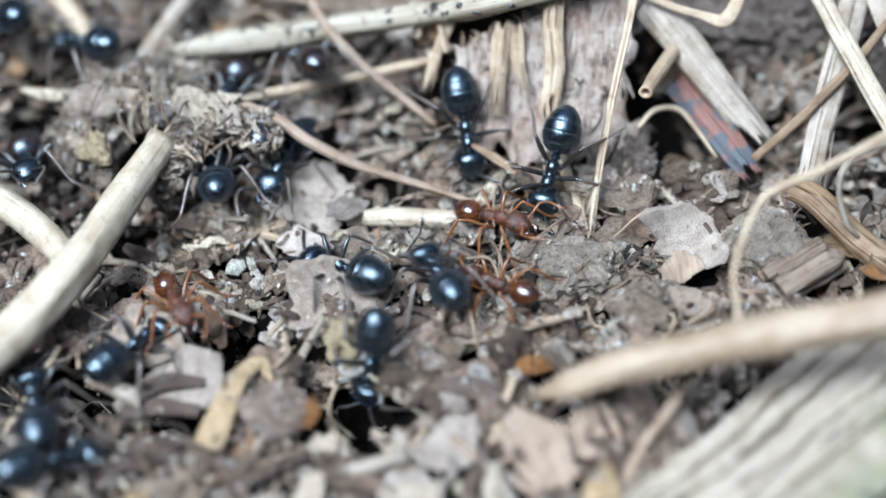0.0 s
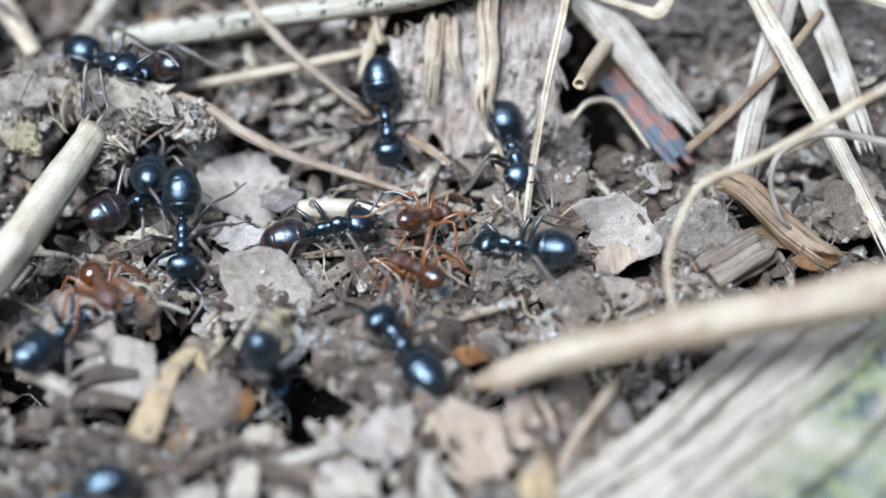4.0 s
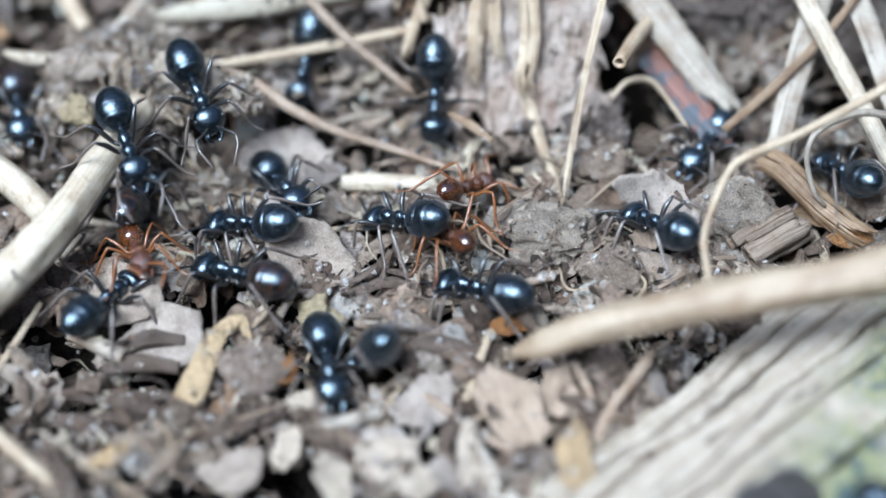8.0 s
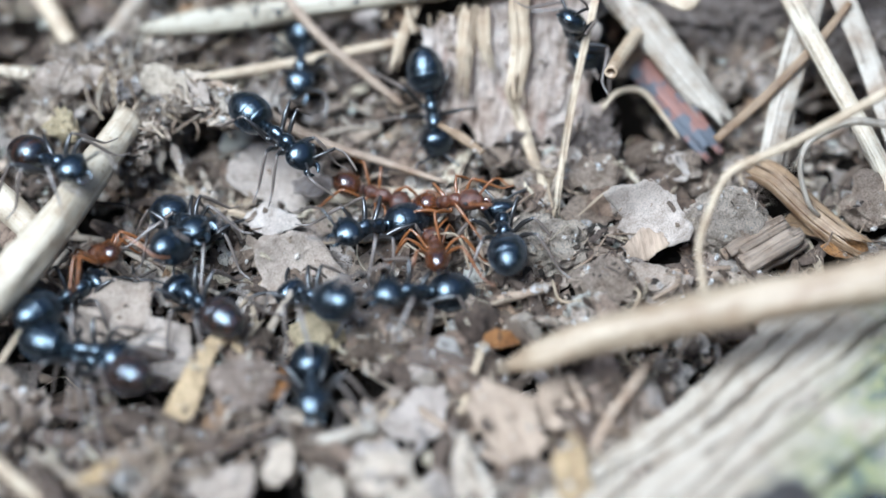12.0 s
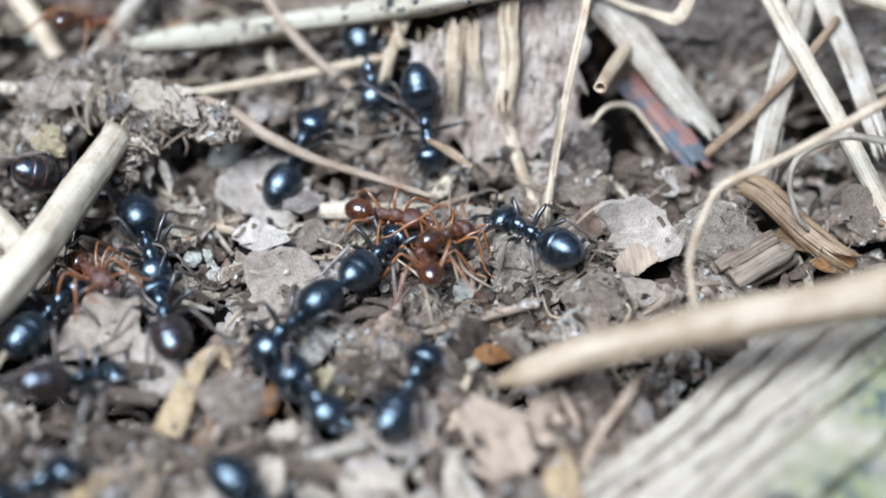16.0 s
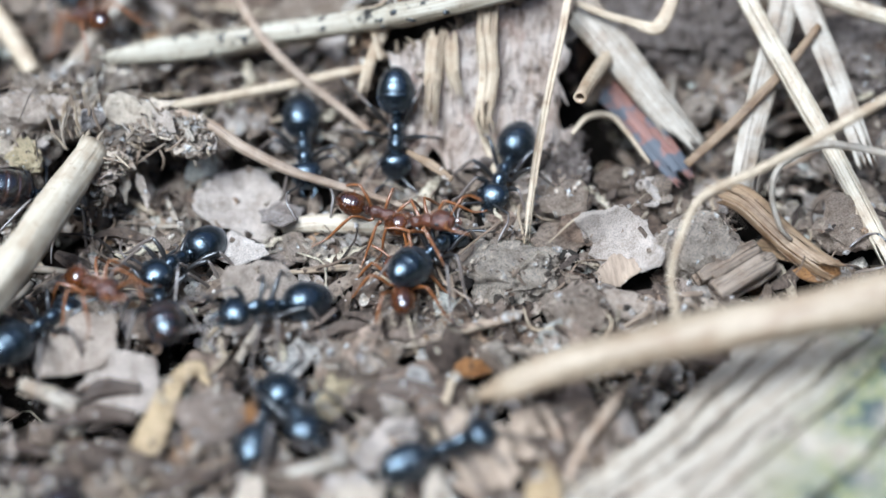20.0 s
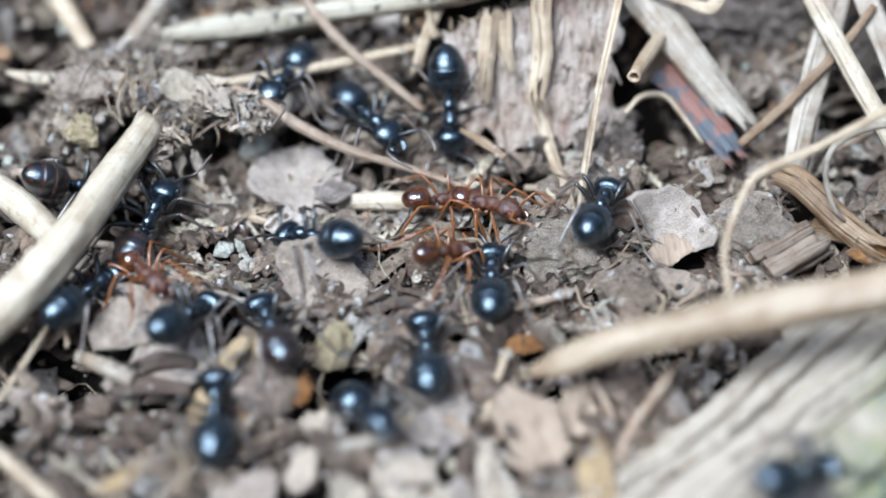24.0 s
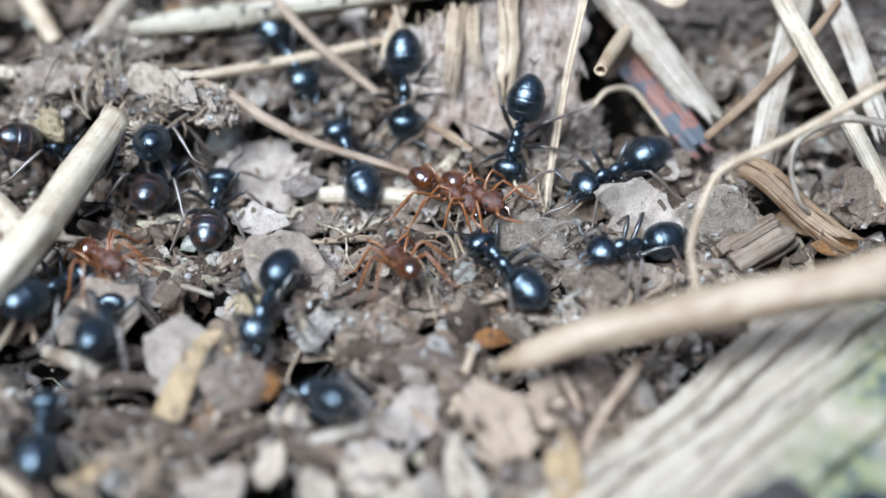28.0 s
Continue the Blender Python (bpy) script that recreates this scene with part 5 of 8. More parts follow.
def loose_pieces():
    """The larger litter, piece by piece."""
    rnd = random.Random(21)
    makes = [
        ("leaf_flake", "grey-brown torn leaf flake in the litter", "leaf", "loose leaf flakes", 130, lambda k: plate(1, 0.66, 0.06, 400 + k, 0.7, 0.75, 5, 34), (m_leaf, m_pale, m_leaf), (0.6, 1.45)),
        ("bark_chunk", "smooth grey-brown bark chunk in the litter", "bark chunk", "loose bark chunks", 90, lambda k: lump(1, 0.62 + 0.03 * k, 0.34, 520 + k, 3, 0.5, 1.2, 0.08), (m_big, m_big, m_big), (0.5, 1.25)),
        ("wood_chip", "brown rotten wood chip in the litter", "wood chip", "loose wood chips", 240, lambda k: splinter_mesh(430 + k), (m_chip, m_chip, m_splint), (0.7, 1.7)),
        ("soil_lump", "small grey-brown soil lump", "lump", "loose soil lumps", 60, lambda k: lump(1, 0.8, 0.65, 460 + k, 2, 0.45, fine=0.15), (m_stone, m_stone, m_chip), (0.4, 0.85)),
        ("straw_bit", "short dry straw bit lying in the litter", "straw", "loose straw bits", 120, lambda k: stalk([(-1, 0, 0), (-0.2, 0.08 * math.sin(k), 0.05), (1, 0, 0)], [0.07, 0.09, 0.06], 0.8, 7, 10, 0.15, 480 + k), (m_straw, m_root, m_blade), (0.8, 2.2)),
        ("rootlet", "thin wiry rootlet in the litter", "root", "loose rootlets", 100, lambda k: stalk([(-1, 0, 0), (-0.5, 0.3 * math.sin(k), 0.2), (0.2, 0.35 * math.cos(k * 3), 0.25), (1, 0, 0)], [0.02, 0.035, 0.03, 0.015], 1, 6, 16, 0.1, 500 + k), (m_root, m_straw, m_root), (0.9, 2.4)),
    ]
    for name, label, category, group, count, make, mats, size in makes:
        meshes = []
        for k in range(9):
            ob = part(name, make(k), mats[k % 3], smooth=name not in ("wood_chip", "leaf_flake"))
            meshes.append(ob.data)
            bpy.data.objects.remove(ob)
        n = 0
        while n < count:
            x, y = rnd.uniform(-20, 20), rnd.uniform(-15, 15)
            if rnd.random() > (0.5 if name in ("straw_bit", "rootlet") else max(front(x, y), 0.55) if name == "leaf_flake" else front(x, y)) or open_hollow(x, y) or under_slab(x, y) or covered(x, y) or gap(x, y) > 0.5 or (x > 5 and y < -6 and x + y > -3):
                continue
            if name in ("leaf_flake", "bark_chunk") and x < -7 and y < -5 and rnd.random() < 0.75:
                continue
            n += 1
            s = rnd.uniform(*size) * (1.25 if y < -5 else 1)
            ob = tagged(new(name, meshes[rnd.randrange(9)]), label, category, group)
            ob.matrix_basis = at(x, y, height(x, y) + (0.1 if y > -4 else 0.4) + 0.05 * s, rnd.gauss(0, 13 if y > -4 else 26), rnd.gauss(0, 13 if y > -4 else 26), rnd.uniform(0, 360)) @ Matrix.Scale(s, 4)


loose_pieces()


def dusted(name, label, category, kind, count, material, size, seed, tilt):
    """Fine litter that has fallen on top of the flakes, lumps and chips: each piece lies on what is under it."""
    rnd = random.Random(seed)
    graph = bpy.context.evaluated_depsgraph_get()
    vs, fs, base = [], [], 0
    for _ in range(count):
        x, y = rnd.uniform(-21, 20), rnd.uniform(-16, 10)
        hit, place, normal, _, ob, _ = scene.ray_cast(graph, Vector((x, y, 20)) * MM, Vector((0, 0, -1)))
        bare = ob and ob.name.split(".")[0] in ("shaft", "strand", "wood_strip", "straw", "straw_tube", "tendril", "dead_grass", "twig", "rootlet", "hooked_stem", "slab", "node", "thread", "fibre")
        keep = 0 if bare else 0.25 if ob and ob.name.startswith("leaf") else 1
        if not hit or rnd.random() > keep or gap(x, y) > 0.7:
            continue
        v, f = rnd.choice(KINDS[kind])
        s = size[0] + (size[1] - size[0]) * rnd.random() ** 2
        lie = normal.to_track_quat("Z", "Y").to_matrix() @ Euler((radians(rnd.gauss(0, tilt)), radians(rnd.gauss(0, tilt)), rnd.uniform(0, 6.28))).to_matrix()
        vs.append(v @ (np.array(lie).T * s) + np.array(place / MM + normal * 0.12 * s))
        fs += [[i + base for i in q] for q in f]
        base += len(v)
    me = bpy.data.meshes.new(name)
    me.from_pydata((np.concatenate(vs) * MM).tolist(), [], fs)
    me.materials.append(material)
    return tagged(new(name, me), label, category, kind="stuff")


bpy.context.view_layer.update()
dusted("soil_grit", "fine pale and dark grit lying on the litter", "grit", "crumb", 5000, m_mat, (0.04, 0.2), 31, 60)
dusted("leaf_crumbs", "tiny torn leaf crumbs lying on the litter", "leaf litter", "flake", 1700, m_flakes, (0.1, 0.42), 32, 22)
dusted("fine_splinters", "tiny wood splinters lying on the litter", "wood litter", "splinter", 1200, m_splint, (0.12, 0.6), 33, 14)
dusted("fine_hairs", "hair-thin plant fibres lying on the litter", "rootlets", "hair", 350, m_splint, (0.4, 1.4), 34, 12)


# ---- ants ----
def lathe(profile, sides, ys=1.0, zs=1.0, bend=None):
    """Turn a profile of (x, radius) about the x axis."""
    bm = bmesh.new()
    rings = []
    for x, r in profile:
        rings.append([bm.verts.new((x, r * ys * math.cos(2 * math.pi * j / sides), r * zs * math.sin(2 * math.pi * j / sides) + (bend(x) if bend else 0))) for j in range(sides)])
    for a, b in zip(rings, rings[1:]):
        for j in range(sides):
            k = (j + 1) % sides
            bm.faces.new((a[j], b[j], b[k], a[k]))
    bm.faces.new(rings[0])
    bm.faces.new(rings[-1])
    bmesh.ops.recalc_face_normals(bm, faces=bm.faces)
    return bm


def smooth_profile(pts, n):
    c = curve_points([(x, r, 0) for x, r in pts], n)
    return [(p.x, max(p.y, 0.01)) for p in c]


def ant(kind):
    """An ant, head towards +x, its origin in the middle of the body, 0.95 mm above its feet."""
    red = kind == "red"
    body = m_redbody if red else m_black
    gas = {"red": m_redgas, "brown": m_brown, "black": m_plates}[kind]
    upper, lower = (m_redleg, m_redleg) if red else (m_black2, m_shin)
    label = {"red": "rusty red ant with a shiny amber gaster", "brown": "shiny black ant with a brown-banded gaster", "black": "shiny black ant on the leaf litter"}[kind]
    thing = tagged(new("ant"), label, "ant", "red ants" if red else "black ants")
    k = 0.86 if red else 1.0
    # gaster, with the edges of its plates as faint steps
    prof = []
    for i in range(61):
        u = i / 60
        r = 0.85 * max(1 - abs(2 * u ** 0.8 - 1) ** 2.0, 0.0006) ** 0.54
        band = (u * 4.2 + 0.15) % 1
        prof.append((-0.72 - (1.5 if red else 2.15) * u, r * (1.0 + (0.026 * band if band < 0.88 else -0.014)) * (0.74 if red else 1)))
    part("gaster", lathe(prof, 28, 0.98, 0.95, lambda x: 0.08 - 0.05 * (x + 1.8)), gas, thing)
    part("petiole", lathe(smooth_profile([(-0.82, 0.08), (-0.66, 0.2), (-0.56, 0.27), (-0.46, 0.14), (-0.36, 0.12)], 14), 12, 0.9, 1.15), body, thing)
    part("thorax", lathe(smooth_profile([(-0.5, 0.1), (-0.36, 0.27), (-0.12, 0.33), (0.1, 0.28), (0.24, 0.27), (0.42, 0.35), (0.66, 0.37), (0.88, 0.25), (1.02, 0.13)], 30), 18, 0.92, 1.08, lambda x: 0.05), body, thing)
    head = part("head", lathe(smooth_profile([(-0.42, 0.1), (-0.4, 0.4), (-0.22, 0.62), (0.05, 0.7), (0.34, 0.64), (0.58, 0.48), (0.74, 0.3), (0.8, 0.06)], 26), 24, 1.0 if not red else 0.82, 0.66), body, thing)
    head.matrix_basis = at(1.36, 0, 0.0, 0, 24, 0)
    for s in (1, -1):
        bm = lump(0.13, 0.09, 0.13, 1, 2, 0, 1, 0)
        eye = part("eye", bm, m_eye, head)
        eye.matrix_basis = at(0.12, s * (0.6 if not red else 0.5), 0.2)
        jaw = part("mandible", stalk([(0, 0, 0), (0.2, s * 0.08, 0), (0.38, s * -0.02, -0.02), (0.44, s * -0.14, -0.03)], [0.13, 0.13, 0.08, 0.03], 0.5, 8, 9, 0.0), gas if not red else m_redgas, head)
        jaw.matrix_basis = at(0.66, s * 0.22, -0.08)
        feeler = part("antenna", stalk([(0, 0, 0), (0.35, s * 0.4, 0.2), (0.6, s * 0.78, 0.3)], [0.05, 0.065, 0.075], 1, 7, 9, 0.0), upper, thing)
        feeler.matrix_basis = at(1.95, s * 0.2, 0.02)
        whip = part("flagellum", stalk([(0, 0, 0), (0.45, s * 0.06, -0.05), (0.9, s * -0.08, -0.22), (1.25, s * -0.2, -0.4)], [0.05, 0.055, 0.065, 0.045], 1, 7, 14, 0.06), lower, feeler)
        whip.matrix_basis = at(0.6, s * 0.78, 0.3)
        for x, yaw, reach in ((0.62, 48, 1.0), (0.22, 96, 1.05), (-0.16, 140, 1.28)):
            leg = part("leg", stalk([(0, 0, 0), (0.2 * reach, 0, -0.05), (0.6 * reach, 0, 0.42), (1.05 * reach, 0, 0.72)], [r * (0.75 if red else 1) for r in (0.13, 0.1, 0.12, 0.07)], 1, 8, 11, 0.0), upper, thing)
            leg.matrix_basis = at(x, s * 0.24, -0.2, 0, 0, s * yaw)
            shin = part("shin", stalk([(0, 0, 0), (0.34 * reach, 0, -0.45), (0.78 * reach, 0, -1.18), (1.02 * reach, 0, -1.42), (1.5 * reach, 0, -1.6)], [0.065, 0.085, 0.06, 0.04, 0.03], 1, 7, 14, 0.0), lower, leg)
            shin.matrix_basis = at(1.05 * reach, 0, 0.72)
    if red:
        rnd, vs, fs = random.Random(3), [], []
        for _ in range(110):
            x, a = rnd.uniform(-2.1, 1.6), rnd.uniform(0.15, 2.99)
            r = 0.58 * math.sqrt(max(1 - ((x + 1.45) / 0.75) ** 2, 0.2)) if x < -0.7 else 0.34
            p, d = Vector((x, r * math.cos(a), r * math.sin(a) + 0.05)), Vector((rnd.uniform(-0.5, 0.2), math.cos(a), math.sin(a))) * rnd.uniform(0.16, 0.3)
            side, n = d.cross(Vector((1, 0.3, 0.2))).normalized() * 0.014, len(vs)
            vs += [p + side, p - side, p + side.cross(d).normalized() * 0.02, p + d]
            fs += [(n, n + 1, n + 3), (n + 1, n + 2, n + 3), (n + 2, n, n + 3)]
        me = bpy.data.meshes.new("bristles")
        me.from_pydata([tuple(v * MM) for v in vs], [], fs)
        me.materials.append(m_redleg)
        new("bristles", me).parent = thing
    thing.scale = (k, k, k)
    return thing


HERD = {}
for kind, count in (("black", 35), ("brown", 5), ("red", 5)):
    model = ant(kind)
    HERD[kind] = [model] + [copy_thing(model, at(0, 0, 1)) for _ in range(count - 1)]
STATE = random.Random(77)


def crawl(kind, rows):
    """One ant along its way: rows of seconds, place in mm, nose-down pitch and heading; its legs step with the ground covered."""
    ob = HERD[kind].pop()
    legs = [(c, c.matrix_basis.copy()) for c in ob.children if c.name.startswith("leg")]
    feelers = [(c, c.matrix_basis.copy()) for c in ob.children if c.name.startswith("antenna")]
    walk(ob, [(t, at(x, y, z, 0, p, h)) for t, x, y, z, p, h in rows])
    # ground covered, every tenth of a second
    ts = np.arange(0, 28.01, 0.1)
    tt = np.array([r[0] for r in rows])
    pos = np.stack([np.interp(ts, tt, [r[k] for r in rows]) for k in (1, 2, 3)], 1)
    speed = np.r_[0, np.linalg.norm(np.diff(pos, axis=0), axis=1)]
    phase = np.cumsum(np.minimum(speed, 0.55)) * 2 * math.pi / 2.4 + STATE.uniform(0, 6)
    keys = [i for i in range(len(ts)) if i in (0, len(ts) - 1) or i % 10 == 0 or (speed[max(i - 1, 0):i + 2].max() > 0.06 and i % 2 == 0)]
    for leg, rest in legs:
        at_x, side = rest.translation.x / MM, 1 if rest.translation.y > 0 else -1
        out = STATE.uniform(-9, 9)
        row = 0 if at_x > 0.4 else 1 if at_x > 0 else 2
        off = math.pi * ((row + (side > 0)) % 2)
        rowset = []
        for i in keys:
            go = min(speed[i] / 0.12, 1)
            swing = 19 * go * math.sin(phase[i] + off) + 4 * math.sin(ts[i] * 1.7 + row + side)
            raise_by = 10 * go * max(math.cos(phase[i] + off), 0)
            rowset.append((ts[i], rest @ pose(0, 0, 0, 0, -raise_by, side * (out - swing))))
        walk(leg, rowset)
    for feeler, rest in feelers:
        n = 1 if rest.translation.y > 0 else 0
        rowset = []
        for i in range(0, len(ts), 4):
            a = ts[i] * (2.6 + 0.5 * n) + phase[0]
            rowset.append((ts[i], rest @ pose(0, 0, 0, 8 * math.sin(a * 1.3), 12 * math.sin(a), 16 * math.cos(a * 0.8 + n))))
        walk(feeler, rowset)


# ---- what the ants shift about ----
crumb = clod("food_crumb", "knobbly pale yellow crumb", "crumb", (-6, -6, 0.6), 0.8, 1.05, 0.75, 95, m_cream, amount=0.4, fine=0.22)
round_flake = flake("bark_flake", "rounded pale pinkish bark flake shifted by the ants", "bark", (-12, -5, 0.5), 1.95, 1.5, 96, m_pale, thick=0.25, curl=0.15, jag=0.2)


def shift(ob, places, rx=0, ry=0, rz=0):
    walk(ob, [(t, at(x, y, z, rx, ry, rz + 6 * i)) for i, (t, x, y, z) in enumerate(places)])


def motions():
    shift(crumb, [(0, -6.68, -5.63, 0.61), (5.5, -6.68, -5.63, 0.61), (6, -6.76, -5.99, 0.50), (6.5, -7.12, -6.52, 0.27), (7, -6.81, -6.15, 0.42), (7.5, -6.60, -6.33, 0.26), (8, -6.56, -6.24, 0.32), (9, -6.50, -5.89, 0.52), (9.5, -6.55, -6.17, 0.37), (10.5, -5.43, -7.17, -0.47), (11, -5.39, -7.21, -0.48), (11.5, -5.81, -6.70, -0.11), (12, -6.19, -6.32, 0.23), (14.5, -5.31, -7.06, -0.25), (15, -4.96, -7.09, -0.01), (15.5, -5.29, -7.10, -0.28), (16, -5.19, -7.55, -0.60), (16.5, -5.05, -7.62, -0.48), (17, -5.02, -7.57, -0.42), (17.5, -4.98, -7.69, -0.44), (19, -5.00, -7.73, -0.48), (20, -4.14, -7.76, 0.35), (20.5, -4.53, -7.78, 0.04), (21, -4.73, -7.65, -0.12), (21.5, -4.45, -7.52, 0.18), (23.5, -4.38, -6.55, 0.54), (24, -6.39, -6.35, 0.22), (24.5, -7.31, -6.11, 0.54), (25, -7.16, -5.87, 0.59), (25.5, -7.16, -6.13, 0.51), (26, -7.72, -5.85, 0.65), (26.5, -7.50, -5.66, 0.66), (27, -7.64, -5.64, 0.67), (27.5, -7.79, -5.58, 0.67), (28, -8.47, -5.27, 0.67)])
    shift(round_flake, [(0, -12.85, -7.56, 0.40), (23.5, -12.85, -7.56, 0.40), (24, -13.07, -7.53, 0.38), (24.5, -12.91, -8.23, 0.40), (25, -12.98, -8.10, 0.39), (25.5, -13.02, -7.61, 0.38), (26, -12.84, -7.55, 0.40), (26.5, -12.31, -6.37, 0.45), (27, -13.15, -5.21, 0.42), (27.5, -11.85, -6.32, 0.49), (28, -11.27, -7.68, 0.54)], 24, -6, 10)
    crawl("black", [(0, -1.85, 4.76, 1.91, 38, -77), (0.5, -1.89, 4.72, 1.90, 38, -79), (1, -2.19, 4.89, 1.88, 38, -85), (1.5, -2.20, 4.93, 1.89, 38, -80), (2, -2.12, 4.66, 1.89, 39, -83), (2.5, -2.36, 4.76, 1.87, 39, -90), (3, -2.17, 4.69, 1.89, 39, -82), (3.5, -2.51, 4.90, 1.87, 38, -79), (5.5, -2.31, 4.80, 1.87, 38, -88), (6, -2.27, 4.73, 1.86, 38, -89), (6.5, -2.28, 4.90, 1.87, 38, -88), (7, -2.16, 4.82, 1.88, 38, -81), (7.5, -2.20, 4.89, 1.88, 39, -89), (8, -2.21, 4.88, 1.88, 39, -89), (8.5, -2.23, 4.85, 1.88, 38, -84), (9, -2.12, 4.82, 1.88, 38, -83), (9.5, -2.02, 4.68, 1.88, 38, -75), (10, -2.05, 4.66, 1.89, 38, -81), (10.5, -2.01, 4.74, 1.90, 38, -79), (11, -2.03, 4.67, 1.89, 38, -81), (11.5, -2.08, 4.78, 1.88, 38, -78), (12, -1.88, 4.78, 1.91, 39, -77), (12.5, -2.04, 4.77, 1.91, 39, -77), (14.5, -2.19, 4.75, 1.91, 40, -83), (15, -2.10, 4.81, 1.91, 40, -85), (15.5, -1.95, 4.92, 1.91, 39, -81), (16, -1.67, 4.72, 1.93, 39, -76), (16.5, -1.55, 4.75, 1.95, 40, -80), (17, -1.61, 4.83, 1.94, 40, -81), (17.5, -1.76, 4.79, 1.93, 39, -78), (18, -1.67, 4.81, 1.94, 39, -79), (18.5, -1.74, 4.95, 1.94, 40, -82), (19, -1.96, 4.59, 2.15, 51, -98), (19.5, -1.86, 5.04, 1.93, 40, -89), (20, -2.05, 5.08, 1.92, 40, -90), (20.5, -1.95, 5.17, 1.93, 40, -90), (21, -1.90, 4.87, 1.92, 39, -83), (21.5, -1.88, 5.03, 1.91, 39, -82), (23.5, -2.16, 5.06, 1.90, 39, -88), (24, -2.06, 5.18, 1.92, 40, -84), (24.5, -2.20, 4.99, 1.94, 42, -97), (25, -2.40, 5.45, 1.89, 39, -95), (25.5, -2.17, 5.47, 1.92, 40, -91), (26, -1.95, 5.59, 1.92, 39, -87), (26.5, -2.44, 5.68, 1.96, 39, -98), (27, -2.69, 5.09, 2.15, 52, -91), (27.5, -2.78, 5.30, 2.28, 59, -94), (28, -2.62, 5.69, 1.97, 39, -89)])
    crawl("black", [(0, 1.89, 2.33, 2.09, 36, -109), (0.5, 1.74, 2.33, 2.13, 37, -101), (1, 1.78, 2.51, 2.14, 38, -100), (1.5, 1.71, 3.22, 1.69, 20, -93), (2, 1.66, 2.37, 2.14, 38, -100), (2.5, 1.89, 3.04, 2.11, 37, -108), (3, 1.75, 3.23, 1.63, 19, -108), (3.5, 1.83, 3.39, 1.53, -4, -97), (4.5, 4.83, 3.68, 1.39, 6, -59), (5.5, 7.82, 3.97, 1.26, 17, -21), (6, 11.45, 5.81, 0.70, 26, -4), (6.5, 13.15, 5.75, 0.86, -7, -41), (7, 11.11, 6.50, 0.85, -1, -51), (7.5, 11.81, 1.76, 0.88, -0, -61), (8, 9.79, 3.16, 1.03, -13, -119), (8.5, 6.88, 1.38, 1.29, -2, -131), (8.75, 9.43, 2.14, 1.15, 11, 160), (9, 11.99, 2.89, 1.00, 25, 92), (9.5, 9.71, 5.03, 0.87, 17, 123), (10, 9.26, 3.95, 1.04, 23, 135), (10.5, 7.66, 5.91, -0.19, 31, 116), (10.75, 7.32, 6.12, 0.44, -11, 164), (11, 6.99, 6.33, 1.07, -65, -148), (11.5, 6.68, 6.18, 1.26, -58, -137), (12, 4.50, 6.91, 4.26, -73, -137), (12.5, 5.42, 11.31, 4.26, -40, 175), (13, 6.33, 15.72, 4.26, -19, 127), (13.5, 7.25, 20.12, 4.26, 0, 78), (28, 7.25, 20.12, 4.26, 0, 78)])
    crawl("black", [(0, 1.12, 15.95, 8.38, 27, -78), (16.6, 1.12, 15.95, 8.38, 27, -78), (17.5, 3.17, 6.06, 3.14, 52, -18), (17.75, 1.20, 6.62, 4.45, 10, -81), (18, -0.76, 7.18, 5.76, -27, -145), (18.5, 2.76, 5.01, 2.32, 19, -91), (19, 2.16, 3.58, 1.83, -4, -110), (19.5, 1.90, 2.77, 1.36, 9, -118), (20, 2.65, 3.27, 1.34, 1, -110), (20.5, 2.17, 2.01, 1.41, 4, -109), (21, 2.25, 3.71, 1.30, 3, -120), (21.5, 2.48, 3.75, 1.37, 4, -110), (22.17, 3.10, 3.46, 1.40, 9, -55), (22.83, 3.73, 3.17, 1.43, 15, -1), (23.5, 4.35, 2.88, 1.47, 20, 54), (24, 4.46, -0.01, 1.55, 15, 72), (24.5, 3.56, -2.07, 1.29, 7, 57), (25, 3.82, -0.80, 1.93, 28, 64), (26, 12.39, 3.96, 0.62, 10, 118), (26.25, 10.01, 3.48, 0.91, -1, 155), (26.5, 7.63, 2.99, 1.20, -13, -168), (27, 7.12, 2.16, 1.26, -4, -157), (27.5, 6.07, 1.25, 1.66, 18, -156), (28, 6.48, 1.68, 1.32, 2, -150)])
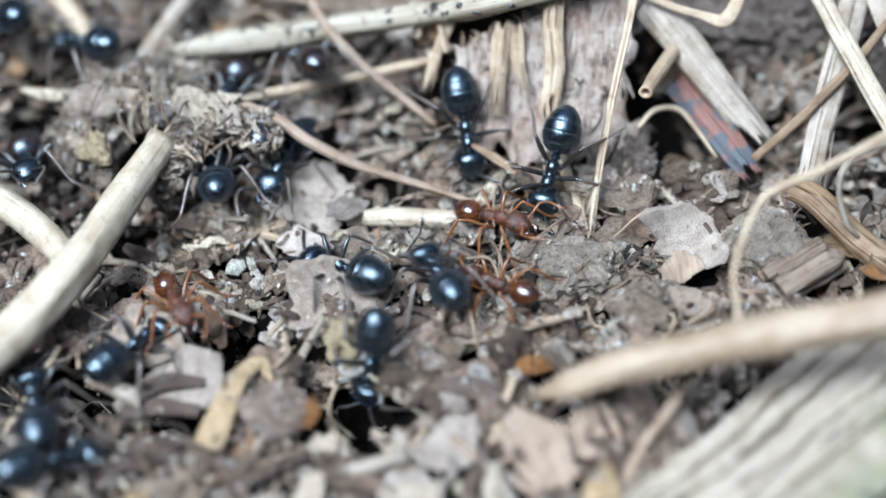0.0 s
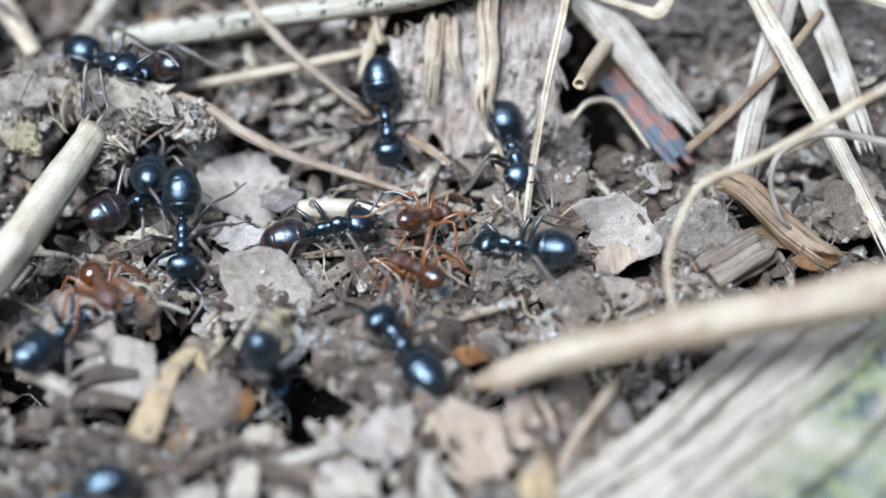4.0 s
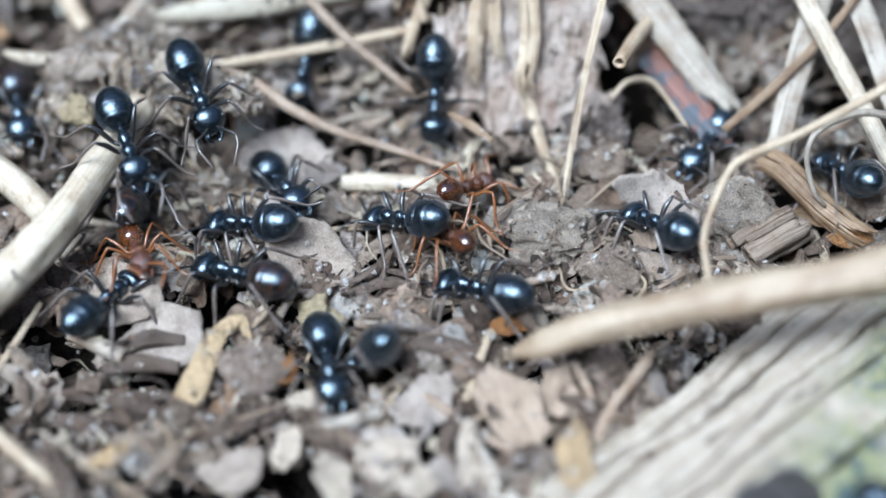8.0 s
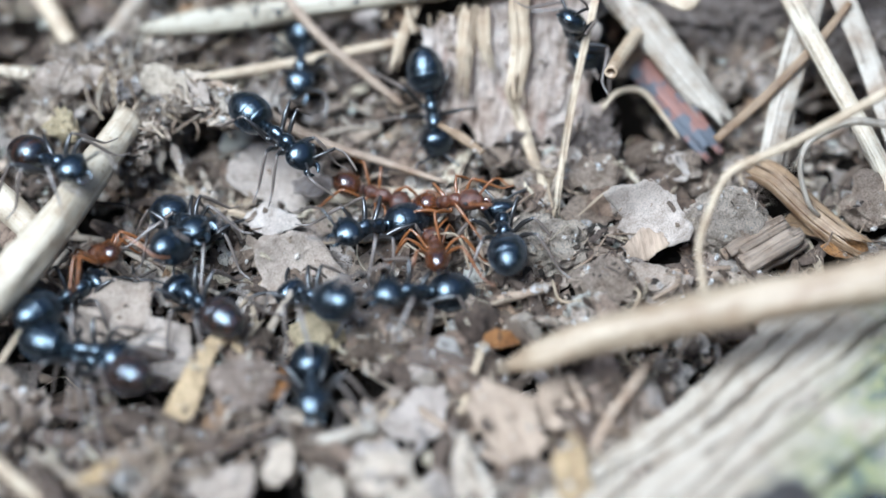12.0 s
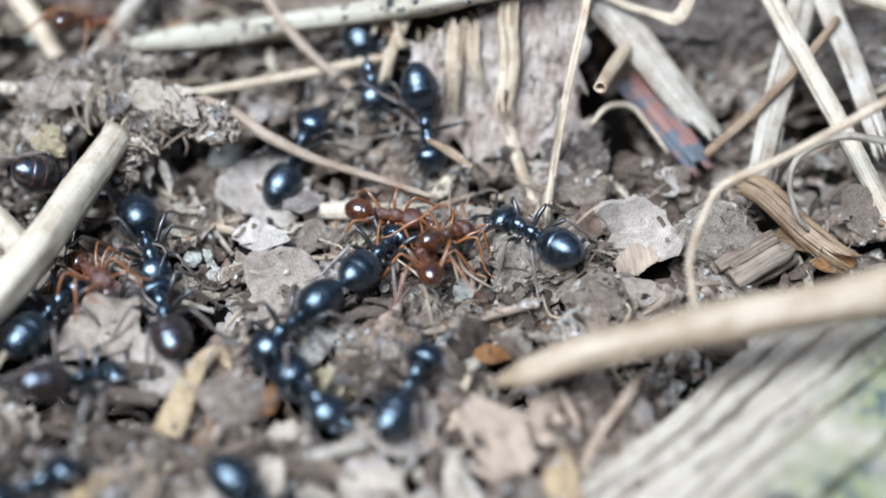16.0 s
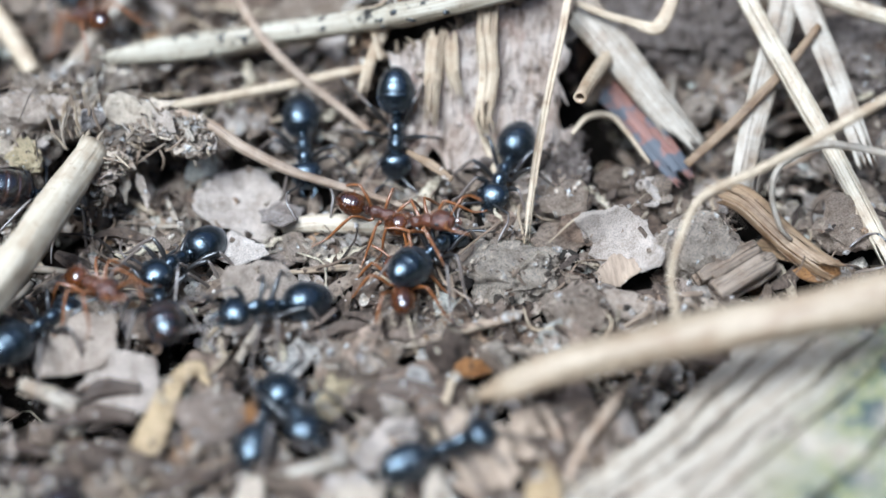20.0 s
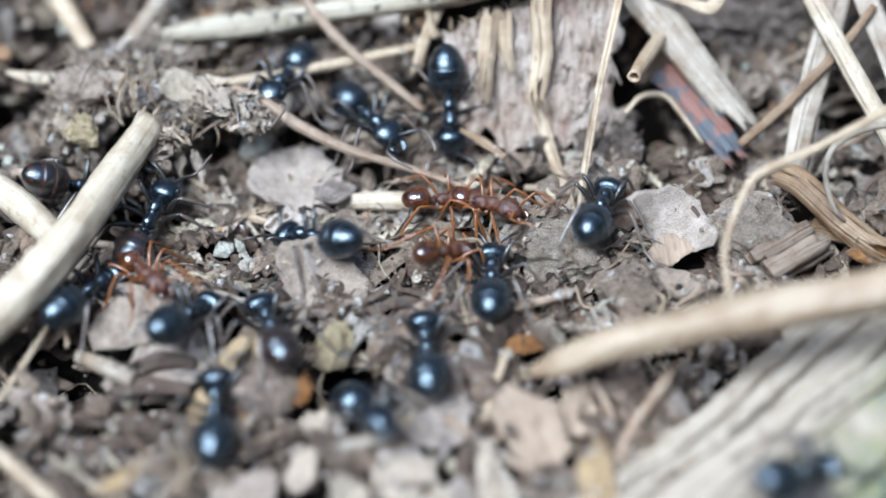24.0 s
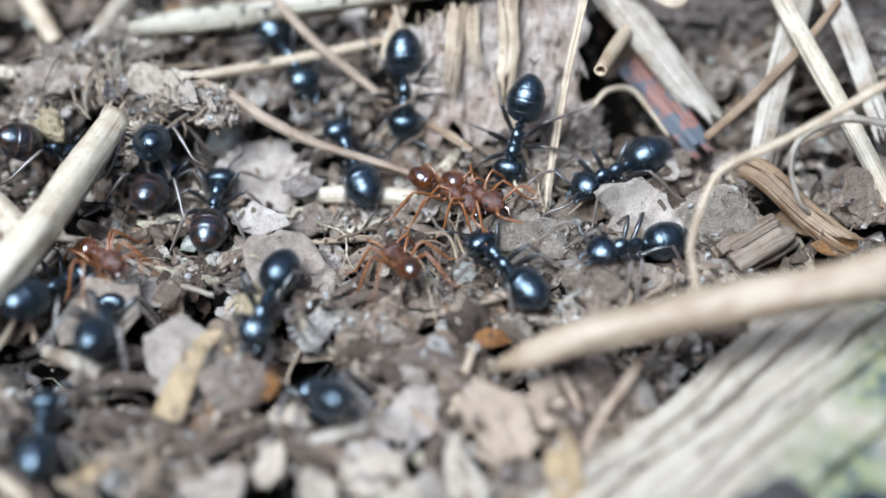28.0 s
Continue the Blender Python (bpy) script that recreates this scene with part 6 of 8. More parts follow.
    crawl("black", [(0, -14.85, -6.30, 1.28, 17, 57), (0.5, -14.98, -6.11, 1.28, 17, 58), (1, -14.95, -6.07, 1.28, 15, 58), (1.5, -14.77, -6.07, 1.29, 16, 57), (2, -14.89, -6.21, 1.28, 16, 53), (2.5, -15.10, -6.08, 1.28, 15, 57), (3, -15.08, -6.05, 1.28, 12, 56), (3.5, -14.95, -6.16, 1.28, 15, 55), (5.5, -15.22, -6.13, 1.27, 12, 60), (6, -15.20, -6.06, 1.27, 14, 62), (6.5, -14.78, -6.35, 1.28, 13, 55), (7, -15.13, -6.11, 1.27, 13, 60), (7.5, -15.23, -5.94, 1.28, 16, 62), (8, -15.22, -6.08, 1.27, 15, 60), (8.5, -15.15, -6.31, 1.26, 17, 60), (9, -15.13, -6.11, 1.27, 10, 59), (9.5, -15.55, -5.91, 1.27, 9, 58), (10, -16.25, -5.60, 1.27, 18, 60), (10.5, -16.51, -4.96, 1.32, 16, 53), (11, -16.34, -5.00, 1.32, 16, 55), (11.5, -16.59, -5.11, 1.31, 14, 53), (12, -16.42, -5.29, 1.30, 15, 51), (12.5, -16.28, -5.29, 1.30, 11, 52), (14.5, -16.65, -5.22, 1.30, 3, 58), (15, -16.63, -5.26, 1.30, 9, 59), (15.5, -16.51, -5.28, 1.30, 8, 57), (16, -16.73, -5.12, 1.31, 5, 62), (16.5, -16.47, -5.15, 1.31, 6, 57), (17, -16.45, -5.00, 1.32, 7, 55), (17.5, -16.64, -5.02, 1.32, 5, 61), (18, -16.40, -5.13, 1.31, 5, 52), (18.5, -16.29, -4.99, 1.32, 15, 54), (19, -16.44, -5.04, 1.31, 13, 56), (19.5, -16.11, -5.02, 1.32, 12, 53), (20, -16.15, -5.10, 1.31, 13, 53), (20.5, -16.29, -4.76, 1.34, 8, 61), (21, -16.37, -4.82, 1.33, 10, 60), (21.5, -16.17, -5.01, 1.32, 12, 52), (23.5, -16.46, -4.84, 1.33, 14, 57), (24, -16.46, -4.66, 1.35, 15, 58), (24.5, -16.45, -4.98, 1.32, 16, 59), (25, -16.49, -4.97, 1.32, 17, 60), (25.5, -16.48, -5.00, 1.32, 14, 60), (26, -16.29, -5.20, 1.30, 16, 53), (26.5, -16.31, -5.17, 1.31, 14, 53), (27, -16.43, -5.22, 1.30, 17, 56), (27.5, -16.22, -4.94, 1.33, 16, 53), (28, -16.53, -4.87, 1.43, 22, 54)])
    crawl("black", [(0, -5.34, -7.00, 0.85, 68, -117), (0.5, -5.44, -7.15, 0.72, 69, -111), (1, -6.33, -6.73, 0.95, 68, -102), (1.5, -5.86, -6.73, 1.43, 73, -90), (2, -5.76, -6.79, 0.97, 69, -116), (2.5, -6.00, -6.64, 1.71, 73, -122), (3, -6.12, -6.01, 1.44, -13, -96), (3.25, -6.41, -6.72, 1.36, 23, -61), (3.5, -6.70, -7.44, 1.28, 80, -26), (5.5, -6.04, -8.47, 0.52, 79, 9), (6, -6.01, -9.08, 1.18, 74, -12), (6.5, -5.95, -8.89, 0.92, -8, -81), (7, -5.74, -9.22, 0.94, -16, -80), (7.25, -5.93, -8.81, 0.86, 21, -22), (7.5, -6.12, -8.40, 0.78, 79, 37), (7.75, -6.08, -8.72, 0.90, 23, -20), (8, -6.03, -9.03, 1.01, -12, -77), (8.5, -6.13, -9.23, 1.07, -17, -75), (8.75, -6.31, -8.86, 0.78, 21, -17), (9, -6.49, -8.49, 0.49, 82, 41), (9.25, -6.32, -8.97, 0.74, 18, -17), (9.5, -6.15, -9.46, 1.00, -22, -76), (10, -5.82, -9.32, 1.13, -22, -82), (10.5, -5.92, -9.42, 1.09, -25, -73), (11, -5.91, -9.42, 0.76, -19, -79), (11.5, -6.19, -9.50, 0.94, -25, -83), (12, -6.29, -9.46, 1.18, -28, -83), (12.5, -6.07, -9.30, 1.15, -21, -81), (13.5, -6.22, -9.06, 1.03, 14, -16), (14.5, -6.37, -8.81, 0.91, 59, 50), (15, -6.44, -8.72, 0.80, 57, 39), (15.5, -6.48, -8.40, 1.20, 59, 37), (15.75, -6.23, -8.77, 1.21, 15, -9), (16, -5.99, -9.14, 1.22, -21, -56), (16.25, -6.08, -8.93, 1.07, 16, -10), (16.5, -6.18, -8.72, 0.93, 64, 37), (17, -6.25, -8.65, 0.84, 60, 26), (17.25, -6.06, -8.81, 0.90, 19, -18), (17.5, -5.87, -8.97, 0.97, -12, -62), (18, -5.66, -9.13, 0.25, -23, -68), (18.5, -6.03, -9.49, 1.08, -26, -65), (19, -6.10, -9.51, 1.15, -27, -61), (19.5, -6.04, -9.42, 1.18, -26, -63), (20, -5.83, -9.30, 1.23, -28, -65), (20.5, -6.10, -9.25, 1.12, -19, -66), (21, -6.13, -9.50, 1.13, -28, -69), (21.5, -6.21, -9.55, 1.10, -29, -68), (23.5, -5.22, -10.55, 1.47, -39, -61), (24, -4.97, -10.67, 1.51, -41, -60), (24.5, -4.85, -10.31, 1.47, -43, -54), (24.67, -5.22, -9.98, 1.20, -15, 2), (24.83, -5.60, -9.66, 0.93, 10, 59), (25, -5.98, -9.33, 0.66, 38, 116), (25.17, -5.59, -9.60, 0.92, 12, 57), (25.33, -5.20, -9.86, 1.18, -12, -2), (25.5, -4.80, -10.13, 1.43, -38, -61), (25.67, -5.26, -9.88, 1.11, -12, -1), (25.83, -5.73, -9.63, 0.80, 12, 58), (26, -6.19, -9.38, 0.48, 39, 117), (26.5, -5.78, -9.60, 0.70, 37, 122), (27, -5.72, -10.30, 1.32, 43, 118), (27.5, -5.65, -10.03, 1.16, 41, 119), (28, -5.55, -9.92, 1.10, 43, 117)])
    crawl("black", [(0, -18.58, -9.15, 1.29, 12, 108), (0.5, -19.32, -8.62, 1.30, 22, 107), (1, -20.72, -7.75, 1.40, 17, 108), (1.8, -27.67, -6.21, 1.41, -0, 167), (28, -27.67, -6.21, 1.41, -0, 167)])
    crawl("black", [(0, -2.90, -2.43, 1.24, 18, 114), (0.17, -0.84, -3.67, 1.40, 1, 65), (0.33, 1.22, -4.90, 1.56, -15, 15), (0.5, 3.29, -6.14, 1.71, -33, -35), (1, 9.11, -6.82, 1.70, -28, -38), (2, 15.48, -18.28, 3.90, 4, -55), (28, 15.48, -18.28, 3.90, 4, -55)])
    crawl("black", [(0, -7.08, -2.06, 1.00, 14, 149), (0.5, -8.86, -0.71, 0.80, -3, 138), (0.75, -9.76, -0.88, 0.94, -15, 177), (1, -10.67, -1.06, 1.09, -26, -143), (1.5, -12.54, -0.57, 1.31, 17, -100), (2, -12.75, -0.96, 1.03, 7, -89), (2.5, -12.18, -0.92, 1.30, 16, -84), (3, -11.52, -0.80, 1.29, 17, -83), (3.5, -10.67, -1.34, 1.73, 34, -84), (5.5, -11.39, -1.03, 0.91, -24, -115), (6, -10.01, -1.43, 0.91, -17, -136), (6.5, -12.48, 0.94, 0.51, -22, -102), (6.75, -11.69, 1.58, 0.38, 2, -168), (7, -10.91, 1.58, 1.00, 27, 125), (7.25, -10.93, 1.68, 1.00, 2, 175), (7.5, -10.95, 1.78, 1.00, -23, -135), (7.75, -9.82, 1.07, 1.00, -22, -97), (8, -8.69, 0.35, 1.00, -22, -59), (8.17, -10.72, 0.35, 0.58, -4, -2), (8.33, -12.74, -0.24, 0.87, 13, 55), (8.5, -14.77, -0.83, 1.16, 32, 112), (9, -14.18, -2.16, 1.39, 26, 101), (9.17, -13.75, -2.05, 1.39, 9, 42), (9.33, -13.33, -1.94, 1.38, -8, -16), (9.5, -12.90, -1.83, 1.38, -25, -75), (10, -12.03, -2.53, 1.44, -23, -66), (10.5, -12.15, -2.52, 1.28, -18, -67), (10.67, -12.29, -1.55, 1.26, 0, -125), (10.83, -12.44, -0.57, 1.24, 18, 177), (11, -12.58, 0.40, 1.21, 39, 119), (11.17, -12.29, -0.15, 1.34, 13, 61), (11.33, -12.00, -0.70, 1.46, -10, 3), (11.5, -11.71, -1.25, 1.59, -35, -55), (12, -12.23, -1.60, 1.69, -35, -57), (12.5, -12.83, -1.71, 1.68, -34, -64), (14.5, -13.24, -1.84, 1.51, -29, -94), (15, -12.97, -2.51, 1.36, -20, -81), (15.5, -13.42, -0.62, 0.97, -11, -77), (16, -13.29, -1.56, 1.10, -2, -71), (16.5, -11.65, -3.06, 1.13, -2, -58), (16.67, -9.71, -2.61, 1.08, 3, -117), (16.83, -7.76, -2.16, 1.03, 8, -177), (17, -5.82, -1.71, 0.98, 14, 124), (17.5, -5.60, -1.46, 1.01, 18, 127), (17.67, -4.77, -1.98, 1.15, 5, 76), (17.83, -3.94, -2.49, 1.29, -8, 25), (18, -3.12, -3.01, 1.43, -21, -27), (18.5, -1.26, -1.86, 1.34, 13, 31), (19, -0.06, -1.21, 1.39, 12, 61), (19.5, 0.24, -1.55, 1.55, 17, 56), (20, -0.38, -1.25, 1.41, 13, 53), (20.5, 1.03, -3.37, 1.21, 9, 45), (21, 1.37, -4.33, 1.41, 9, 49), (21.25, 2.88, -4.90, 1.54, -10, 2), (21.5, 4.39, -5.46, 1.67, -29, -46), (22.5, 1.52, -4.40, 1.41, -11, 15), (23.5, -1.36, -3.33, 1.15, 7, 76), (24, -0.17, -3.63, 1.26, 12, 89), (24.5, 0.21, -3.54, 1.13, -3, 71), (25, 1.28, -5.10, 1.35, 10, 52), (25.5, 1.73, -5.14, 1.51, 25, 56), (26, 0.25, -11.04, 1.46, 16, 69), (26.3, 0.40, -13.74, 1.38, 11, 17), (26.6, 0.55, -17.15, 2.15, 6, -35), (26.9, 0.70, -19.14, 1.23, 2, -87), (28, 0.70, -19.14, 1.23, 2, -87)])
    crawl("brown", [(0, -11.31, 5.64, 1.69, 19, 108), (1, -13.50, 3.13, 1.09, 23, 106), (2, -12.53, 2.91, 1.02, 35, 100), (3, -11.34, 1.73, 0.22, 26, 108), (3.5, -12.98, 0.96, 0.61, 25, 82), (4.17, -12.87, 1.41, 0.68, 8, 28), (4.83, -12.76, 1.86, 0.75, -8, -26), (5.5, -12.66, 2.31, 0.82, -25, -80), (5.75, -12.57, 2.70, 0.80, 10, -20), (6, -12.49, 3.09, 0.79, 49, 39), (6.5, -12.19, 2.64, 0.66, 11, -15), (7, -11.90, 2.20, 0.54, -22, -69), (7.33, -12.86, 1.42, 0.65, -6, -19), (7.67, -13.83, 0.63, 0.76, 9, 32), (8, -14.79, -0.15, 0.87, 25, 83), (8.25, -14.46, -0.79, 1.00, 2, 22), (8.5, -14.12, -1.43, 1.14, -20, -38), (8.75, -12.70, -4.98, 1.41, -20, -86), (9, -11.29, -8.52, 1.68, -21, -134), (9.25, -11.84, -8.52, 1.58, 3, -173), (9.5, -12.39, -8.53, 1.48, 28, 148), (10, -13.49, -7.20, 1.35, 4, 103), (10.25, -14.05, -8.55, 1.50, -12, 162), (10.5, -14.62, -9.90, 1.66, -30, -138), (10.75, -14.72, -9.37, 1.53, -0, -179), (11, -14.83, -8.84, 1.40, 29, 140), (11.5, -14.97, -8.62, 1.27, 20, 136), (12, -14.67, -8.80, 1.29, 22, 146), (12.5, -14.74, -8.55, 1.28, 22, 136), (14.5, -13.71, -8.58, 1.34, 10, 106), (15, -14.39, -8.92, 1.45, 27, 66), (15.5, -14.39, -8.34, 1.29, 0, 67), (16, -14.91, -8.72, 1.50, 29, 34), (16.5, -15.79, -7.65, 1.25, 22, 65), (17, -15.70, -8.51, 1.56, 34, 51), (17.17, -15.40, -8.05, 1.52, 14, 109), (17.33, -15.10, -7.58, 1.49, -4, 166), (17.5, -14.80, -7.12, 1.46, -23, -136), (18, -12.89, -8.93, 1.41, -18, -86), (18.5, -14.11, -9.41, 1.46, -22, -134), (19, -14.39, -11.98, 1.55, -23, -134), (19.5, -13.99, -11.76, 1.95, -38, -114), (20.4, -14.84, -17.96, 1.33, 6, -98), (28, -14.84, -17.96, 1.33, 6, -98)])
    crawl("brown", [(0, -9.01, 8.32, 2.90, 31, 110), (0.17, -8.89, 7.95, 2.74, 15, 159), (0.33, -8.78, 7.59, 2.59, -0, -152), (0.5, -8.67, 7.22, 2.44, -15, -103), (1, -7.82, 6.83, 1.85, 1, -97), (1.5, -8.01, 3.85, 1.00, 8, -82), (2, -7.40, 2.51, 1.00, -16, -39), (2.5, -6.87, 1.04, 0.61, -2, -46), (3, -5.03, -0.38, 0.90, -11, -8), (3.5, -4.60, -0.20, 1.09, -19, -10), (4.5, -5.24, -1.69, 1.17, 0, 39), (5.5, -5.88, -3.18, 1.25, 20, 88), (5.67, -6.25, -3.03, 1.43, 2, 136), (5.83, -6.63, -2.89, 1.61, -17, -177), (6, -7.01, -2.74, 1.80, -37, -129), (6.5, -7.46, -3.31, 1.29, -16, -153), (7, -9.95, -3.94, 1.18, 4, -174), (7.5, -10.21, -4.75, 1.57, 11, 167), (8, -10.17, -4.98, 1.58, 9, 158), (8.5, -10.33, -5.14, 1.58, -2, 175), (9, -10.52, -5.21, 1.57, 24, 157), (9.5, -9.74, -4.87, 1.60, -10, -158), (10, -9.82, -4.72, 1.63, -22, -156), (10.5, -10.41, -5.01, 1.57, 9, 148), (11, -10.89, -5.92, 1.57, 17, 145), (11.5, -11.22, -5.81, 1.54, 14, 144), (12, -11.18, -5.70, 1.54, 12, 135), (12.5, -11.02, -6.16, 1.56, 13, 134), (14.5, -11.87, -5.77, 1.49, 14, 111), (15, -12.24, -5.86, 1.46, 11, 115), (15.5, -12.60, -5.52, 1.44, 14, 111), (16, -12.18, -5.28, 1.47, 6, 109), (16.5, -11.70, -6.64, 1.50, 11, 103), (17, -10.01, -6.65, 1.65, 3, 93), (17.5, -10.32, -7.75, 1.63, 11, 109), (18, -10.97, -5.54, 1.55, -1, 121), (18.5, -11.06, -4.85, 1.53, 4, 109), (19, -11.39, -4.59, 1.51, 3, 112), (19.5, -11.60, -3.82, 1.14, 9, 108), (20, -11.63, -3.53, 1.14, 9, 106), (20.5, -12.56, -3.50, 1.13, 5, 117), (21, -12.11, -3.75, 1.20, 13, 100), (21.5, -12.21, -3.66, 1.39, 20, 93), (23.5, -8.91, -6.05, 1.69, 15, 93), (24, -9.03, -6.63, 1.69, 13, 111), (24.5, -10.72, -5.00, 1.79, 34, 112), (25, -10.45, -4.62, 1.77, 33, 122), (25.5, -10.41, -3.26, 1.24, 18, 110), (26, -9.31, -6.65, 1.68, 5, 127), (26.5, -10.04, -5.95, 1.63, 20, 122), (27, -10.39, -5.00, 1.57, 25, 118), (27.5, -11.23, -3.57, 1.44, 24, 100), (28, -10.64, 0.47, 0.59, 2, 86)])
    crawl("brown", [(0, -12.50, 6.98, 2.18, -19, -98), (0.5, -12.54, 6.86, 2.23, -22, -101), (1, -12.06, 6.87, 2.40, -26, -99), (1.5, -12.19, 7.69, 2.51, -23, -101), (2, -12.17, 6.80, 2.31, -24, -101), (2.5, -12.10, 6.51, 2.30, -26, -100), (3, -12.17, 6.45, 2.21, -23, -103), (3.25, -12.55, 6.95, 2.29, 5, -166), (3.5, -12.92, 7.45, 2.38, 35, 132), (5.5, -12.84, 7.58, 2.41, 37, 140), (7, -11.64, 21.19, 4.38, -8, 85), (28, -11.64, 21.19, 4.38, -8, 85)])
    crawl("black", [(0, -19.50, 9.49, 2.62, 24, 144), (0.25, -20.30, 8.91, 2.66, -3, -175), (0.5, -21.10, 8.33, 2.70, -32, -133), (1, -19.27, 9.02, 2.98, -36, -109), (1.5, -16.43, 9.64, 3.10, -36, -118), (1.67, -16.35, 9.91, 3.11, -12, -177), (1.83, -16.27, 10.18, 3.12, 10, 124), (2, -16.20, 10.45, 3.13, 34, 65), (2.5, -14.94, 11.16, 3.33, 34, 58), (3, -17.02, 10.76, 3.09, 30, 59), (3.5, -18.68, 10.11, 2.71, 23, 61), (4.25, -23.86, 12.40, 2.86, 10, 109), (5, -29.04, 14.69, 3.01, -1, 156), (28, -29.04, 14.69, 3.01, -1, 156)])
    crawl("black", [(0, -9.80, 3.73, 1.00, -8, -111), (0.5, -11.29, 3.35, 0.01, -23, -170), (0.75, -12.10, 3.32, 0.36, -1, 137), (1, -12.91, 3.29, 0.72, 20, 83), (1.5, -12.11, 3.43, 0.92, 25, 97), (2, -11.44, 5.50, 1.63, 19, 112), (2.5, -10.85, 5.19, 1.49, 16, 103), (3, -10.36, 5.37, 1.63, 19, 112), (4.5, -10.70, 21.20, 4.36, -10, 91), (28, -10.70, 21.20, 4.36, -10, 91)])
    crawl("black", [(0, -20.72, 18.90, 4.03, -1, -74), (6.6, -20.72, 18.90, 4.03, -1, -74), (7.5, -16.09, 2.88, 4.20, -7, -52), (8, -14.92, -0.36, 4.40, 7, -67), (8.5, -17.91, 0.51, 3.40, -7, -100), (9, -14.14, -2.55, 4.30, -17, -63), (9.25, -14.42, -2.99, 4.23, 9, -6), (9.5, -14.70, -3.43, 4.17, 38, 51), (10, -14.45, -3.41, 4.03, 4, -3), (10.5, -14.23, -2.60, 3.90, -22, -27), (11, -12.70, -3.05, 3.40, -17, -25), (11.25, -12.10, -2.81, 2.43, 6, 12), (11.5, -11.51, -2.56, 1.46, 29, 49), (12, -11.68, -2.13, 1.35, 29, 60), (12.5, -11.05, -2.52, 1.18, 19, 39), (14.5, -10.08, -1.95, 1.19, -15, -18), (15, -9.06, -0.05, 0.67, -2, 41), (15.5, -7.19, 2.94, 1.00, -14, 51), (16, -7.30, 4.05, 1.00, -26, 64), (16.5, -7.57, 3.39, 1.00, -28, 82), (17, -7.23, 8.56, 2.40, 7, 91), (18, -8.37, 21.87, 4.49, -9, 95), (28, -8.37, 21.87, 4.49, -9, 95)])
    crawl("black", [(0, -5.67, 18.75, 3.62, 5, -99), (5.2, -5.67, 18.75, 3.62, 5, -99), (6, -7.48, 7.10, 2.61, -20, -95), (6.5, -7.17, 7.19, 2.71, -23, -85), (7, -8.71, 6.96, 2.69, -25, -106), (7.5, -8.48, 6.28, 2.17, -14, -93), (8, -8.21, 7.24, 1.53, 27, -100), (8.5, -7.40, 7.10, 1.64, 7, -77), (9, -7.14, 6.51, 1.36, 14, -86), (9.5, -7.53, 6.77, 2.10, -7, -104), (10, -8.72, 6.74, 2.44, -18, -101), (10.5, -8.21, 6.88, 2.60, -22, -94), (11, -8.14, 6.82, 2.50, -19, -89), (11.5, -8.58, 7.17, 2.26, -10, -105), (12, -7.83, 7.76, 2.10, -1, -89), (12.5, -7.59, 7.86, 2.26, -6, -76), (14.5, -9.25, 6.78, 2.50, -21, -106), (15, -7.80, 6.19, 1.96, -9, -77), (15.5, -4.93, 9.05, 2.22, 11, -80), (16, -4.29, 7.75, 2.34, 11, -76), (16.5, -3.93, 5.93, 1.98, 14, -88), (17, -4.08, 5.76, 1.86, 40, -82), (17.5, -3.81, 5.94, 1.87, 4, -74), (18, -4.40, 6.25, 1.63, 7, -75), (18.5, -4.30, 5.90, 1.53, 14, -72), (19, -5.23, 6.15, 1.60, 30, -73), (19.5, -5.44, 3.43, 1.57, 36, -59), (20, -6.13, 4.87, 1.12, 5, -83), (20.5, -5.05, 4.50, 1.65, 36, -59), (21, -5.49, 4.40, 1.16, -1, -71), (21.5, -5.85, 4.57, 1.29, -2, -79), (23.5, -5.79, 2.98, 0.76, 8, -70), (24, -5.57, 4.93, 1.56, -11, -53), (24.5, -5.86, 4.41, 0.88, 6, -65), (25, -5.82, 4.68, 1.17, -1, -64), (25.5, -5.12, 5.15, 2.00, -16, -93), (26, -8.92, 6.12, 1.10, 13, -113), (26.5, -8.47, 6.47, 2.13, -10, -98), (27, -9.11, 6.58, 2.16, -12, -100), (27.5, -8.43, 6.04, 2.00, -10, -100), (28, -7.86, 8.00, 1.88, 9, -59)])
    crawl("black", [(0, -7.74, 20.90, 4.20, 7, -95), (22, -7.74, 20.90, 4.20, 7, -95), (23.5, -8.81, 7.45, 2.54, -17, -114), (24, -9.40, 6.60, 2.34, -18, -109), (24.5, -9.34, 6.72, 2.40, -19, -114), (25, -9.01, 6.70, 1.34, 11, -116), (25.5, -8.95, 5.49, 0.41, 34, -125), (25.75, -11.27, 4.38, 0.84, 30, 171), (26, -13.59, 3.27, 1.27, 27, 106), (26.5, -13.44, 3.02, 1.32, 34, 107), (27, -13.84, 3.15, 1.49, 36, 107), (28, -13.54, 3.32, 1.50, 37, 101)])
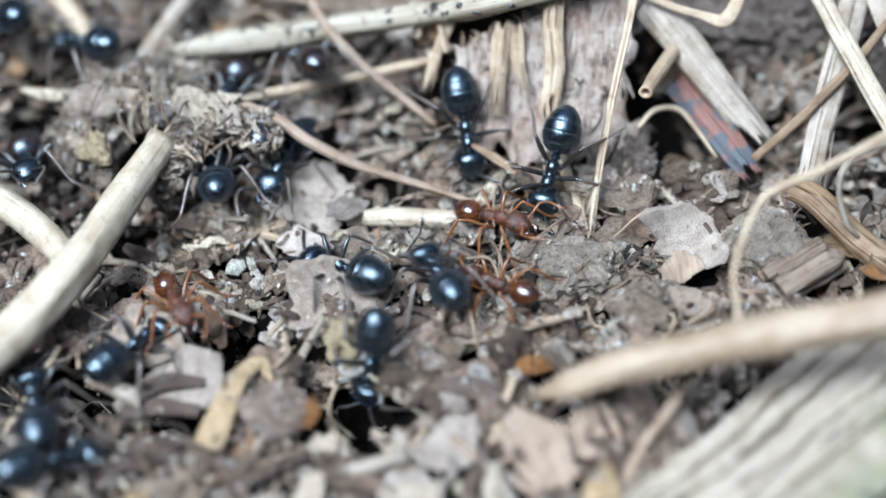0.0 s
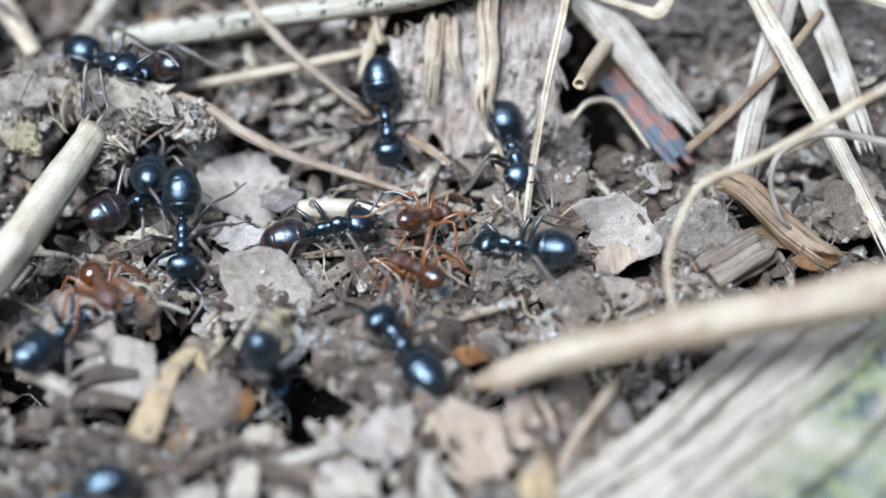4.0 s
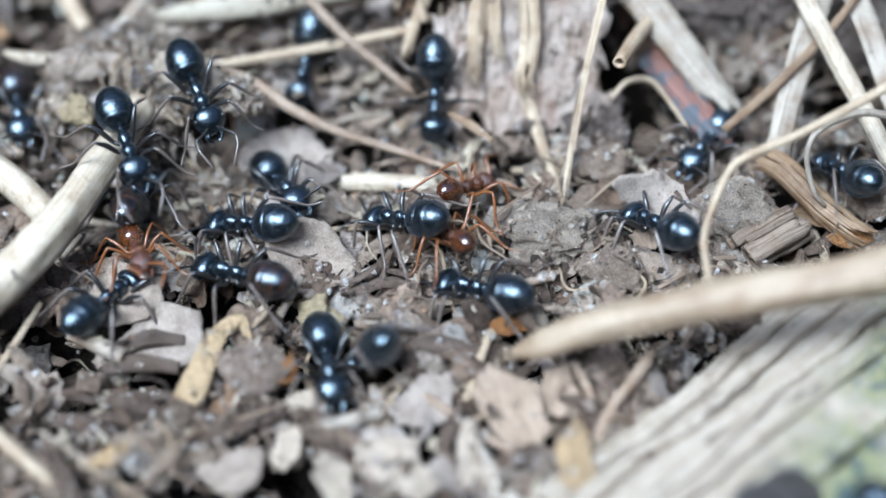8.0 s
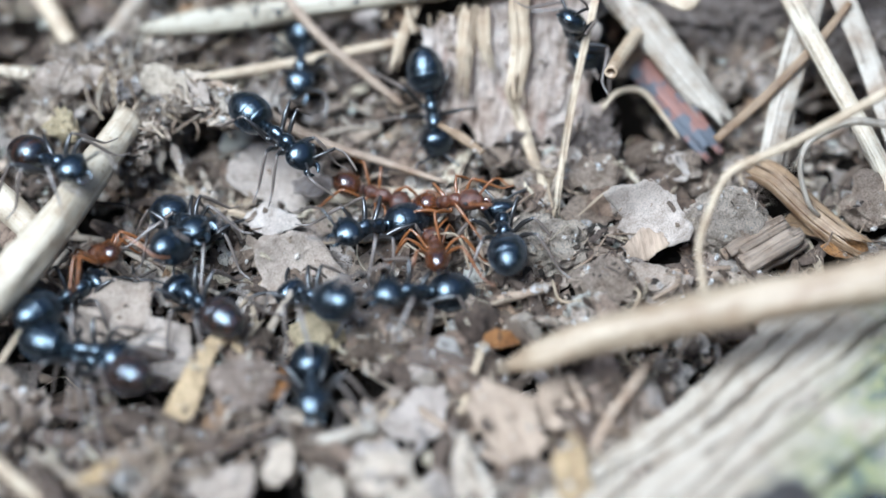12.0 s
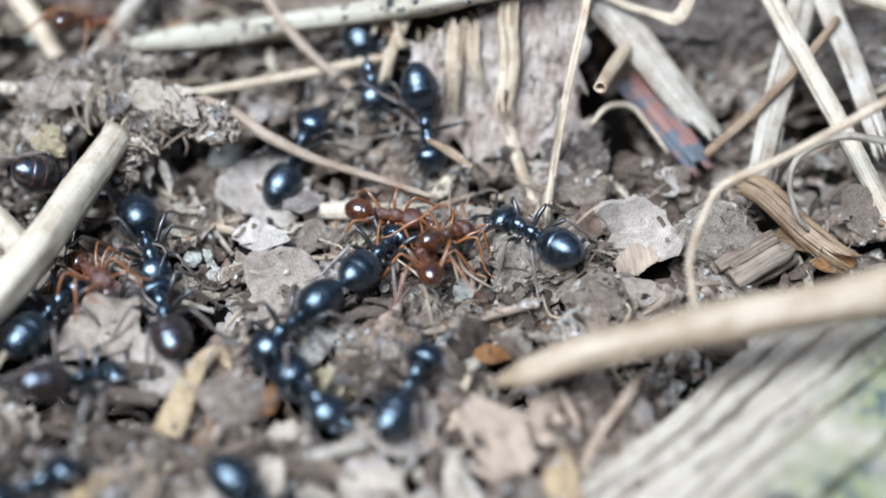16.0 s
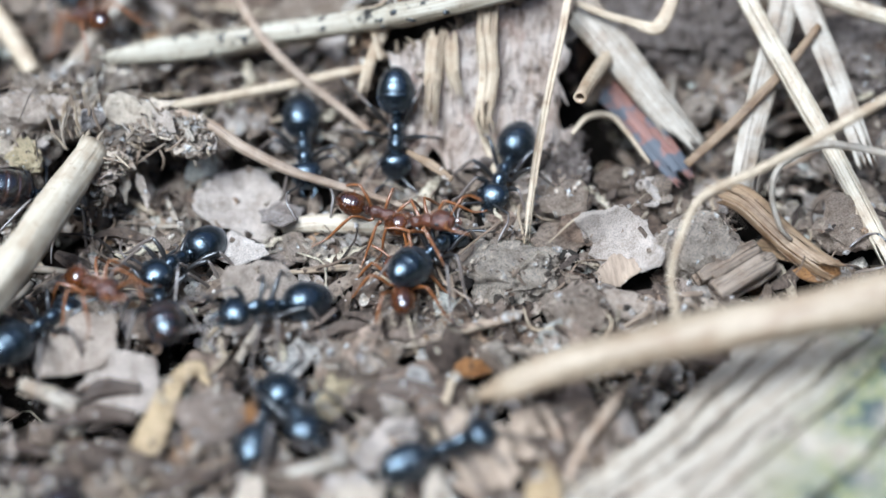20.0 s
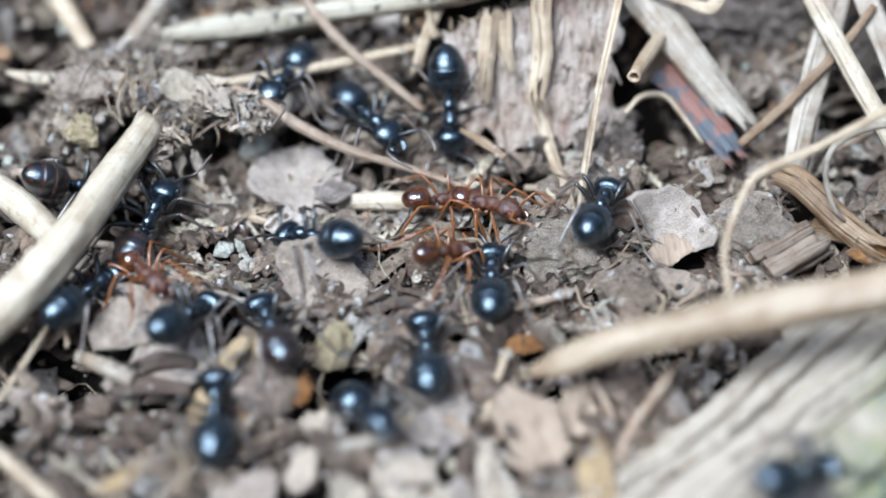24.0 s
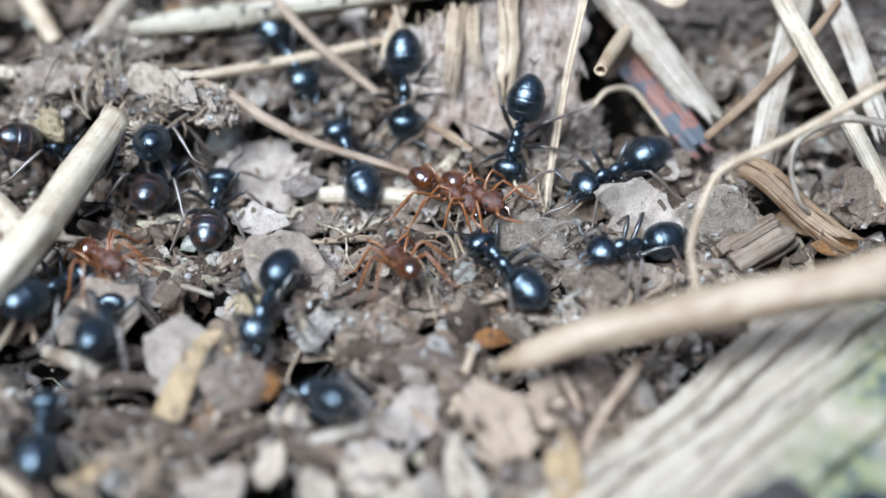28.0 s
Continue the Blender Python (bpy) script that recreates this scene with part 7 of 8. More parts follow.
    crawl("black", [(0, -23.07, 10.46, 3.30, 34, 129), (0.5, -20.39, 8.92, 3.47, 17, 71), (1, -17.72, 7.38, 3.63, 1, 12), (1.5, -15.04, 5.84, 3.80, -14, -46), (2, -15.12, 4.76, 4.00, -1, -52), (2.5, -14.77, 4.35, 4.00, 14, -61), (3, -14.87, 5.49, 4.00, -5, -36), (3.5, -15.09, 6.82, 3.70, -33, -51), (4.5, -13.92, 6.60, 3.70, 0, -14), (5.5, -12.76, 6.38, 3.70, 33, 24), (6, -12.49, 5.95, 3.70, 24, 9), (6.5, -12.55, 5.90, 3.95, 36, 4), (7, -12.60, 4.19, 4.20, 1, -65), (7.5, -12.47, 2.61, 4.20, 6, -73), (8, -12.29, 2.74, 4.20, 9, -65), (8.5, -12.35, 1.84, 4.20, 37, -67), (9, -12.06, 1.11, 4.20, 6, -70), (9.5, -12.33, 3.67, 4.20, -6, -48), (10, -11.57, 4.17, 4.20, 8, -42), (10.5, -10.25, 1.75, 4.10, -7, -56), (11, -9.18, 2.70, 4.00, -11, -23), (11.5, -9.40, 2.16, 3.70, 7, -49), (12, -8.34, 1.79, 3.40, 3, -43), (12.5, -8.09, 1.95, 2.80, 13, -28), (14.5, -7.65, 4.87, 0.71, 3, -3), (14.75, -6.66, 5.58, 1.81, -14, -72), (15, -5.68, 6.29, 2.91, -32, -142), (15.25, -6.25, 7.43, 2.82, -6, 152), (15.5, -6.82, 8.57, 2.74, 18, 86), (16.3, -7.20, 21.78, 4.46, -7, 92), (28, -7.20, 21.78, 4.46, -7, 92)])
    crawl("brown", [(0, -21.02, 3.01, 1.87, -32, -71), (1, -18.92, -1.08, 2.16, -40, -65), (2, -22.42, 1.80, 1.34, -16, -89), (3.5, -21.94, 6.38, 1.43, 14, -80), (5.5, -19.04, 3.14, 1.16, 5, -89), (6, -18.92, 3.05, 1.15, -1, -87), (6.5, -18.84, 2.33, 1.45, 22, -87), (7, -18.73, 0.68, 1.34, -16, -84), (7.5, -20.68, 5.46, 1.31, -2, -82), (8, -20.94, 4.33, 1.36, -9, -73), (8.5, -20.04, 4.23, 1.19, 5, -61), (9, -19.91, 4.44, 1.18, 3, -76), (9.5, -19.27, 3.34, 1.33, 17, -77), (10, -19.56, 4.13, 1.19, 0, -80), (10.5, -19.37, 2.56, 1.60, 26, -77), (11, -18.83, 0.98, 1.13, -5, -84), (11.5, -17.70, 0.07, 3.20, -30, -60), (12, -17.44, -0.62, 4.30, -25, -39), (12.5, -15.56, -0.23, 4.40, -0, -45), (14.5, -17.59, 2.19, 1.29, 37, 16), (15, -17.39, 1.73, 1.06, 33, 18), (15.5, -17.01, 1.82, 1.04, 32, 18), (16, -16.98, 2.03, 1.08, 32, 18), (16.5, -17.01, 2.20, 1.13, 32, 18), (17, -17.04, 1.83, 1.05, 32, 18), (17.5, -17.10, 1.95, 1.09, 33, 19), (18, -17.40, 1.79, 1.08, 33, 19), (18.5, -17.03, 1.93, 1.07, 32, 19), (19, -17.02, 1.90, 1.06, 32, 18), (19.5, -16.94, 1.94, 1.07, 32, 18), (20, -17.06, 2.03, 1.10, 33, 18), (20.5, -16.72, 2.22, 1.12, 32, 18), (21, -17.10, 1.40, 0.99, 33, 18), (21.5, -16.96, 1.47, 0.99, 33, 18), (23.5, -17.38, 1.81, 1.08, 33, 18), (24, -17.78, 1.12, 1.08, 33, 19), (24.5, -17.07, 1.58, 1.03, 33, 20), (25, -17.33, 1.48, 1.04, 34, 20), (25.5, -17.23, 1.41, 1.02, 34, 19), (26, -17.16, 1.05, 1.00, 33, 19), (26.5, -17.07, 1.12, 0.97, 32, 18), (27, -18.02, 2.08, 1.21, 32, 18), (27.5, -17.82, 2.97, 1.40, 32, 17), (28, -17.62, 2.75, 1.33, 32, 18)])
    crawl("black", [(0, -24.68, -10.18, 1.27, -6, 55), (7, -24.68, -10.18, 1.27, -6, 55), (7.75, -22.49, -7.08, 1.69, -22, -5), (8.5, -20.31, -3.98, 2.11, -41, -66), (8.75, -19.48, -6.45, 1.95, 2, 2), (9, -18.64, -8.92, 1.79, 46, 69), (9.17, -17.64, -7.90, 1.80, 17, 129), (9.33, -16.65, -6.89, 1.80, -8, -172), (9.5, -15.66, -5.87, 1.80, -34, -113), (9.67, -16.64, -6.04, 1.77, -10, -55), (9.83, -17.63, -6.21, 1.75, 13, 2), (10, -18.61, -6.38, 1.72, 38, 60), (11, -18.21, -6.91, 1.57, 33, 72), (11.75, -16.36, -7.78, 1.46, 4, 12), (12.5, -14.50, -8.65, 1.36, -24, -48), (14.5, -18.96, -9.83, 1.89, -40, -69), (15, -21.54, -11.69, 1.46, -15, -107), (15.5, -24.11, -13.56, 1.03, 8, -144), (28, -24.11, -13.56, 1.03, 8, -144)])
    crawl("black", [(0, -6.21, -19.72, 1.09, -3, 101), (13, -6.21, -19.72, 1.09, -3, 101), (14.5, -8.00, -10.50, 1.56, 19, 87), (15, -6.81, -10.66, 1.47, 10, 52), (15.5, -4.42, -8.65, 1.13, -52, 8), (16, -1.99, -8.81, 1.53, -2, 67), (16.5, -2.50, -9.88, 1.55, -2, 97), (17, -3.08, -9.26, 1.58, -0, 106), (17.5, -2.91, -10.96, 1.53, -0, 97), (17.8, -2.55, -13.71, 1.40, 1, 37), (18.1, -2.20, -16.45, 1.27, 2, -23), (18.4, -1.84, -19.20, 1.14, 3, -83), (28, -1.84, -19.20, 1.14, 3, -83)])
    crawl("black", [(0, -12.81, 3.23, 1.00, 24, 102), (5.5, -12.81, 3.23, 1.00, 24, 102), (5.75, -12.42, 3.26, 0.73, -7, 144), (6, -12.02, 3.29, 0.45, -42, -175), (6.5, -11.12, -0.38, 0.74, -16, -166), (7, -10.33, -1.85, 1.29, -25, -148), (7.5, -10.56, -2.97, 1.58, -30, -129), (7.75, -10.34, -2.56, 1.46, -4, -164), (8, -10.13, -2.15, 1.35, 22, 161), (8.5, -9.48, -0.55, 0.71, 20, 143), (9, -8.83, -1.06, 0.82, 16, 140), (9.5, -7.68, -1.85, 0.96, 8, 156), (10, -6.99, -1.76, 0.96, -4, -174), (10.5, -6.60, -2.19, 1.17, 19, 159), (11, -5.25, -2.40, 1.08, 15, 151), (11.5, -4.25, -2.02, 1.53, 31, 156), (12, -4.10, -1.74, 1.62, -27, -144), (12.5, -4.03, -1.36, 1.37, 27, 152), (13.5, -4.50, -1.79, 1.21, 18, 115), (14.5, -4.97, -2.21, 1.05, 10, 78), (15, -5.76, -1.93, 1.31, 24, 56), (15.5, -5.54, -1.68, 1.15, 18, 54), (16, -3.46, -1.85, 1.17, 14, 60), (16.5, -1.57, -4.52, 1.50, 13, 56), (16.75, -0.49, -4.70, 1.48, 17, 92), (17, 0.59, -4.89, 1.46, 22, 127), (17.25, -0.52, -6.83, 1.48, 1, 177), (17.5, -1.64, -8.77, 1.50, -19, -133), (17.75, -3.66, -9.19, 1.21, -10, 170), (18, -5.68, -9.61, 0.91, -1, 114), (18.5, -5.15, -8.02, 1.65, -88, 71), (19, -6.15, -4.67, 1.64, 7, 96), (19.25, -7.98, -3.71, 1.67, -13, 164), (19.5, -9.81, -2.75, 1.71, -35, -129), (20, -11.00, -1.44, 0.99, -23, -125), (20.5, -10.83, -1.81, 1.28, -29, -122), (21, -9.79, -0.76, 0.75, -16, -138), (21.5, -5.88, -1.97, 1.18, -15, -147), (22.5, -8.06, -2.39, 1.32, 5, 177), (23.5, -10.24, -2.81, 1.47, 25, 142), (24, -7.76, -1.60, 1.15, 24, 150), (24.5, -5.07, -0.89, 1.03, 19, 148), (25, -4.64, -0.66, 1.17, 23, 161), (25.5, -0.55, -1.09, 1.25, 14, 143), (26, 0.20, -2.39, 1.28, 13, 135), (26.5, 0.28, -1.99, 1.22, -6, 130), (27, 0.50, -2.11, 1.22, -3, 121), (27.5, 1.18, -1.58, 1.28, 5, 118), (28, 1.58, -3.26, 1.15, 0, 126)])
    crawl("black", [(0, -7.72, -20.35, 1.16, 2, 79), (6.8, -7.72, -20.35, 1.16, 2, 79), (7.15, -6.56, -14.44, 0.97, -27, 23), (7.5, -5.41, -8.52, 0.78, -68, -33), (7.67, -5.08, -8.58, 0.89, -20, 24), (7.83, -4.76, -8.63, 1.01, 15, 81), (8, -4.44, -8.68, 1.12, 58, 137), (8.25, -4.56, -8.99, 1.27, 15, -168), (8.5, -4.68, -9.29, 1.42, -19, -113), (9, -4.64, -8.30, 2.08, -71, -62), (9.17, -4.71, -8.22, 1.67, -19, -110), (9.33, -4.79, -8.14, 1.25, 17, -158), (9.5, -4.86, -8.07, 0.84, 64, 154), (9.75, -4.52, -7.95, 1.17, 37, 117), (10, -4.18, -7.83, 1.51, 18, 81), (10.5, -4.33, -6.80, 1.76, 27, 123), (11, -5.16, -6.55, 1.82, 30, 132), (11.5, -6.31, -5.94, 1.91, 32, 140), (12, -6.59, -5.59, 1.82, 30, 139), (12.25, -6.51, -5.78, 1.99, -3, 178), (12.5, -6.44, -5.96, 2.16, -38, -143), (14.5, -6.47, -5.86, 1.77, -24, -137), (15, -6.40, -5.69, 1.75, -24, -152), (15.5, -6.97, -5.79, 1.87, -27, -152), (16, -6.93, -6.01, 1.51, -4, -130), (16.5, -6.48, -5.84, 1.95, -31, -135), (17, -6.29, -6.41, 2.02, -33, -140), (17.5, -6.31, -6.51, 1.98, -31, -134), (17.75, -5.74, -6.12, 1.95, 1, -178), (18, -5.18, -5.73, 1.91, 33, 138), (18.5, -2.83, -4.92, 1.56, 12, 129), (19, -2.47, -5.95, 1.59, 23, 124), (19.5, -3.66, -4.65, 1.59, 23, 123), (19.75, -5.36, -4.54, 1.60, 2, 164), (20, -7.07, -4.43, 1.62, -20, -155), (20.5, -8.99, -4.89, 1.69, -23, -153), (21, -11.47, -5.77, 1.52, 19, 161), (21.5, -11.36, -6.38, 1.53, 21, 167), (23.5, -13.97, -6.05, 1.75, 38, 126), (24, -12.19, -6.09, 1.65, 28, 61), (24.5, -12.35, -6.18, 1.76, 33, 66), (25, -12.22, -5.90, 1.81, 34, 68), (25.5, -13.24, -5.24, 1.79, 35, 65), (26, -12.53, -6.00, 1.85, 36, 63), (26.5, -14.52, -4.30, 1.89, 38, 57), (27, -15.54, -5.26, 1.73, 34, 98), (27.17, -14.95, -6.01, 1.65, 14, 157), (27.33, -14.35, -6.76, 1.56, -5, -144), (27.5, -13.76, -7.51, 1.48, -24, -85), (27.67, -13.97, -7.17, 1.47, -8, -28), (27.83, -14.17, -6.84, 1.45, 8, 29), (28, -14.38, -6.51, 1.44, 25, 86)])
    crawl("black", [(0, 0.05, -17.94, 1.26, -1, 100), (2.2, 0.05, -17.94, 1.26, -1, 100), (3, -1.80, -7.92, 1.52, 10, 110), (3.5, -1.62, -6.95, 1.50, 4, 106), (4.5, -1.56, -6.67, 1.77, -17, 163), (5.5, -1.50, -6.39, 2.04, -42, -140), (5.75, -1.19, -6.30, 1.86, -5, 168), (6, -0.88, -6.20, 1.69, 30, 116), (6.5, 0.14, -6.74, 1.77, 36, 119), (7, 3.49, -6.08, 1.52, 29, 64), (7.5, 4.24, -5.31, 1.66, 31, 70), (7.75, 2.01, -5.35, 1.53, 25, 112), (8, -0.21, -5.39, 1.41, 18, 153), (8.5, -0.56, -5.86, 1.58, -28, -160), (9, -0.48, -5.38, 1.58, 25, 147), (9.5, -0.19, -4.78, 1.57, 25, 135), (10, -1.37, -3.54, 1.23, 14, 137), (10.5, 0.64, -3.30, 1.30, 13, 118), (10.75, 0.74, -4.10, 1.35, -4, 158), (11, 0.84, -4.89, 1.41, -21, -162), (11.5, -1.16, -5.20, 1.58, 24, 151), (12, -2.21, -5.31, 1.79, -31, -154), (12.5, -1.06, -5.34, 1.83, -33, -143), (13.5, 1.85, -5.54, 1.79, -34, -93), (14.5, 4.75, -5.74, 1.76, -34, -42), (14.67, 5.54, -7.11, 1.65, -17, 10), (14.83, 6.32, -8.47, 1.53, -1, 63), (15, 7.11, -9.84, 1.42, 14, 115), (15.5, 7.61, -12.52, 2.59, 28, 106), (15.8, 7.72, -15.83, 3.30, 19, 161), (16.1, 7.83, -19.03, 3.86, 11, -143), (16.4, 7.94, -19.49, 1.16, 3, -88), (28, 7.94, -19.49, 1.16, 3, -88)])
    crawl("black", [(0, 11.94, 20.82, 4.18, 7, -99), (1, 11.94, 20.82, 4.18, 7, -99), (1.33, 10.82, 13.76, 3.35, 13, -146), (1.67, 9.69, 6.69, 2.52, 20, 167), (2, 8.56, -0.38, 1.68, 27, 120), (2.25, 7.67, -0.43, 1.63, 2, 167), (2.5, 6.78, -0.47, 1.58, -22, -145), (3, 5.96, -1.67, 2.14, -38, -137), (3.5, 4.42, -1.56, 1.51, 15, 157), (5.5, 2.07, -3.16, 1.54, 22, 155), (6, 2.17, -2.73, 1.38, 15, 157), (6.17, 1.99, -3.11, 1.53, 0, -146), (6.33, 1.82, -3.49, 1.69, -15, -90), (6.5, 1.65, -3.86, 1.84, -31, -34), (6.67, 0.41, -3.02, 1.60, -17, 22), (6.83, -0.82, -2.17, 1.36, -3, 78), (7, -2.06, -1.33, 1.12, 10, 135), (7.5, -3.62, -1.52, 1.11, 17, 132), (8, -3.53, -1.83, 1.48, 29, 151), (8.5, -0.84, -2.36, 1.17, 6, 142), (9, 0.18, -2.01, 1.22, 2, 112), (9.5, 1.36, -1.82, 1.27, 0, 99), (10, 1.83, -1.75, 1.29, 6, 97), (10.5, 1.67, -1.78, 1.28, 6, 99), (11, 1.26, -0.68, 1.39, 11, 99), (11.5, 1.64, -1.75, 1.50, 14, 90), (12, 1.29, -1.62, 1.39, 11, 95), (12.5, 0.76, -1.91, 1.25, 8, 97), (14.5, 2.15, 0.36, 1.42, -7, 147), (15, 2.55, -0.18, 1.41, -2, 151), (15.5, 2.83, -0.96, 1.37, 4, 156), (16, 2.76, -0.86, 1.38, 8, 139), (16.5, 2.73, -1.42, 1.70, 21, 126), (17, 4.18, 1.00, 1.44, -12, 123), (17.5, 11.35, 8.51, 1.85, -6, 97), (17.75, 12.10, 5.65, 1.32, -3, 32), (18, 12.85, 2.80, 0.79, -0, -33), (19, 24.19, -0.13, 1.42, -3, -14), (28, 24.19, -0.13, 1.42, -3, -14)])
    crawl("brown", [(0, -13.83, -19.90, 1.17, -1, 91), (22, -13.83, -19.90, 1.17, -1, 91), (23.5, -14.22, -2.96, 1.43, 21, 51), (24, -14.56, -0.90, 1.33, -15, 69), (24.5, -14.48, 0.54, 0.63, 12, 72), (25, -13.79, 1.77, 0.94, 38, 45), (25.5, -13.65, 1.55, 0.84, 34, 56), (26, -13.60, 1.90, 0.75, 24, 82), (26.5, -13.54, 1.78, 0.48, 16, 81), (27, -13.57, 1.94, 0.63, 19, 85), (27.5, -13.37, 1.64, 0.80, 24, 103), (28, -13.14, 1.67, 0.65, 26, 83)])
    crawl("black", [(0, -8.72, -19.25, 1.06, -3, 101), (18, -8.72, -19.25, 1.06, -3, 101), (19, -10.31, -11.25, 1.52, 19, 90), (19.5, -8.84, -10.88, 1.63, 23, 88), (20, -6.98, -8.99, 0.63, 7, 81), (20.5, -7.95, -9.12, 1.27, 7, 107), (21, -8.43, -9.07, 1.51, 11, 103), (21.5, -8.09, -9.56, 1.46, 5, 93), (23.5, -3.94, -10.39, 1.56, 3, 104), (24, -2.74, -7.54, 1.59, 9, 95), (24.5, -2.83, -6.32, 1.60, 3, 94), (25, -2.63, -6.63, 1.59, 3, 92), (25.5, -4.86, -6.24, 1.52, 4, 111), (26, -4.43, -4.94, 1.63, -1, 93), (26.5, -3.80, -5.35, 1.63, 12, 102), (27, -6.54, -2.47, 1.06, 1, 115), (27.5, -4.91, -0.99, 0.95, 6, 103), (28, -4.98, 2.99, 0.90, -9, 112)])
    crawl("black", [(0, -9.19, -20.01, 1.13, -2, 100), (22.4, -9.19, -20.01, 1.13, -2, 100), (24, -10.80, -10.53, 1.54, 3, 94), (24.5, -9.60, -9.28, 1.64, 4, 85), (25, -7.86, -9.00, 1.16, 19, 73), (25.5, -8.90, -9.00, 1.62, 14, 95), (26, -5.48, -11.40, 1.51, 11, 123), (26.25, -8.72, -11.70, 1.51, 4, 158), (26.5, -11.95, -12.00, 1.50, -4, -166), (26.67, -12.09, -11.93, 1.53, 6, 142), (26.83, -12.23, -11.86, 1.56, 15, 91), (27, -12.38, -11.79, 1.59, 25, 39), (27.25, -13.01, -12.98, 1.72, 28, 88), (27.5, -13.65, -14.17, 1.85, 31, 138), (27.67, -13.25, -15.82, 1.62, 23, -174), (27.83, -12.85, -17.46, 1.40, 15, -125), (28, -12.45, -19.11, 1.18, 8, -76)])
    crawl("black", [(0, -5.92, -19.17, 1.04, -2, 53), (18.8, -5.92, -19.17, 1.04, -2, 53), (20, 0.16, -11.09, 1.46, -1, 26), (20.5, 3.75, -11.70, 1.56, -25, -33), (21, 3.88, -11.73, 1.52, 25, 23), (21.5, 5.98, -9.77, 1.36, 9, 43), (22.05, 6.80, -16.57, 3.26, 5, -19), (22.6, 7.62, -20.00, 1.16, 1, -81), (28, 7.62, -20.00, 1.16, 1, -81)])
    crawl("black", [(0, -18.21, 14.91, 3.25, 10, -67), (24.8, -18.21, 14.91, 3.25, 10, -67), (25.03, -16.33, 10.50, 2.42, 17, -11), (25.27, -14.44, 6.10, 1.60, 24, 45), (25.5, -12.56, 1.69, 0.78, 32, 102), (26, -9.53, -1.79, 1.10, 21, 137), (26.25, -9.70, -2.05, 1.10, 3, 173), (26.5, -9.87, -2.31, 1.10, -15, -151), (27, -10.09, -1.26, 1.22, -28, -143), (27.5, -8.97, 0.83, 1.00, 14, 147), (27.75, -8.44, -2.08, 0.84, 4, -159), (28, -7.91, -5.82, 1.67, -6, -105)])
    crawl("black", [(0, 11.41, 21.73, 4.45, 7, -100), (4, 11.41, 21.73, 4.45, 7, -100), (4.5, 10.10, 13.89, 3.45, 11, -156), (5, 8.78, 6.05, 2.45, 14, 147), (5.5, 7.47, -1.80, 1.45, 18, 90), (6, 8.17, -1.14, 1.61, 26, 81), (6.5, 8.27, 0.11, 1.56, 25, 78), (7, 7.98, 0.08, 1.55, 23, 85), (7.17, 7.85, -0.55, 1.70, 3, 138), (7.33, 7.72, -1.19, 1.86, -16, -170), (7.5, 7.59, -1.83, 2.01, -37, -118), (7.75, 7.41, -1.91, 1.88, -5, -174), (8, 7.22, -1.99, 1.74, 26, 129), (8.5, 8.61, -1.67, 1.50, 23, 85), (9, 7.14, -2.42, 1.32, 12, 100), (9.5, 9.38, -13.26, 3.09, -1, 104), (9.8, 9.99, -16.89, 3.84, 0, 163), (10.1, 10.60, -17.75, 1.29, 1, -137), (10.4, 11.22, -20.66, 1.19, 2, -78), (28, 11.22, -20.66, 1.19, 2, -78)])
    crawl("black", [(0, 16.58, -20.55, 1.17, -5, 121), (8, 16.58, -20.55, 1.17, -5, 121), (9, 12.93, -16.61, 4.16, 39, 123), (9.5, 13.30, -15.83, 4.12, 15, 131), (9.75, 13.98, -15.26, 4.11, 24, 92), (10, 14.66, -14.69, 4.11, 34, 53), (10.8, 21.62, -16.24, 3.88, 4, -11), (28, 21.62, -16.24, 3.88, 4, -11)])
    crawl("black", [(0, 24.39, -0.64, 1.39, -1, -164), (4, 24.39, -0.64, 1.39, -1, -164), (4.75, 18.36, -2.32, 1.55, -15, -118), (5.5, 12.33, -4.00, 1.71, -29, -71), (5.67, 12.73, -2.54, 1.42, -15, -19), (5.83, 13.13, -1.08, 1.14, -2, 32), (6, 13.53, 0.37, 0.86, 11, 83), (6.5, 15.45, 1.74, 0.90, 11, 110), (7, 15.60, 1.16, 1.33, 25, 96), (7.5, 15.45, 2.43, 1.06, 17, 94), (8, 15.43, 1.34, 1.41, 30, 118), (8.25, 13.90, -0.62, 1.41, 3, 173), (8.5, 12.37, -2.59, 1.40, -23, -131), (9, 17.90, -1.86, 1.38, -11, -62), (9.5, 23.42, -1.12, 1.36, 0, 8), (28, 23.42, -1.12, 1.36, 0, 8)])
    crawl("black", [(0, 20.94, -1.19, 1.28, 2, -178), (24.8, 20.94, -1.19, 1.28, 2, -178), (25.4, 17.94, -1.29, 1.17, 9, 137), (26, 14.93, -1.39, 1.06, 16, 91), (26.25, 11.75, -1.59, 1.10, 6, 134), (26.5, 8.57, -1.78, 1.15, -4, 177), (27, 6.43, -2.43, 1.73, -27, -158), (27.5, 6.49, -2.36, 1.75, -27, -156), (28, 7.00, -2.55, 1.44, -18, -156)])
    crawl("black", [(0, 0.06, 15.11, 8.12, 20, -85), (25.6, 0.06, 15.11, 8.12, 20, -85), (26.05, 0.47, 10.45, 6.45, -19, -130), (26.5, 0.88, 5.80, 4.77, -83, -175), (26.75, 1.56, 5.45, 3.42, -10, -134), (27, 2.25, 5.09, 2.07, 39, -94), (27.5, 2.21, 3.78, 1.42, 12, -109), (28, 2.29, 2.82, 2.15, 38, -108)])
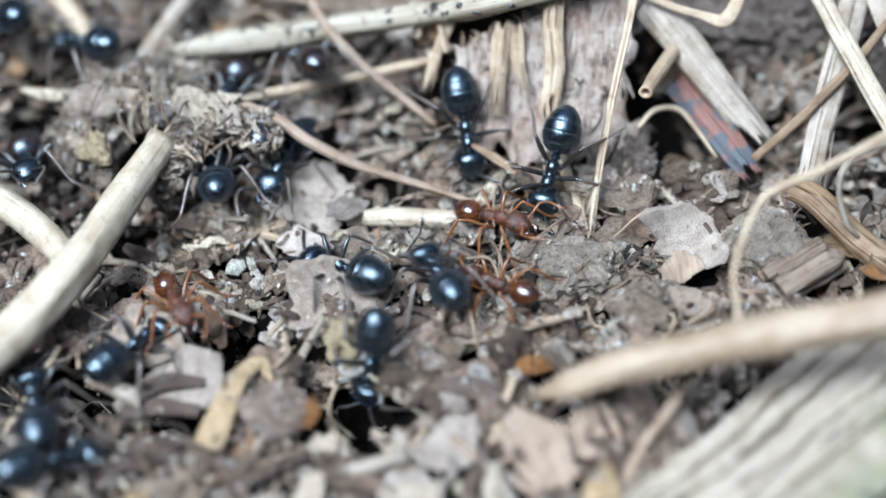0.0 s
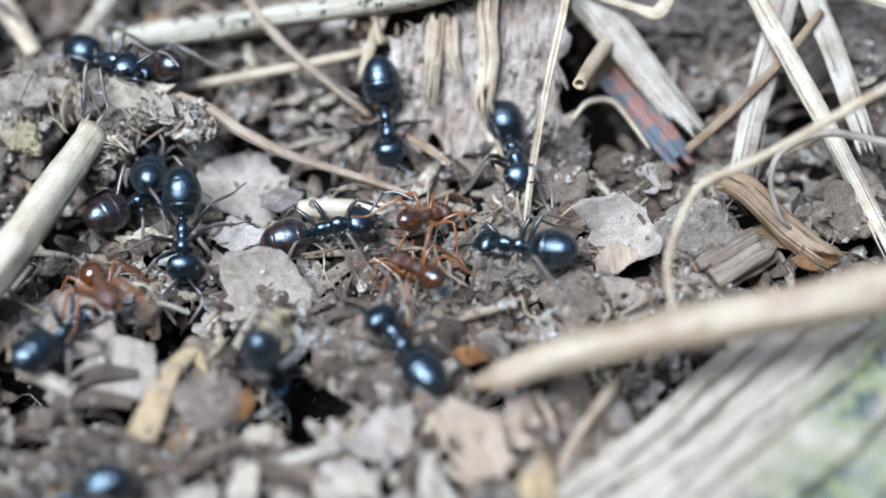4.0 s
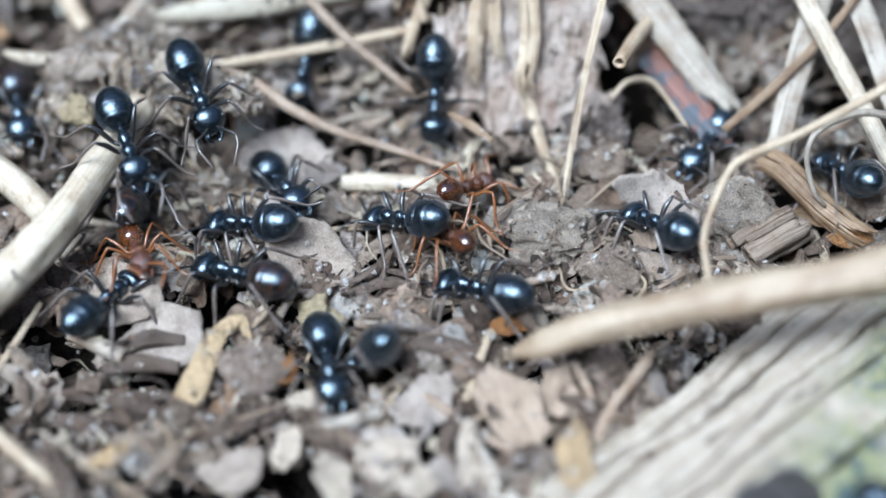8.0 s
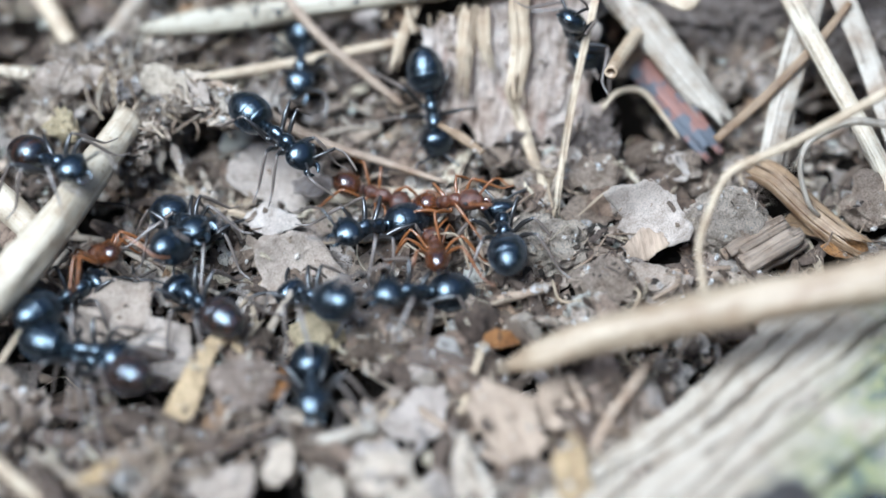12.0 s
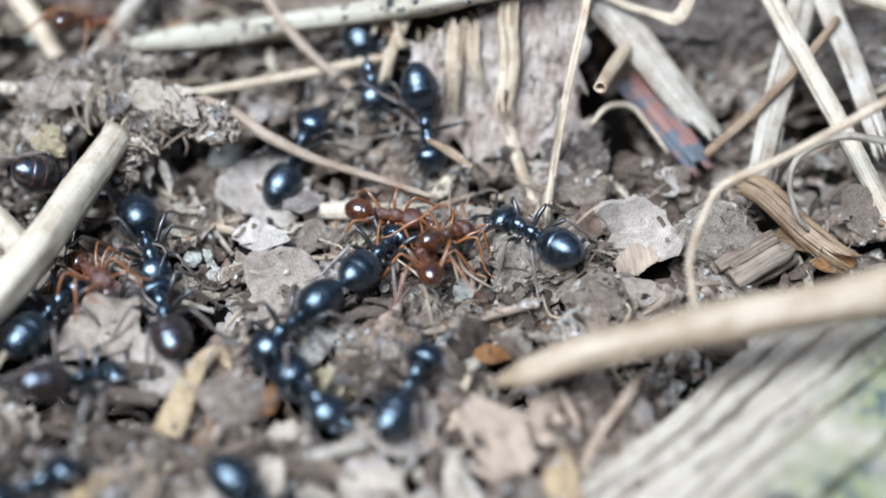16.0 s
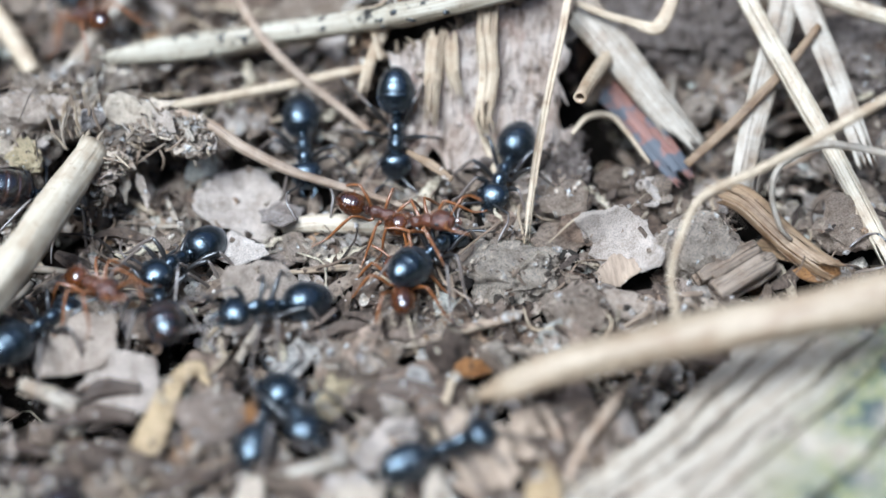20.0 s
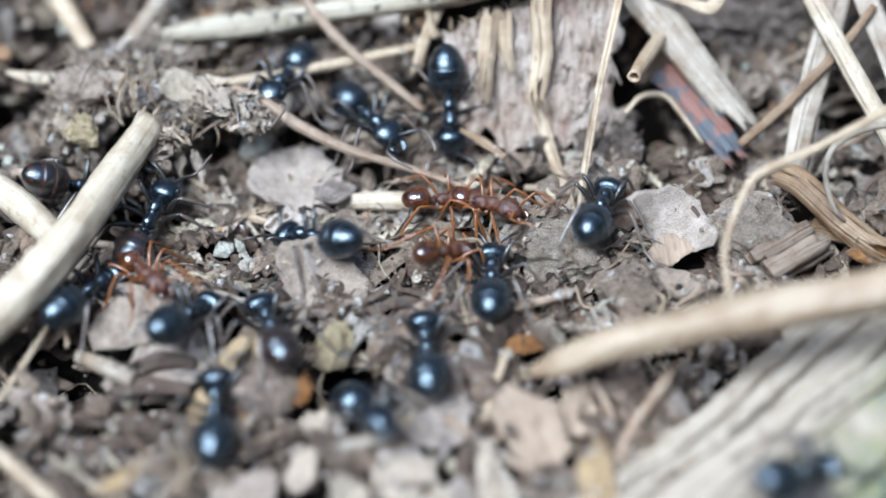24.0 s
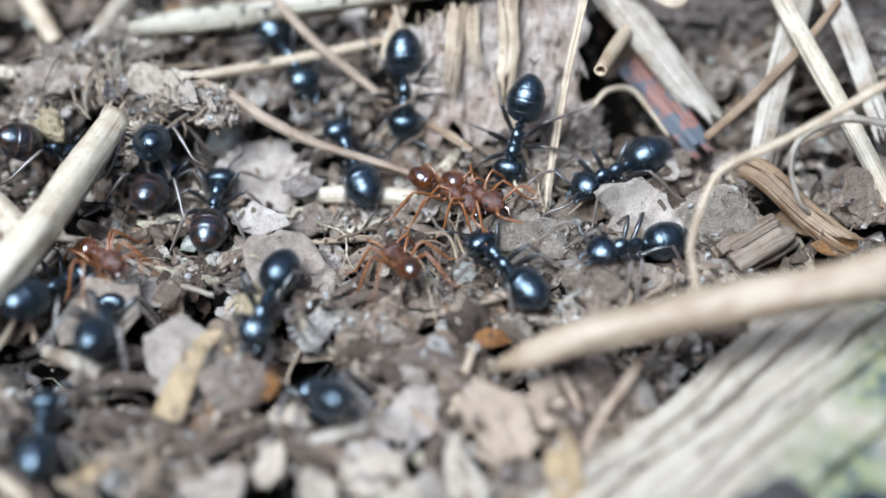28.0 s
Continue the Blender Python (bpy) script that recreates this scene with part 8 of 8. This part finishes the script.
    crawl("black", [(0, 15.75, -19.05, 1.05, -4, 126), (22.8, 15.75, -19.05, 1.05, -4, 126), (23.4, 13.47, -18.45, 4.32, 11, 80), (24, 11.20, -14.54, 3.64, 27, 34), (24.5, 4.18, -11.12, 1.43, 23, 36), (25, -1.14, -13.27, 1.66, 27, 44), (25.25, -2.52, -12.83, 1.56, 21, 90), (25.5, -3.91, -12.39, 1.45, 15, 135), (25.95, -4.41, -16.91, 1.36, 8, -160), (26.4, -4.91, -21.43, 1.26, 1, -96), (28, -4.91, -21.43, 1.26, 1, -96)])
    crawl("black", [(0, -15.64, -20.34, 1.14, -5, 89), (23.8, -15.64, -20.34, 1.14, -5, 89), (25, -15.53, -13.08, 1.79, 33, 70), (25.5, -16.24, -12.82, 1.70, 31, 96), (26, -16.28, -12.61, 1.59, 28, 100), (26.5, -16.68, -13.02, 1.64, 19, 104), (27, -16.61, -13.27, 1.66, 27, 104), (27.5, -16.05, -13.17, 1.65, 23, 103), (28, -16.10, -11.77, 1.50, 13, 94)])
    crawl("black", [(0, -16.97, -12.09, 1.65, 30, 41), (0.5, -16.97, -12.09, 1.65, 30, 41), (1, -14.96, -10.36, 1.38, 7, 51), (1.5, -13.07, -9.44, 1.41, 17, 52), (2, -11.57, -7.54, 1.52, 12, 73), (2.5, -11.29, -7.75, 1.54, 20, 68), (3, -11.61, -7.79, 1.51, 11, 70), (3.25, -11.34, -9.35, 1.52, 17, 109), (3.5, -11.07, -10.92, 1.52, 23, 149), (5, -22.17, -17.66, 1.13, 2, -149), (28, -22.17, -17.66, 1.13, 2, -149)])
    crawl("black", [(0, -27.18, -1.25, 0.95, -9, 4), (23, -27.18, -1.25, 0.95, -9, 4), (23.75, -24.24, -1.05, 1.42, 13, 61), (24.5, -21.31, -0.85, 1.89, 38, 119), (25, -20.76, -2.10, 1.93, 38, 110), (25.5, -21.11, -2.19, 1.87, 37, 121), (26.5, -28.04, -3.12, 1.14, 6, -172), (28, -28.04, -3.12, 1.14, 6, -172)])
    crawl("black", [(0, -10.93, -20.40, 1.15, 0, 80), (14.1, -10.93, -20.40, 1.15, 0, 80), (15, -10.93, -14.93, 1.50, 8, 60), (15.5, -9.44, -12.34, 1.50, 8, 27), (16, -7.32, -14.58, 1.50, 8, -40), (16.5, -8.11, -13.65, 1.50, 8, 80), (17, -7.96, -13.50, 1.50, 8, 85), (17.5, -8.26, -14.74, 1.50, 8, 60), (18.3, -7.26, -21.00, 1.15, 0, -70), (28, -7.26, -21.00, 1.15, 0, -70)])
    crawl("black", [(0, -18.09, -20.40, 1.15, 0, 80), (14.6, -18.09, -20.40, 1.15, 0, 80), (15.5, -18.09, -15.17, 1.50, 8, 20), (16, -16.23, -13.75, 1.50, 8, 40), (16.5, -12.95, -13.71, 1.50, 8, 60), (17, -13.36, -13.45, 1.50, 8, 85), (17.5, -10.48, -11.46, 1.50, 8, 130), (18, -12.25, -11.76, 1.50, 8, 140), (18.5, -12.30, -12.00, 1.50, 8, 135), (19, -11.56, -14.21, 1.50, 8, -80), (19.8, -10.56, -21.00, 1.15, 0, -70), (28, -10.56, -21.00, 1.15, 0, -70)])
    crawl("red", [(0, -0.62, 0.31, 1.39, -18, -28), (0.25, -0.75, -0.18, 1.66, 7, 12), (0.5, -0.87, -0.68, 1.94, 34, 51), (0.75, -0.80, -0.51, 1.95, -1, 9), (1, -0.73, -0.35, 1.96, -37, -32), (1.25, -0.78, -0.24, 1.94, -2, 5), (1.5, -0.83, -0.14, 1.92, 32, 43), (2, -0.83, -0.47, 1.86, 30, 39), (2.5, -0.63, -0.48, 1.87, 30, 44), (2.75, -0.65, -0.51, 1.91, -3, 8), (3, -0.67, -0.55, 1.96, -37, -28), (3.5, -0.62, -0.72, 1.94, 33, 42), (5.5, -0.65, 0.11, 1.85, 30, 54), (5.75, -0.77, -0.27, 1.99, -6, 9), (6, -0.88, -0.66, 2.13, -44, -37), (6.25, -0.88, -0.69, 2.03, -4, 7), (6.5, -0.88, -0.73, 1.93, 34, 52), (7, -0.56, -0.69, 1.88, 30, 50), (7.5, -0.83, -0.40, 1.79, 28, 52), (8, -0.61, -0.27, 1.80, 27, 45), (8.5, -0.90, -0.76, 1.74, 26, 53), (9, -1.54, -1.24, 1.15, 7, 57), (9.5, -0.89, -0.78, 1.52, -12, 9), (10, -0.23, -0.32, 1.88, -33, -38), (11, -1.34, -0.48, 1.78, -33, -39), (12, -1.07, -0.53, 1.86, -35, -25), (13.25, -0.90, -0.68, 1.78, -5, 10), (14.5, -0.74, -0.83, 1.70, 24, 46), (15, -0.87, -1.27, 1.69, 24, 46), (16, -0.64, -1.46, 1.82, 29, 51), (16.5, -0.83, -1.04, 1.77, -1, 15), (17, -1.03, -0.63, 1.72, -30, -21), (18, -0.98, -0.76, 1.71, 24, 38), (19, -1.18, 0.23, 1.49, -23, -14), (20, -0.98, -0.14, 1.87, -35, -27), (21, -1.20, 0.15, 1.57, 20, 39), (21.5, -1.39, -0.56, 1.64, 23, 38), (23.5, -0.73, -0.15, 1.54, -23, -27), (24, -0.49, 0.10, 1.42, -19, -30), (24.5, -0.55, -0.11, 1.65, 21, 33), (25, 0.59, -0.23, 1.68, -24, -35), (26, -0.17, -0.53, 1.58, -23, -27), (27, 0.39, 0.05, 1.80, -28, -41), (28, 0.40, 0.28, 1.54, -19, -46)])
    crawl("red", [(0, -0.32, -3.11, 1.16, 5, 153), (1, -0.50, -3.14, 1.25, 14, 143), (1.5, -0.38, -3.91, 1.58, -9, -175), (2, -0.25, -4.68, 1.90, -35, -134), (2.5, -0.56, -4.03, 1.69, -5, -175), (3, -0.86, -3.38, 1.48, 22, 144), (3.5, -0.91, -3.02, 1.43, 21, 133), (5.5, -1.48, -3.12, 1.84, 37, 123), (6, -0.94, -3.66, 1.64, 28, 127), (7, -1.15, -3.32, 1.56, 25, 112), (8, -1.21, -2.96, 1.74, 32, 121), (9, -2.00, -3.57, 1.28, 16, 96), (10, -1.35, -2.12, 1.62, 28, 118), (11, -1.84, -2.50, 1.45, 22, 101), (12, -1.56, -2.81, 1.56, 25, 96), (12.5, -1.53, -2.41, 1.49, 22, 91), (14.5, -1.48, -2.69, 1.46, 21, 98), (15, -1.86, -2.76, 1.38, 20, 108), (16, -1.45, -2.82, 1.61, 27, 97), (17, -1.37, -2.76, 1.62, 27, 96), (18, -1.69, -1.50, 1.51, 23, 95), (19, -1.52, -2.74, 1.47, 21, 96), (20, -1.80, -2.80, 1.15, 10, 99), (21, -1.99, -3.29, 1.75, 34, 127), (21.5, -2.22, -2.89, 1.55, 26, 104), (23.5, -2.32, -2.92, 1.80, 33, 42), (24, -2.08, -2.94, 1.81, 33, 43), (24.5, -1.80, -2.70, 1.57, 27, 110), (25, -2.20, -3.02, 1.69, 32, 111), (26, -2.74, -3.12, 1.45, 24, 126), (26.5, -2.49, -3.52, 1.74, 33, 116), (27, -2.45, -3.76, 1.62, 28, 124), (27.5, -2.57, -3.12, 1.53, 26, 104), (28, -2.56, -3.58, 1.64, 30, 111)])
    crawl("red", [(0, -13.56, -4.24, 1.53, -21, -62), (1, -13.67, -4.29, 1.71, -27, -59), (2, -13.78, -4.45, 2.00, -38, -51), (3, -13.75, -4.23, 1.71, -27, -59), (5.5, -14.00, -4.08, 1.76, -29, -62), (6, -13.80, -4.01, 1.78, -29, -56), (8, -14.39, -3.84, 1.63, -25, -67), (9, -13.79, -3.50, 1.82, -31, -72), (10, -14.04, -3.94, 2.05, -39, -65), (11, -14.36, -3.32, 1.76, -29, -36), (11.33, -14.64, -3.44, 1.84, -5, 17), (11.67, -14.92, -3.56, 1.92, 17, 71), (12, -15.20, -3.68, 2.00, 43, 124), (12.83, -15.07, -3.32, 1.76, 20, 65), (13.67, -14.93, -2.96, 1.53, 1, 6), (14.5, -14.79, -2.60, 1.30, -18, -54), (15, -14.99, -3.06, 1.46, -20, -47), (16, -15.40, -3.43, 1.73, -28, -51), (17, -14.55, -2.81, 1.47, -21, -40), (18, -14.32, -2.60, 1.62, -27, -51), (19, -14.43, -3.21, 1.70, -27, -51), (20, -14.30, -3.36, 1.76, -29, -44), (21, -14.66, -2.68, 1.75, -31, -48), (21.5, -14.59, -3.35, 1.74, -28, -52), (23.5, -14.36, -3.97, 1.60, -23, -52), (24.5, -14.75, -3.52, 1.47, -19, -51), (25, -15.01, -2.97, 1.14, -9, -54), (26, -14.41, -2.77, 1.40, -20, -58), (26.5, -14.58, -3.02, 1.50, -23, -63), (27, -15.18, -3.02, 1.54, -23, -51), (28, -14.89, -3.61, 1.86, -32, -49)])
    crawl("red", [(0, -12.25, 6.41, 0.74, -0, -24), (8.9, -12.25, 6.41, 0.74, -0, -24), (9.5, -9.92, 3.14, 1.00, -24, -54), (10, -7.52, 1.64, 1.00, -13, -30), (10.5, -4.65, 1.27, 0.87, -14, -39), (11, -4.66, 0.72, 0.88, -3, -27), (11.5, -4.96, 0.75, 0.85, -12, -26), (12, -4.33, 0.77, 0.91, 3, -19), (12.5, -3.99, 0.79, 0.94, -9, -33), (14.5, -3.27, 1.02, 1.00, -3, -25), (15, -3.41, 1.03, 0.98, -10, -23), (15.5, -3.34, 0.71, 0.99, 1, -11), (16, -3.32, 0.35, 1.00, -10, -18), (16.5, -3.26, 0.51, 1.08, 8, -9), (17, -3.36, 0.53, 0.99, -10, -19), (17.5, -3.17, 0.75, 1.01, 4, -12), (18, -3.17, 0.55, 1.01, -9, -20), (18.5, -2.75, 0.35, 1.05, -5, -13), (19, -2.88, 0.80, 1.11, -16, -15), (19.5, -2.81, 0.77, 1.28, -21, -16), (20, -2.75, 0.96, 1.22, 11, -14), (20.5, -2.37, 1.31, 1.26, 11, -14), (21, -2.10, 0.24, 1.45, -25, -13), (21.5, -2.43, 0.72, 1.07, -2, -14), (23.5, -2.38, 0.43, 1.08, -8, -9), (24, -2.13, 0.57, 1.10, -0, 2), (24.5, -2.24, 0.44, 1.09, -2, 6), (25, -0.55, 0.47, 1.27, -15, -21), (25.5, -1.99, 0.58, 1.12, -2, 4), (26, -1.67, 0.42, 1.14, 3, -2), (26.5, -2.01, 0.07, 1.38, -22, -32), (27, -1.14, 0.94, 1.25, -16, -19), (27.5, -1.33, 0.94, 1.18, -7, -24), (28, -0.76, 0.63, 1.23, -4, -35)])
    crawl("red", [(0, -19.16, 18.15, 4.00, 8, -78), (12.5, -19.16, 18.15, 4.00, 8, -78), (13.5, -18.31, 14.22, 3.43, 17, -12), (14.5, -17.45, 10.29, 2.85, 27, 54), (16, -17.47, 10.05, 3.05, 36, 64), (18.5, -16.62, 11.15, 3.11, 27, 126), (20, -16.02, 11.10, 3.09, 27, 126), (21.5, -16.22, 10.19, 3.02, 35, 129), (23.5, -17.28, 10.90, 3.09, 26, 114), (25, -21.72, 18.33, 3.83, -5, 121), (28, -21.72, 18.33, 3.83, -5, 121)])


motions()
